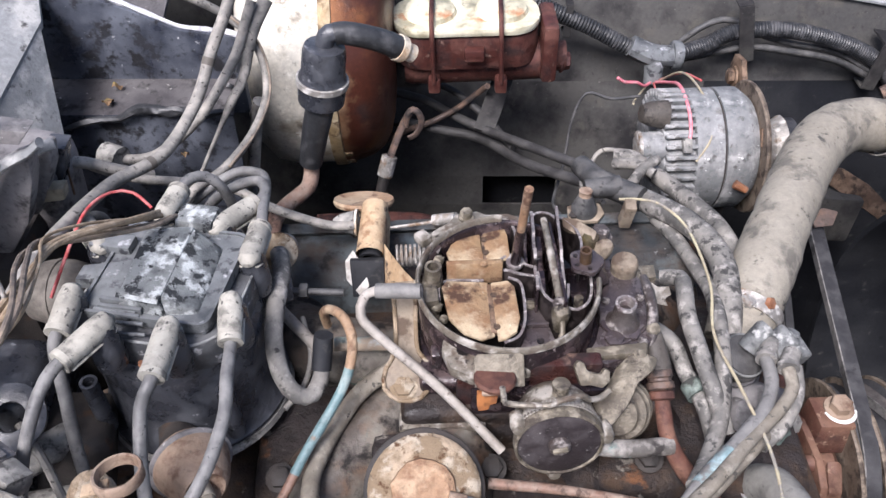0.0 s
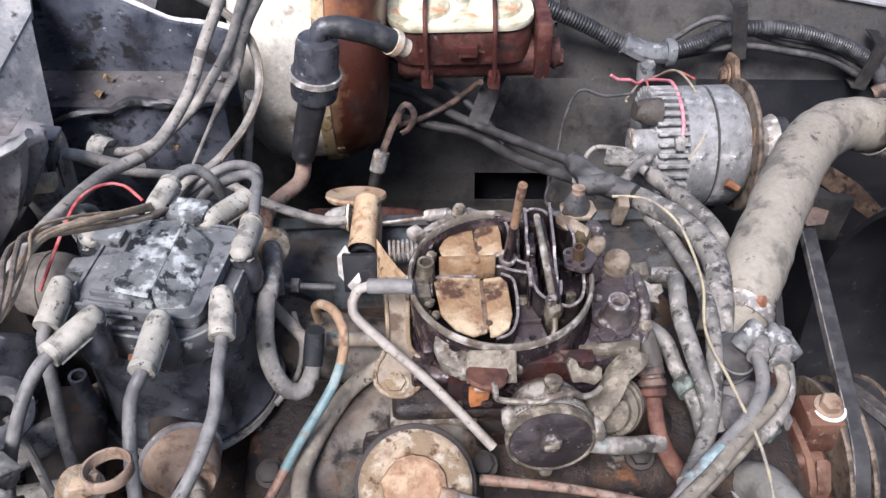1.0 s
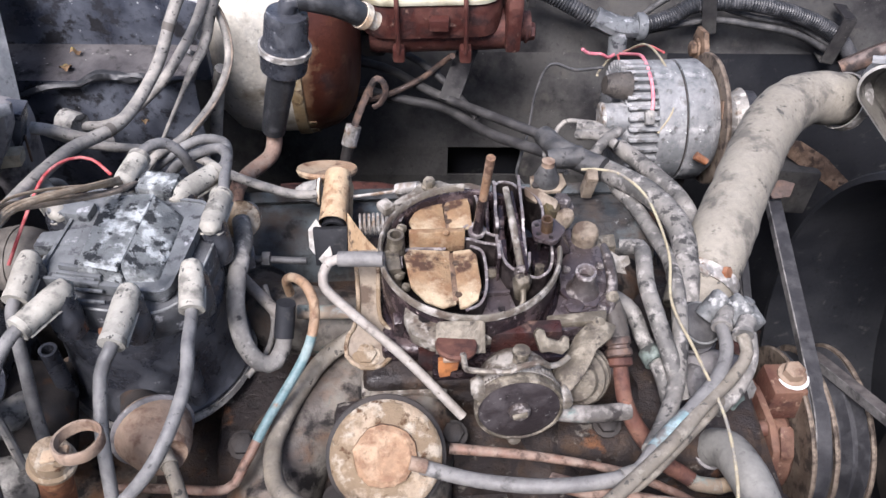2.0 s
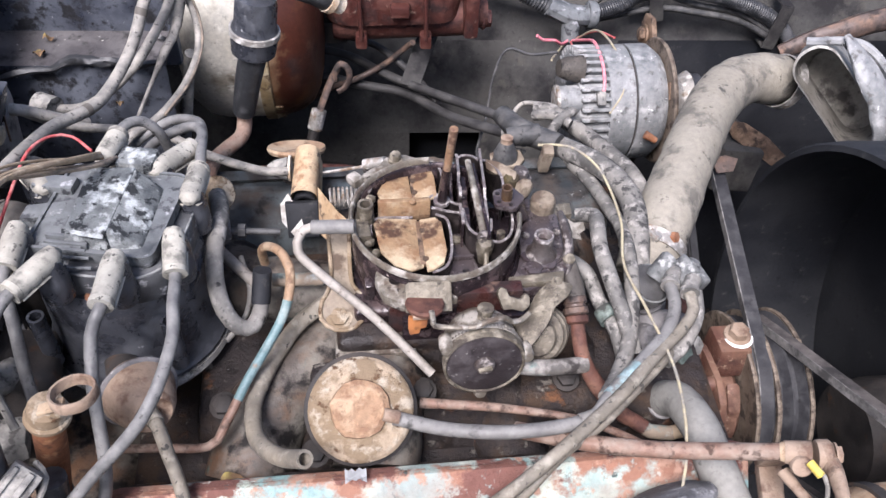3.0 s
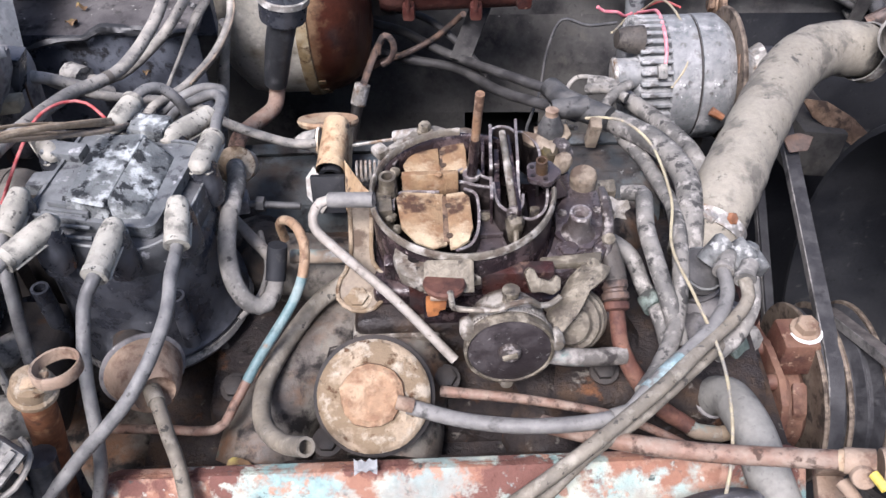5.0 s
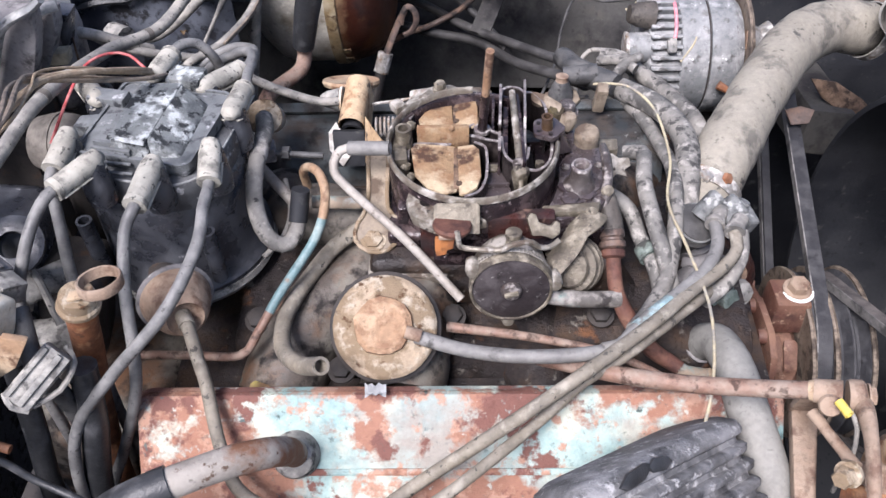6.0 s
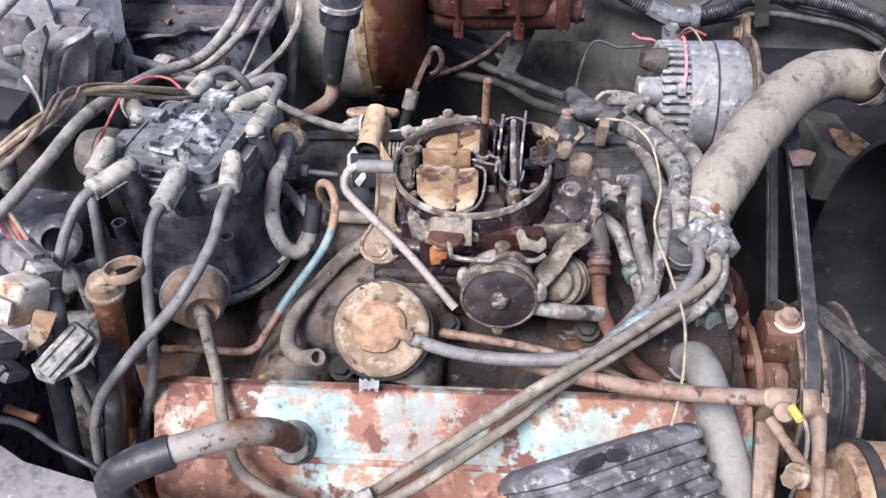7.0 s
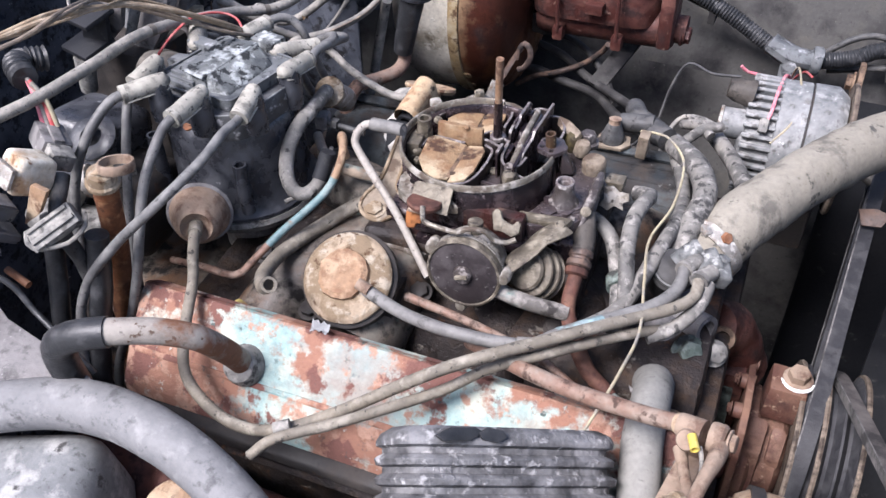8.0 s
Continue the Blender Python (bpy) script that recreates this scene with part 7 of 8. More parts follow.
line("fender_wire", [(0.275, 0.99, 0.846), (0.320, 0.992, 0.886), (0.355, 0.995, 0.893), (0.40, 0.998, 0.870), (0.437, 0.99, 0.862), (0.496, 0.99, 0.850), (0.548, 0.985, 0.822)], 0.004, RUBBER, "dark wire arching over the conduit", "wire")
line("fender_wire", [(0.30, 0.99, 0.840), (0.377, 0.985, 0.860), (0.437, 0.982, 0.855), (0.496, 0.982, 0.842), (0.555, 0.982, 0.812)], 0.0045, RUBBER, "grey wire below the conduit", "wire")
tee = thing("wiring_tee", (0.255, 0.955, 0.85), "dirty grey plastic wiring tee with loose wires", "connector")
part("bar", tube([(0.226, 0.960, 0.879), (0.255, 0.955, 0.868), (0.288, 0.960, 0.864)], [0.0155, 0.0165, 0.0145], segs=10, flat=0.8), CAP_TOP, tee)
part("leg", tube([(0.256, 0.952, 0.868), (0.256, 0.940, 0.838)], [0.0125, 0.0115], segs=10, smooth=False), CAP_TOP, tee)
part("cuff", turned([(0.0165, -0.006), (0.018, -0.004), (0.018, 0.004), (0.0165, 0.006)], axes((0.284, 0.960, 0.865), (1, 0.1, -0.1)), segs=12), CAP_TOP, tee)
for pts, m_, lab in (([(0.253, 0.935, 0.842), (0.240, 0.915, 0.850), (0.228, 0.905, 0.862), (0.212, 0.900, 0.866), (0.203, 0.897, 0.874)], PINK_WIRE, "frayed pink wire end"),
                     ([(0.256, 0.935, 0.842), (0.250, 0.90, 0.855), (0.236, 0.875, 0.862), (0.222, 0.845, 0.860)], RED_WIRE, "red wire to the alternator"),
                     ([(0.258, 0.935, 0.842), (0.262, 0.89, 0.872), (0.258, 0.83, 0.908), (0.256, 0.775, 0.916), (0.255, 0.748, 0.905), (0.251, 0.736, 0.893)], PINK_WIRE, "pink wire draped over the alternator"),
                     ([(0.262, 0.935, 0.845), (0.275, 0.89, 0.885), (0.285, 0.845, 0.905)], RED_WIRE, "red wire behind the alternator"),
                     ([(0.260, 0.935, 0.842), (0.268, 0.86, 0.905), (0.278, 0.79, 0.915), (0.278, 0.75, 0.900), (0.262, 0.732, 0.880)], YELLOW_WIRE, "thin tan wire over the alternator"),
                     ([(0.250, 0.935, 0.840), (0.228, 0.90, 0.840), (0.215, 0.85, 0.870)], YELLOW_WIRE, "thin pale wire beside the pink one")):
    line("alternator_wire", pts, 0.0020 if m_ is PINK_WIRE else 0.0013, m_, lab, "wire")
for p0, p1, w in (((0.362, 0.972, 0.925), (0.377, 0.970, 0.850), 0.018), ((0.556, 0.976, 0.868), (0.544, 0.972, 0.806), 0.018), ((0.149, 0.974, 0.925), (0.147, 0.972, 0.885), 0.009)):
    a, b = Vector(p0), Vector(p1)
    m = axes((a + b) / 2, b - a, (1, 0, 0))
    bm = block((w, 0.003, (b - a).length), m, 0.001)
    box(bm, (w, 0.025, 0.003), m @ Matrix.Translation((0, 0.012 if m.col[1].y > 0 else -0.012, (b - a).length * 0.5)), 0.0008)
    box(bm, (w, 0.04, 0.003), m @ Matrix.Translation((0, 0.02 if m.col[1].y > 0 else -0.02, -(b - a).length * 0.5)), 0.0008)
    solid("harness_clip", bm, PANEL, "dark sheet-metal strap holding the conduit", "clip", "harness straps")
line("brake_line", [(0.046, 0.850, 0.895), (0.035, 0.865, 0.875), (0.012, 0.868, 0.852), (-0.022, 0.862, 0.835), (-0.05, 0.86, 0.825), (-0.08, 0.87, 0.80)], 0.0036, PULLEY, "rusty brown brake line", "pipe")
line("low_harness", [(-0.10, 0.90, 0.80), (-0.06, 0.885, 0.82), (-0.02, 0.868, 0.822), (0.039, 0.840, 0.828), (0.086, 0.768, 0.850), (0.138, 0.700, 0.880), (0.155, 0.66, 0.90)], 0.0058, HARNESS, "dusty grey harness across the wheel arch", "cable")
line("low_harness", [(-0.09, 0.92, 0.845), (-0.03, 0.905, 0.838), (0.01, 0.87, 0.838), (0.045, 0.83, 0.848), (0.10, 0.765, 0.870), (0.150, 0.712, 0.885), (0.17, 0.68, 0.89)], 0.0054, HARNESS, "dark rubber-covered harness across the arch", "cable")
line("low_harness", [(-0.10, 0.915, 0.855), (-0.045, 0.915, 0.862), (0.0, 0.895, 0.862), (0.04, 0.86, 0.850), (0.075, 0.80, 0.845)], 0.0045, HARNESS, "thin black looped wire", "wire")
solid("harness_clip", block((0.024, 0.085, 0.004), pose(0.056, 0.862, 0.868, 28, 8, -18), 0.001), PANEL, "dark strap across the low harness", "clip", "harness straps")
line("thin_wire", [(0.212, 0.815, 0.905), (0.180, 0.81, 0.905), (0.152, 0.81, 0.912), (0.138, 0.80, 0.882), (0.131, 0.78, 0.842), (0.120, 0.74, 0.84), (0.112, 0.70, 0.85), (0.115, 0.66, 0.87)], 0.0017, RUBBER, "thin black wire sagging from the alternator", "wire")
line("thin_wire", [(0.215, 0.760, 0.868), (0.190, 0.755, 0.876), (0.165, 0.755, 0.876), (0.153, 0.74, 0.862), (0.152, 0.71, 0.85), (0.16, 0.68, 0.87)], 0.0026, GREY_WIRE, "grey wire looping below the alternator", "wire")
dip = thing("dipstick", (-0.07, 0.75, 0.80), "rusty dipstick with a loop handle", "dipstick")
part("tube", tube([(-0.082, 0.72, 0.78), (-0.075, 0.735, 0.82), (-0.066, 0.752, 0.856)], 0.0065, segs=12), GRIME, dip)
part("collar", tube([(-0.068, 0.748, 0.848), (-0.062, 0.757, 0.868)], 0.0085, segs=12, smooth=False), STEEL, dip)
part("stick", tube([(-0.064, 0.754, 0.862), (-0.050, 0.772, 0.892), (-0.040, 0.778, 0.910)], 0.0045, segs=8, flat=0.5), PULLEY, dip)
part("loop", tube([(-0.044, 0.773, 0.896), (-0.042, 0.774, 0.910), (-0.036, 0.775, 0.917), (-0.029, 0.774, 0.912), (-0.027, 0.772, 0.901), (-0.033, 0.769, 0.889), (-0.041, 0.767, 0.885)], 0.0036, segs=8, flat=0.6), PULLEY, dip)
line("rust_crossmember", [(-0.14, 0.70, 0.815), (-0.05, 0.72, 0.80), (0.06, 0.72, 0.78)], 0.015, RED_RUST, "dark rusty frame tube low behind the engine", "pipe", segs=16, rough=0.15)
line("steering_shaft", [(-0.08, 0.76, 0.70), (0.10, 0.74, 0.72)], 0.03, GRIME, "greasy black shaft under the harness", "shaft", segs=16, rough=0.1)

# ---- right front: water pump, belts, shroud ----
wp = thing("water_pump", (0.31, 0.45, 0.70), "red-brown rusty water pump housing", "pump")
FLANGE = [(0.033, -0.09), (0.034, 0.030), (0.028, 0.042), (0.012, 0.048), (-0.014, 0.058), (-0.048, 0.060), (-0.068, 0.050), (-0.078, 0.030), (-0.078, -0.09)]
WPX = (1, 0.05, 0)
part("back_cover", plate([(0.032, -0.085), (0.033, 0.028), (0.026, 0.040), (0.010, 0.046), (-0.001, 0.044), (-0.004, 0.030), (-0.004, -0.085)], 0.030, axes((0.272, 0.448, 0.775), WPX, (0, 1, 0)), 0.006), RED_RUST, wp)
part("flange", plate(FLANGE, 0.0065, axes((0.3015, 0.450, 0.775), WPX, (0, 1, 0)), 0.0018), PUMP_RUST, wp)
part("volute", turned([(0.052, -0.002), (0.0545, 0.002), (0.0545, 0.012), (0.0520, 0.0145), (0.0470, 0.0165), (0.0455, 0.020), (0.0450, 0.036), (0.0400, 0.041), (0.030, 0.043), (0.0, 0.044)], axes((0.306, 0.442, 0.744), WPX), segs=48, wobble=0.012), PUMP_RUST, wp)
part("fill_boss", block((0.034, 0.037, 0.036), pose(0.3355, 0.4545, 0.809, -4, 2, 3), 0.003, taper=0.92), PUMP_RUST, wp)
part("hex_head", bolt((0.3420, 0.458, 0.826), (0.0, -0.05, 1), 0.0095, 0.013), CUP, wp)
part("paint_mark", tube([(0.3420 + 0.0135 * math.cos(radians(a)), 0.457 + 0.0135 * math.sin(radians(a)), 0.8285) for a in range(195, 356, 20)], [0.0008, 0.0017, 0.0020, 0.0017, 0.0008], segs=8, flat=0.6), WHITE_PAINT, wp, "white paint daub")
part("cast_column", hull([(0.3120, 0.4280, 0.8000), (0.3300, 0.4280, 0.8000), (0.3120, 0.4000, 0.7820), (0.3290, 0.4000, 0.7820), (0.3120, 0.3860, 0.7000), (0.3290, 0.3860, 0.7000), (0.3120, 0.4300, 0.7000), (0.3290, 0.4300, 0.7000)], 0.004), PUMP_RUST, wp)
part("cast_column", hull([(0.3330, 0.4280, 0.7930), (0.3470, 0.4280, 0.7930), (0.3330, 0.4060, 0.7760), (0.3460, 0.4060, 0.7760), (0.3330, 0.3960, 0.7000), (0.3460, 0.3960, 0.7000), (0.3330, 0.4300, 0.7000), (0.3460, 0.4300, 0.7000)], 0.0035), PUMP_RUST, wp)
for y_, z_ in ((0.476, 0.812), (0.443, 0.822), (0.405, 0.826), (0.382, 0.800)):
    part("ear", turned([(0.0, -0.006), (0.0064, -0.006), (0.0070, -0.004), (0.0070, 0.006), (0.0, 0.006)], axes((0.303, y_, z_), WPX), segs=16), PUMP_RUST, wp)
    part("flange_bolt", bolt((0.2955, y_, z_), (-1, -0.05, 0), 0.0046, 0.004), PUMP_RUST, wp)
part("inlet", tube([(0.29, 0.40, 0.76), (0.27, 0.37, 0.80), (0.25, 0.35, 0.83)], 0.02, segs=16), RED_RUST, wp)
part("outlet", tube([(0.29, 0.49, 0.79), (0.275, 0.475, 0.845), (0.262, 0.452, 0.868)], [0.028, 0.026, 0.022], segs=18, rough=0.08), RED_RUST, wp)
part("neck", tube([(0.236, 0.455, 0.84), (0.232, 0.445, 0.89), (0.228, 0.437, 0.918)], [0.026, 0.022, 0.019], segs=20), CASING, wp)
part("housing_side", block((0.034, 0.10, 0.09), pose(0.262, 0.455, 0.765, 0, 0, 3), 0.014, 3), RED_RUST, wp)
part("green_plate", hull([(0.2840, 0.4440, 0.8060), (0.2930, 0.4450, 0.8060), (0.2820, 0.4250, 0.7000), (0.2960, 0.4260, 0.7000), (0.2840, 0.4480, 0.8060), (0.2930, 0.4490, 0.8060), (0.2820, 0.4300, 0.7000), (0.2960, 0.4310, 0.7000)], 0.0008), GREEN_RING, wp, "pale verdigris-stained upright strip")
out = thing("water_outlet", (0.250, 0.388, 0.895), "corroded grey water outlet with a cut pipe stub and a nut", "fitting")
part("stub", tube([((0.226, 0.427, 0.897)), (0.261, 0.407, 0.905)], 0.0125, segs=16, smooth=False, hollow=True), CASING, out, "open mauve-grey pipe stub")
part("lump", turned([(0.010, -0.012), (0.016, -0.008), (0.017, 0.002), (0.012, 0.010), (0.0, 0.012)], axes((0.228, 0.402, 0.895), (0.4, -0.3, 0.8)), segs=14, wobble=0.12), CASING, out)
part("nut", bolt((0.250, 0.388, 0.895), (0.6, -0.6, 0.5), 0.0105, 0.010), GREEN_RING, out, "verdigris hexagon nut")
part("bolt", bolt((0.270, 0.409, 0.880), (0.4, -0.6, 0.7), 0.0085, 0.009), GREY_PLASTIC, out)
PUL = axes((0.352, 0.452, 0.742), (1, 0.05, 0), (0, 0, 1))
pul = thing("pump_pulley", (0.375, 0.452, 0.742), "rusty multi-groove fan pulley", "pulley")
prof = [(0.02, 0.0), (0.078, 0.0), (0.080, 0.003)]
for k in range(3):
    z = 0.004 + 0.015 * k
    prof += [(0.080, z), (0.070, z + 0.005), (0.070, z + 0.008), (0.080, z + 0.013)]
part("wheel", turned(prof + [(0.078, 0.052), (0.02, 0.053)], PUL, segs=56), BELT, pul)
for z in (-0.003, 0.0175, 0.0500):
    part("rim", turned([(0.070, z - 0.0014), (0.0822, z - 0.0022), (0.0832, z), (0.0822, z + 0.0022), (0.070, z + 0.0014)], PUL, segs=64), RIM_TAN, pul, "worn tan rim")


def belt(x, centres, width=0.013, thick=0.009, skew=0.05):
    """a belt round two wheels of (y, z, radius); skew slants it off the plane x to fit the camera's view"""
    (y0, z0, r0), (y1, z1, r1) = centres
    base = math.atan2(z1 - z0, y1 - y0)
    d = math.hypot(y1 - y0, z1 - z0)
    off = math.acos((r0 - r1) / d)
    pts = []
    for y, z, r_, s, e in ((y0, z0, r0, base + off, base + math.tau - off), (y1, z1, r1, base - off, base + off)):
        for k in range(25):
            a = s + (e - s) * k / 24
            pts.append((y + r_ * math.cos(a), z + r_ * math.sin(a), y + (r_ + thick) * math.cos(a), z + (r_ + thick) * math.sin(a)))
    bm = bmesh.new()
    rings = [[bm.verts.new((x - width * 0.3 + skew * (a - 0.45), a, b)), bm.verts.new((x + width * 0.3 + skew * (a - 0.45), a, b)), bm.verts.new((x + width / 2 + skew * (c - 0.45), c, e)), bm.verts.new((x - width / 2 + skew * (c - 0.45), c, e))] for a, b, c, e in pts]
    for a, b in zip(rings, rings[1:] + rings[:1]):
        for k in range(4):
            bm.faces.new((a[k], a[(k + 1) % 4], b[(k + 1) % 4], b[k]))
    return bm


BELT_BROWN = mat("dusty_brown_belt", (0.075, 0.067, 0.064), [((0.125, 0.112, 0.105), 60, 0.55, 0.1), ((0.03, 0.028, 0.028), 24, 0.56, 0.08)], 0.6)
BELT_EDGE = mat("pale_belt_edge", (0.13, 0.125, 0.12), [((0.21, 0.20, 0.19), 50, 0.54, 0.08), ((0.05, 0.048, 0.047), 40, 0.54, 0.06)], 0.7)
for x, wheels, width, skew, material, label in ((0.3625, [(0.452, 0.742, 0.073), (0.800, 0.838, 0.030)], 0.014, 0.05, BELT, "worn dark grey fan belt round the alternator"),
                                                (0.388, [(0.452, 0.742, 0.073), (0.155, 0.910, 0.036)], 0.013, -0.24, BELT_BROWN, "dusty brown belt to the lower bracket")):
    fan_belt = thing("fan_belt", (x, 0.452, 0.66), label, "belt", "belts")
    part("band", belt(x, wheels, width, skew=skew), material, fan_belt)
    # thin paler band along the left side of the belt
    part("frayed_edge", belt(x - width * 0.46, wheels, 0.0012, 0.0094, skew=skew), BELT_EDGE, fan_belt, "pale line on the belt's left edge")
shr = thing("fan_shroud", (0.55, 0.42, 0.4), "large black plastic fan shroud", "shroud")
SH = axes((0.435, 0.395, 0.745), (1, 0.05, 0), (0, 0, 1))
part("drum", turned([(0.272, 0.14), (0.278, 0.0), (0.284, 0.0), (0.286, 0.004), (0.287, 0.02), (0.281, 0.14), (0.272, 0.14)], SH, segs=72), SHROUD_AND_SHADE, shr)
part("back_panel", turned([(0.30, 0.14), (0.30, 0.146), (0.0, 0.147)], SH, segs=40), SHROUD_AND_SHADE, shr)
part("fan_hub", turned([(0.05, 0.02), (0.055, 0.05), (0.055, 0.09), (0.0, 0.10)], SH, segs=28), GRIME, shr)

# lower right bracket with a yellow-tipped wire
brk = thing("pump_bracket", (0.285, 0.22, 0.85), "tan rusty cast bracket with a hexagon bolt", "bracket")


part("right_arm", tube([(0.2925, 0.2460, 0.9790), (0.2915, 0.2250, 0.9850), (0.2870, 0.2000, 0.9880), (0.2840, 0.1750, 0.9790), (0.2830, 0.1500, 0.9580)], [0.0066, 0.0042, 0.0038, 0.0040], segs=14, flat=1.3), CUP, brk)
part("left_web", hull([(0.2700, 0.2680, 0.9310), (0.2880, 0.2680, 0.9310), (0.2610, 0.2120, 0.9280), (0.2740, 0.2120, 0.9280), (0.2560, 0.1720, 0.9180), (0.2680, 0.1720, 0.9180), (0.2700, 0.2680, 0.9220), (0.2880, 0.2680, 0.9220), (0.2560, 0.1720, 0.9090), (0.2680, 0.1720, 0.9090)], 0.0018), CUP, brk)
part("back_web", hull([(0.2640, 0.2480, 0.9760), (0.2860, 0.2480, 0.9760), (0.2680, 0.2640, 0.9280), (0.2880, 0.2640, 0.9280), (0.2640, 0.2530, 0.9760), (0.2860, 0.2530, 0.9760), (0.2680, 0.2690, 0.9280), (0.2880, 0.2690, 0.9280)], 0.0014), CUP, brk)
part("strut", tube([(0.2700, 0.2420, 0.9620), (0.2750, 0.2280, 0.9630), (0.2800, 0.2130, 0.9660), (0.2830, 0.2000, 0.9700)], [0.0048, 0.0036, 0.0038, 0.0046], segs=12, flat=0.9), CUP, brk)
part("tube_eye", turned([(0.0060, -0.005), (0.0092, -0.005), (0.0098, -0.003), (0.0098, 0.003), (0.0080, 0.005), (0.0, 0.005)], axes((0.2900, 0.2420, 0.9830), (1, -0.12, 0.15)), segs=24), CUP, brk)
part("nut", bolt((0.2960, 0.2410, 0.9840), (1, -0.12, 0.15), 0.0060, 0.005), CUP, brk)
part("bushing", turned([(0.0, 0.006), (0.0060, 0.006), (0.0072, 0.004), (0.0072, -0.006)], axes((0.2740, 0.2370, 0.9800), (-0.3, -0.7, 0.6)), segs=20), CUP, brk)
part("hex_bolt", bolt((0.2790, 0.1960, 0.9700), (-0.7, -0.6, 0.35), 0.0062, 0.013), EGR_LID, brk)
part("collar", turned([(0.0, 0.001), (0.008, 0.001), (0.010, 0.0), (0.0125, 0.003), (0.0125, 0.022), (0.010, 0.026)], axes((0.292, 0.202, 0.948), (1, 0.05, 0)), segs=22), CUP, brk)
yt = thing("yellow_terminal", (0.28, 0.225, 0.975), "yellow crimp terminal on a short wire", "terminal")
part("sleeve", tube([(0.2750, 0.2325, 0.9900), (0.2790, 0.2230, 0.9900)], 0.0029, segs=14, smooth=False, hollow=True), YELLOW, yt)
part("wire", tube([(0.281, 0.228, 0.988), (0.285, 0.220, 0.982), (0.287, 0.212, 0.960), (0.287, 0.21, 0.92)], 0.0015, segs=8), GREY_WIRE, yt)
pmp = thing("air_pump", (0.36, 0.19, 0.88), "tan dusty cylindrical pump body", "pump")
part("body", turned([(0.020, 0.0), (0.040, 0.003), (0.046, 0.012), (0.046, 0.15), (0.03, 0.155)], axes((0.306, 0.190, 0.940), (1, 0.06, -0.02)), segs=40), RUST_TAN, pmp, "dusty tan cylinder")
part("end_band", turned([(0.0475, 0.010), (0.0475, 0.018)], axes((0.306, 0.190, 0.940), (1, 0.06, -0.02)), segs=40), GRIME, pmp)
part("shaft", turned([(0.014, -0.02), (0.014, 0.006)], axes((0.306, 0.190, 0.940), (1, 0.06, -0.02)), segs=20), RUST, pmp)
part("bracket", block((0.05, 0.06, 0.08), pose(0.34, 0.20, 0.90), 0.01), GRIME, pmp)

# ribbed rubber intake duct
U = Vector((0.70, 0.59, -0.40)).normalized()
V = Vector((0.33, -0.76, -0.55))
V = (V - U * V.dot(U)).normalized()
duct = thing("intake_duct", (0.19, 0.12, 0.86), "cracked ribbed black rubber intake duct, dusty", "duct")
bm = bmesh.new()
loops = []
N = U.cross(V).normalized()
if N.z < 0:
    N = -N
prof = [(-0.004, 0.90, 0.80), (0.0, 0.98, 0.95), (0.004, 1.0, 1.0)]
for k in range(11):
    z = 0.006 + 0.0118 * k
    prof += [(z, 1.0, 1.0), (z + 0.0015, 1.0, 0.98), (z + 0.003, 0.965, 0.86), (z + 0.0065, 0.965, 0.86), (z + 0.008, 0.99, 0.97), (z + 0.0098, 1.01, 1.01)]
C0 = Vector((0.159, 0.211, 0.953))
for s, kx, ky in prof:
    ring = []
    for i, (a, b) in enumerate(rounded(0.078 * kx, 0.032 * ky, 0.022, 6)):
        w = 0.0016 * noise.noise(Vector((a * 40, b * 40, s * 50)))
        ring.append(bm.verts.new(C0 + V * s + U * (a + w) + N * (b + w + 0.003 * math.sin(a * 22))))
    loops.append(ring)
for a, b in zip(loops, loops[1:]):
    for k in range(len(a)):
        bm.faces.new((a[k], a[(k + 1) % len(a)], b[(k + 1) % len(a)], b[k]))
bm.faces.new(loops[0])
bm.faces.new(loops[-1])
part("bellows", bm, DUCT, duct)
for s, w, a in ((-0.045, 0.018, 6), (-0.022, 0.010, -4)):
    part("torn_strip", plate([(-w, 0), (-w * 0.4, 0.004), (w * 0.6, 0.003), (w, -0.001), (w * 0.3, -0.005), (-w * 0.7, -0.004)], 0.003, axes(C0 + N * 0.031 + U * s + V * 0.001, N, U) @ pose(0, 0, 0, 0, a, a), 0.0008), BLACK_RUBBER, duct, "torn black strip")

# behind the hose: silver inlet can and small plates
can = thing("inlet_can", (0.49, 0.70, 0.90), "dented silver metal inlet can with an oblong mouth", "duct")
A = axes((0.478, 0.672, 0.945), (-0.45, -0.75, 0.35), (0.66, -0.16, -0.62))
bm = bmesh.new()
loops = []
for s, k in ((-0.12, 0.9), (-0.06, 0.98), (0.0, 1.0), (0.001, 0.95)):
    loops.append([bm.verts.new(A @ Vector((x * k, y * k, s))) for x, y in rounded(0.060, 0.024, 0.023, 8)])
for a, b in zip(loops, loops[1:]):
    for k in range(len(a)):
        bm.faces.new((a[k], a[(k + 1) % len(a)], b[(k + 1) % len(a)], b[k]))
part("shell", bm, mat("dull_silver_sheet", (0.30, 0.295, 0.275), [((0.19, 0.18, 0.16), 25, 0.52, 0.1), ((0.12, 0.11, 0.1), 60, 0.62, 0.05)], 0.45, 0.4), can)
bm = bmesh.new()
loops = [[bm.verts.new(A @ Vector((x * k + dx, y * k, s))) for x, y in rounded(0.060, 0.024, 0.023, 8)] for s, k, dx in ((0.0008, 0.952, 0.0), (-0.03, 0.92, 0.0), (-0.075, 0.80, 0.006), (-0.085, 0.4, 0.01), (-0.086, 0.0, 0.01))]
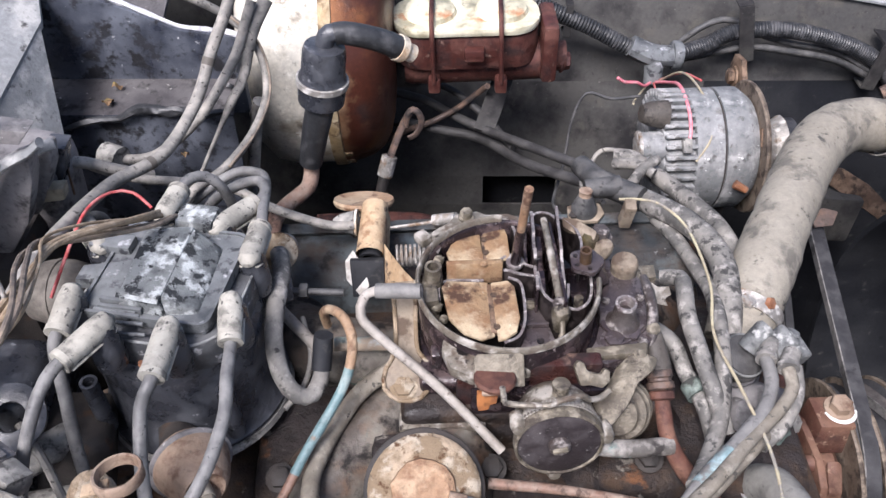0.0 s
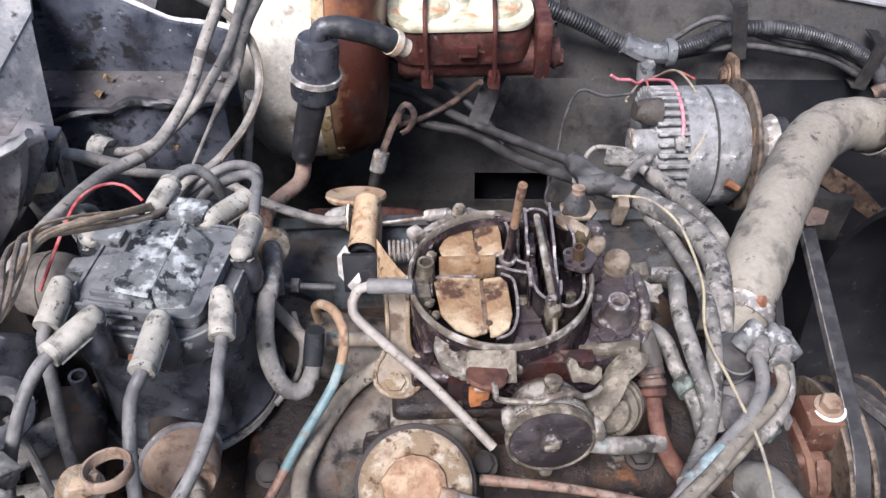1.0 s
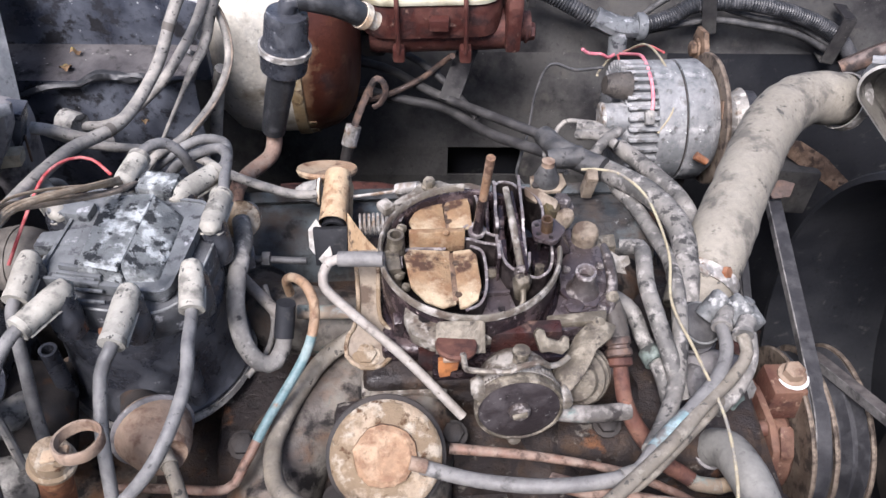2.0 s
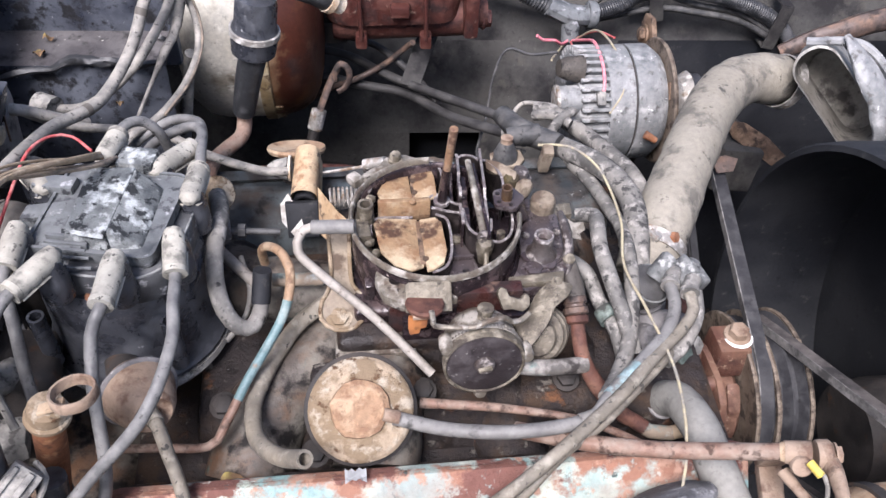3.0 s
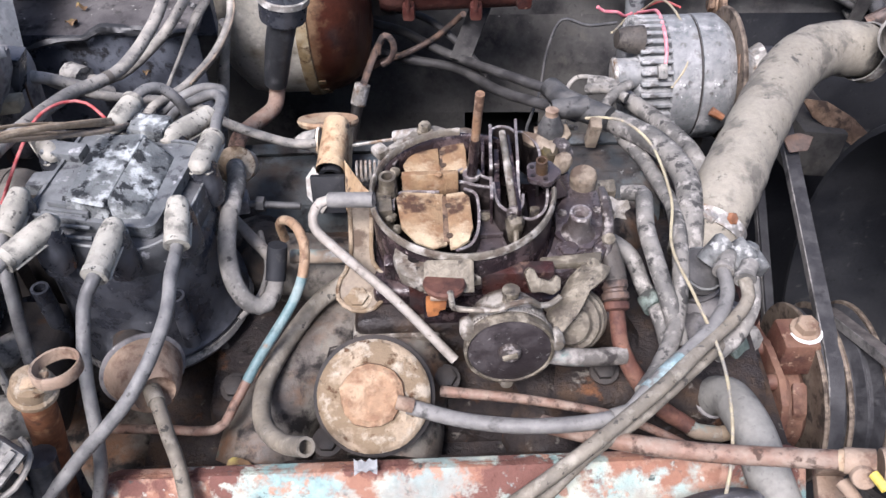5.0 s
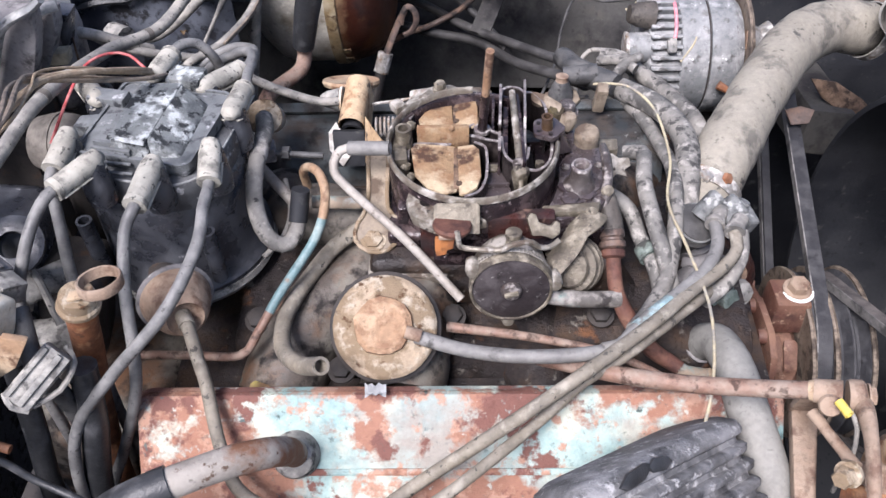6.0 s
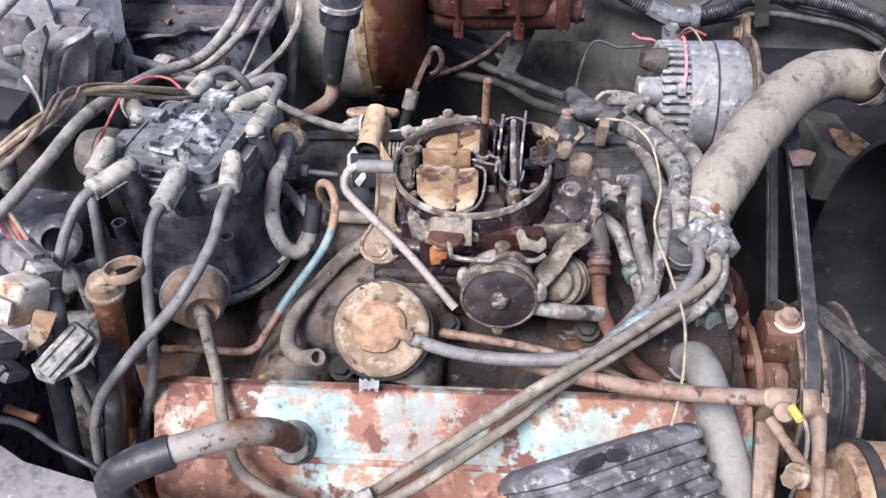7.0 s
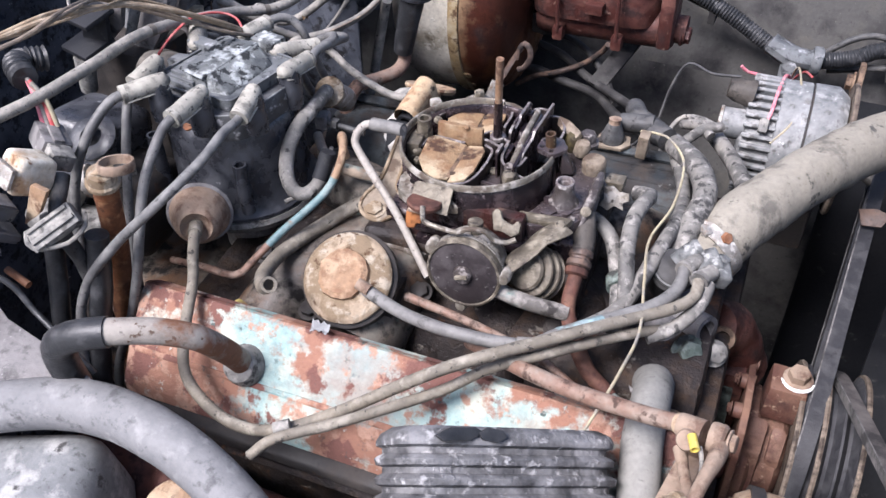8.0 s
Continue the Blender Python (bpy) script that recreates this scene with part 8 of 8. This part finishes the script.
for a, b in zip(loops, loops[1:]):
    for k in range(len(a)):
        bm.faces.new((a[k], a[(k + 1) % len(a)], b[(k + 1) % len(a)], b[k]))
# tan inside, coloured darker than the shell for shade in the mouth
part("liner", bm, mat("tan_grey_shaded_inside", (0.13, 0.12, 0.10), [((0.20, 0.19, 0.165), 25, 0.53, 0.1), ((0.05, 0.045, 0.04), 40, 0.57, 0.06)], 0.7), can, "tan-grey inside, darkened for its shade")
part("folded_lip", tube([A @ Vector((-0.050, 0.040, 0.0)), A @ Vector((-0.02, 0.038, 0.010)), A @ Vector((0.02, 0.032, 0.012)), A @ Vector((0.050, 0.018, 0.008)), A @ Vector((0.068, 0.0, -0.002))], [0.004, 0.013, 0.016, 0.014, 0.008], segs=14, flat=0.5, rough=0.2), ALU, can, "crumpled bright metal lip")
part("strap", tube([A @ Vector((-0.066, 0.005, -0.006)), A @ Vector((-0.03, 0.047, -0.008)), A @ Vector((0.03, 0.047, -0.012)), A @ Vector((0.066, 0.02, -0.016))], 0.005, segs=8), ALU, can)
rail = tube([(0.525, 0.90, 0.846), (0.560, 0.90, 0.866), (0.598, 0.90, 0.880), (0.660, 0.905, 0.896), (0.80, 0.91, 0.91)], [0.009, 0.013, 0.013, 0.012], segs=10, flat=1.2)
solid("support_rail", rail, PULLEY, "brown rusty radiator support rail", "panel", kind="structure")
solid("relay_box", block((0.060, 0.16, 0.065), pose(0.487, 0.917, 0.685, -8, 8, 4), 0.004), PANEL, "dark grey square box beneath the radiator hose", "box")
solid("rust_bracket", plate([(0.468, 0.760), (0.500, 0.756), (0.535, 0.735), (0.572, 0.700), (0.560, 0.684), (0.520, 0.712), (0.485, 0.735)], 0.004, Matrix(((1, 0, 0, 0), (0, 0.5, -0.86, 0.50), (0, 0.86, 0.5, 0.100), (0, 0, 0, 1))), 0.001), BROWN_STEEL, "brown rusty sheet bracket under the hose", "bracket")
solid("rust_tab", plate([(0, 0), (0.016, 0.004), (0.030, 0.0), (0.024, -0.014), (0.006, -0.016)], 0.003, axes((0.36, 0.662, 0.872), (0, -0.6, 0.8), (1, 0, 0)), 0.001), PULLEY, "small brown rusty tab below the hose", "bracket")

# ---- left: blower, plugs and near corner ----
blw = thing("blower_motor", (-0.33, 0.49, 0.95), "grey dusty plastic blower housing with flanged plates", "blower")


def upright(outline, y, th, bevel=0.0015):
    """a plate standing in the plane y, its (x, z) outline thickened towards the near side"""
    return plate(outline, th, Matrix(((1, 0, 0, 0), (0, 0, -1, y), (0, 1, 0, 0), (0, 0, 0, 1))), bevel)


part("back_shell", upright([(-0.42, 1.10), (-0.350, 1.094), (-0.345, 1.05), (-0.360, 1.00), (-0.42, 0.98)], 0.515, 0.010, 0.004), CASING, blw)
part("case", block((0.075, 0.050, 0.090), pose(-0.335, 0.552, 1.005, 0, 6, -6), 0.016, 3), SHADED_CASING, blw)
part("front_plate", upright([(-0.3240, 1.100), (-0.3150, 1.110), (-0.2970, 1.119), (-0.2970, 1.108), (-0.3130, 1.082), (-0.3320, 1.035), (-0.3560, 1.013), (-0.3800, 1.009), (-0.3680, 1.037), (-0.3470, 1.055), (-0.3310, 1.081)], 0.458, 0.008, 0.0025), CASING, blw, "dusty mauve-grey mounting plate")
part("shell_step", upright([(-0.3600, 0.983), (-0.3230, 1.058), (-0.3080, 1.080), (-0.2950, 1.088), (-0.2820, 1.092), (-0.2860, 1.070), (-0.3030, 1.029), (-0.3270, 0.997)], 0.496, 0.018, 0.003), SHADED_CASING, blw, "grey shell step, shade put into its tone")
part("flange", tube([(-0.3430, 0.468, 1.013), (-0.3310, 0.468, 1.035), (-0.3160, 0.468, 1.065), (-0.3030, 0.468, 1.086), (-0.2900, 0.469, 1.095), (-0.2760, 0.472, 1.101), (-0.2670, 0.474, 1.108)], [0.0070, 0.0075, 0.0070, 0.0055], segs=12, flat=0.55), SIDE_PAINT, blw, "raised grey flange")
part("shell_step", upright([(-0.3240, 1.011), (-0.3020, 1.069), (-0.2900, 1.076), (-0.2830, 1.074), (-0.2870, 1.055), (-0.3010, 1.028), (-0.3120, 1.010)], 0.526, 0.018, 0.003), SHADED_CASING, blw)
part("inner_flange", tube([(-0.3170, 0.500, 1.020), (-0.3040, 0.500, 1.056), (-0.2940, 0.500, 1.075), (-0.2850, 0.501, 1.082), (-0.2750, 0.505, 1.083)], [0.0040, 0.0050, 0.0045], segs=10, flat=0.6), SIDE_PAINT, blw)
part("top_fold", hull([(-0.3000, 0.470, 1.123), (-0.2700, 0.470, 1.119), (-0.2780, 0.468, 1.110), (-0.2970, 0.468, 1.111), (-0.2980, 0.488, 1.120), (-0.2720, 0.488, 1.116)], 0.001), CASING, blw)
for p in ((-0.3175, 0.453, 1.092), (-0.3120, 0.453, 1.098)):
    part("screw", bolt(p, (0.1, -0.97, 0.15), 0.0026, 0.004), STEEL, blw)
part("knob", turned([(0.0, 0.006), (0.0036, 0.0055), (0.0046, 0.003), (0.0046, -0.008)], axes((-0.3310, 0.448, 1.0975), (-0.8, -0.5, 0.1)), segs=16), CASING, blw)
part("terminal", upright([(-0.3000, 1.060), (-0.2840, 1.058), (-0.2900, 1.040), (-0.2980, 1.019), (-0.3130, 1.023), (-0.3060, 1.042)], 0.548, 0.018, 0.0015), BLACK_PLASTIC, blw, "black plastic connector")
part("tab", upright([(-0.3190, 1.032), (-0.2860, 1.036), (-0.2880, 1.024), (-0.3200, 1.019)], 0.522, 0.012, 0.002), mat("cream_plastic", (0.34, 0.30, 0.22), [((0.20, 0.17, 0.12), 50, 0.55, 0.08)], 0.55), blw, "cream plastic tab")
part("clip_leaf", tube([(-0.2930, 0.545, 1.046), (-0.2970, 0.545, 1.030), (-0.3000, 0.545, 1.002)], 0.0042, segs=8, flat=0.4), BROWN_STEEL, blw)
part("foot", block((0.045, 0.034, 0.006), pose(-0.350, 0.432, 1.056, 12, 0, -14), 0.002), SHROUD_AND_SHADE, blw)
part("foot_web", upright([(-0.362, 1.052), (-0.330, 1.054), (-0.336, 1.020), (-0.370, 1.014)], 0.440, 0.006), SHROUD_AND_SHADE, blw)
# shelf coloured black to stand for the dark void under the blower
part("lower_shelf", block((0.042, 0.036, 0.006), pose(-0.358, 0.430, 1.024, 12, 0, -14), 0.002), SHROUD_AND_SHADE, blw)
part("outlet", turned([(0.0085, -0.03), (0.010, 0.012), (0.009, 0.014), (0.0, 0.014)], axes((-0.366, 0.425, 1.000), (0.3, -0.1, 1)), segs=18), GREY_PLASTIC, blw)
part("pale_pipe", tube([(-0.40, 0.475, 1.070), (-0.380, 0.478, 1.090), (-0.358, 0.482, 1.110), (-0.340, 0.486, 1.124), (-0.32, 0.49, 1.14)], 0.0052, segs=12), PALE_PANEL, blw, "pale painted stay")
part("top_arm", upright([(-0.3080, 1.142), (-0.2920, 1.142), (-0.2920, 1.121), (-0.3060, 1.114)], 0.468, 0.006), PALE_PANEL, blw, "pale dusty arm")
part("mount", block((0.10, 0.12, 0.14), pose(-0.37, 0.52, 0.93), 0.012), GRIME, blw)
htr = thing("heater_box", (-0.30, 0.35, 0.88), "rounded black plastic heater box with grey fittings", "box")
part("case", block((0.075, 0.075, 0.12), pose(-0.312, 0.362, 0.938, -12, 6, 4), 0.018, 3), BLACK_PLASTIC, htr)
part("side_lobe", block((0.05, 0.06, 0.09), pose(-0.262, 0.352, 0.915, -8, 14, 10), 0.014, 3), GRIME, htr)
part("pipe_elbow", tube([(-0.255, 0.345, 0.955), (-0.268, 0.325, 0.962), (-0.290, 0.312, 0.955), (-0.305, 0.305, 0.93)], 0.011, segs=14), GREY_PLASTIC, htr)
part("vent_ring", turned([(0.010, -0.004), (0.021, -0.004), (0.022, 0.002), (0.016, 0.005), (0.010, 0.004)], axes((-0.272, 0.330, 1.000), (0.1, -0.5, 0.85)), segs=24, sweep_by=6.283), BLACK_PLASTIC, htr)
part("pipe_ring", turned([(0.012, -0.005), (0.015, -0.003), (0.015, 0.003), (0.012, 0.005)], axes((-0.280, 0.317, 0.960), (0.8, 0.5, 0.2)), segs=18), STEEL, htr)
part("foot", block((0.09, 0.03, 0.02), pose(-0.29, 0.30, 0.925, -10, 5, 15), 0.006), GREY_PLASTIC, htr)
part("lever", tube([(-0.275, 0.335, 0.985), (-0.258, 0.318, 0.975), (-0.245, 0.300, 0.95)], 0.003, segs=8), GREY_WIRE, htr)
line("ribbed_sleeve", [(-0.314, 0.344, 1.062), (-0.322, 0.328, 1.066), (-0.312, 0.314, 1.070), (-0.294, 0.304, 1.068)], 0.0115, BLACK_RUBBER, "ribbed black loom sleeve", "conduit", ribs=0.0022, pitch=0.0045, segs=14)
for k, m_ in enumerate((PINK_WIRE, GREY_WIRE, RED_WIRE, YELLOW_WIRE)):
    line("plug_lead", [(-0.297 + 0.004 * k, 0.307 - 0.002 * k, 1.068), (-0.284 + 0.004 * k, 0.299, 1.056), (-0.272 + 0.003 * k, 0.288 + 0.002 * k, 1.036)], 0.0020, m_, "short coloured wire to the plug", "wire")
plg = thing("wire_plug", (-0.24, 0.252, 1.0), "grey dirty wiring plug", "connector")
PM = axes((-0.264, 0.283, 1.028), (0.80, -0.52, -0.12), (0.25, 0.45, 0.8))
part("shell", block((0.019, 0.024, 0.032), PM, 0.003), CASING, plg)
part("nose", block((0.015, 0.019, 0.018), PM @ Matrix.Translation((0.001, 0, 0.024)), 0.002), GREY_PLASTIC, plg)
part("latch", block((0.003, 0.009, 0.022), PM @ Matrix.Translation((0.010, 0, 0.004)), 0.001), CASING, plg)
line("plug_tail", [(-0.232, 0.258, 1.020), (-0.216, 0.228, 1.0), (-0.215, 0.235, 0.95), (-0.22, 0.24, 0.88)], 0.0065, RUBBER, "dark cable behind the plugs", "cable")
wcap = thing("white_relay", (-0.242, 0.226, 1.0), "yellowed white relay cap with rust stains", "relay")
RL = pose(-0.2425, 0.2385, 1.034, -34, 8, -16)
part("cap", block((0.029, 0.036, 0.030), RL, 0.005, 3, 0.86), WHITE_PLASTIC, wcap)
part("base", block((0.031, 0.004, 0.018), RL @ Matrix.Translation((-0.002, -0.0205, -0.002)), 0.003), STEEL, wcap, "dull metal relay foot")
part("socket", block((0.023, 0.022, 0.012), pose(-0.245, 0.205, 1.024, -44, 10, -22), 0.002), BLACK_PLASTIC, wcap, "black relay socket")
part("socket_label", block((0.018, 0.017, 0.001), pose(-0.245, 0.205, 1.024, -44, 10, -22) @ Matrix.Translation((0, 0, 0.0066)), 0.0003), CASING, wcap, "grey worn label face")
part("socket_tray", block((0.030, 0.020, 0.008), pose(-0.248, 0.202, 1.004, -44, 10, -22), 0.002), BLACK_PLASTIC, wcap)
part("rusty_foot", hull([(-0.2230, 0.2230, 1.0380), (-0.2060, 0.2220, 1.0370), (-0.2210, 0.2190, 1.0130), (-0.2440, 0.2190, 0.9950), (-0.2240, 0.2290, 1.0360), (-0.2080, 0.2280, 1.0350), (-0.2230, 0.2260, 1.0120), (-0.2450, 0.2250, 0.9950)], 0.0012), RUST_TAN, wcap, "orange rust-stained mounting foot")
for k, m_ in enumerate((GREY_WIRE, PINK_WIRE, BLACK_RUBBER)):
    line("relay_lead", [(-0.256 + 0.009 * k, 0.196, 1.014), (-0.268 + 0.007 * k, 0.182, 1.004), (-0.290 + 0.006 * k, 0.165, 0.985), (-0.31, 0.15, 0.97)], 0.0024, m_, "wire leaving the relay socket", "wire")
for k, m_ in enumerate((GREY_WIRE, PINK_WIRE)):
    line("tray_lead", [(-0.262 + 0.012 * k, 0.196, 0.998), (-0.272 + 0.010 * k, 0.190, 0.975), (-0.288 + 0.008 * k, 0.184, 0.945), (-0.300, 0.178, 0.91), (-0.32, 0.17, 0.88)], 0.0016, m_, "thin wire below the relay socket", "wire")
line("near_conduit", [(-0.268, 0.196, 0.978), (-0.284, 0.194, 0.958), (-0.298, 0.190, 0.930), (-0.315, 0.185, 0.89)], 0.010, BLACK_RUBBER, "ribbed black conduit in the near corner", "conduit", ribs=0.0018, pitch=0.005, segs=14)
clp = thing("grey_clip", (-0.205, 0.212, 0.97), "grey cracked plastic clip with cobwebs", "connector")
CM = axes((-0.212, 0.221, 1.002), (0.25, -0.62, 0.74), (-0.62, 0.55, -0.1))
part("body", block((0.019, 0.040, 0.011), CM, 0.002), GREY_PLASTIC, clp)
part("ridge", block((0.004, 0.038, 0.003), CM @ Matrix.Translation((-0.003, 0, 0.0065)), 0.001), GREY_PLASTIC, clp)
part("ridge", block((0.003, 0.036, 0.003), CM @ Matrix.Translation((0.006, 0, 0.0063)), 0.001), GREY_PLASTIC, clp)
part("hinge", tube([CM @ Vector((-0.009, 0.019, 0.002)), CM @ Vector((0.0, 0.022, 0.005)), CM @ Vector((0.009, 0.019, 0.002))], 0.0022, segs=8), GREY_PLASTIC, clp)
part("loop_wire", tube([CM @ Vector((-0.009, 0.016, 0)), CM @ Vector((-0.015, 0.0, -0.004)), CM @ Vector((-0.011, -0.018, -0.006)), CM @ Vector((0.0, -0.022, -0.01))], 0.002, segs=8), GREY_WIRE, clp)
line("red_bolt", [(-0.268, 0.204, 0.952), (-0.244, 0.201, 0.946)], 0.0032, RUST, "small rusty red stud", "stud", smooth=False)
line("left_cable", [(-0.200, 0.245, 0.98), (-0.205, 0.235, 0.93), (-0.215, 0.22, 0.87), (-0.22, 0.20, 0.80)], 0.0095, BLACK_RUBBER, "thick black cable going down", "cable")
line("left_cable", [(-0.24, 0.24, 0.99), (-0.242, 0.225, 0.93), (-0.245, 0.21, 0.87), (-0.245, 0.2, 0.78)], 0.008, BLACK_RUBBER, "black cable going down beside the filler", "cable")

bm = plate([(-0.42, 0.235), (-0.295, 0.196), (-0.250, 0.176), (-0.185, 0.166), (-0.148, 0.158), (-0.185, 0.130), (-0.30, 0.10), (-0.42, 0.08)], 0.004, pose(0, 0, 0.897, 4, 4, 0), 0.001)
solid("corner_panel", bm, CASING, "grey sheet-metal inner corner panel", "panel", kind="structure")
solid("panel_bolt", bolt((-0.246, 0.162, 0.9235), (0, 0, 1), 0.006, 0.004), RUST_TAN, "small tan bolt in the corner panel", "bolt")
line("big_black_hose", [(-0.30, 0.07, 0.905), (-0.207, 0.109, 0.915), (-0.165, 0.131, 0.916), (-0.118, 0.141, 0.918), (-0.066, 0.139, 0.915), (-0.020, 0.130, 0.906), (0.025, 0.115, 0.890), (0.08, 0.09, 0.86)], [0.0185, 0.0195, 0.0195, 0.0190, 0.0185, 0.018], BIG_GREY, "big worn black rubber hose in the near corner", segs=24)
bm = bmesh.new()
box(bm, (0.14, 0.11, 0.10), pose(-0.172, 0.074, 0.838, 8, -4, 22), 0.034, 5)
solid("washer_bottle", bm, SIDE_PAINT, "grey stained plastic bottle under the black hose", "bottle")
line("exhaust_manifold", [(-0.20, 0.165, 0.80), (-0.10, 0.160, 0.80), (0.02, 0.160, 0.80), (0.15, 0.165, 0.79), (0.25, 0.17, 0.78)], 0.028, RED_RUST, "red-brown rusty exhaust manifold", "manifold", segs=18, rough=0.15)
solid("tan_flange", turned([(0.0, 0.006), (0.018, 0.006), (0.026, 0.002), (0.027, -0.02)], axes((-0.06, 0.118, 0.855), (0, -0.3, 1)), segs=28), RUST_TAN, "tan rusty round flange", "flange")

# ---- small debris and fittings ----
leaf((-0.105, 0.283, 0.899), 0.018, 15, "curled brown leaf scrap on the cylinder head")
leaf((-0.088, 0.280, 0.899), 0.010, 80, "tiny brown leaf scrap on the cylinder head")
leaf((-0.342, 0.625, 1.020), 0.009, 60, "orange leaf scrap on the side panel")
leaf((-0.222, 0.600, 0.995), 0.009, 100, "orange leaf scrap caught behind the looms")
eye = turned([(0.006, -0.003), (0.0105, -0.003), (0.0105, 0.003), (0.006, 0.003), (0.006, -0.003)], axes((0.274, 0.440, 0.868), (-0.2, -0.6, 0.75)), segs=22)
solid("lifting_eye", eye, BROWN_STEEL, "rusty lifting eye above the water pump", "bracket")
for p, w, r_ in (((-0.200, 0.695, 1.002), (0.4, 0.6, 0.7), 0.0062),):
    solid("cable_tie", turned([(r_ - 0.001, -0.002), (r_, -0.002), (r_, 0.002), (r_ - 0.001, 0.002)], axes(p, w), segs=16, sweep_by=6.283), BLACK_RUBBER, "thin black tie round a cable", "tie")
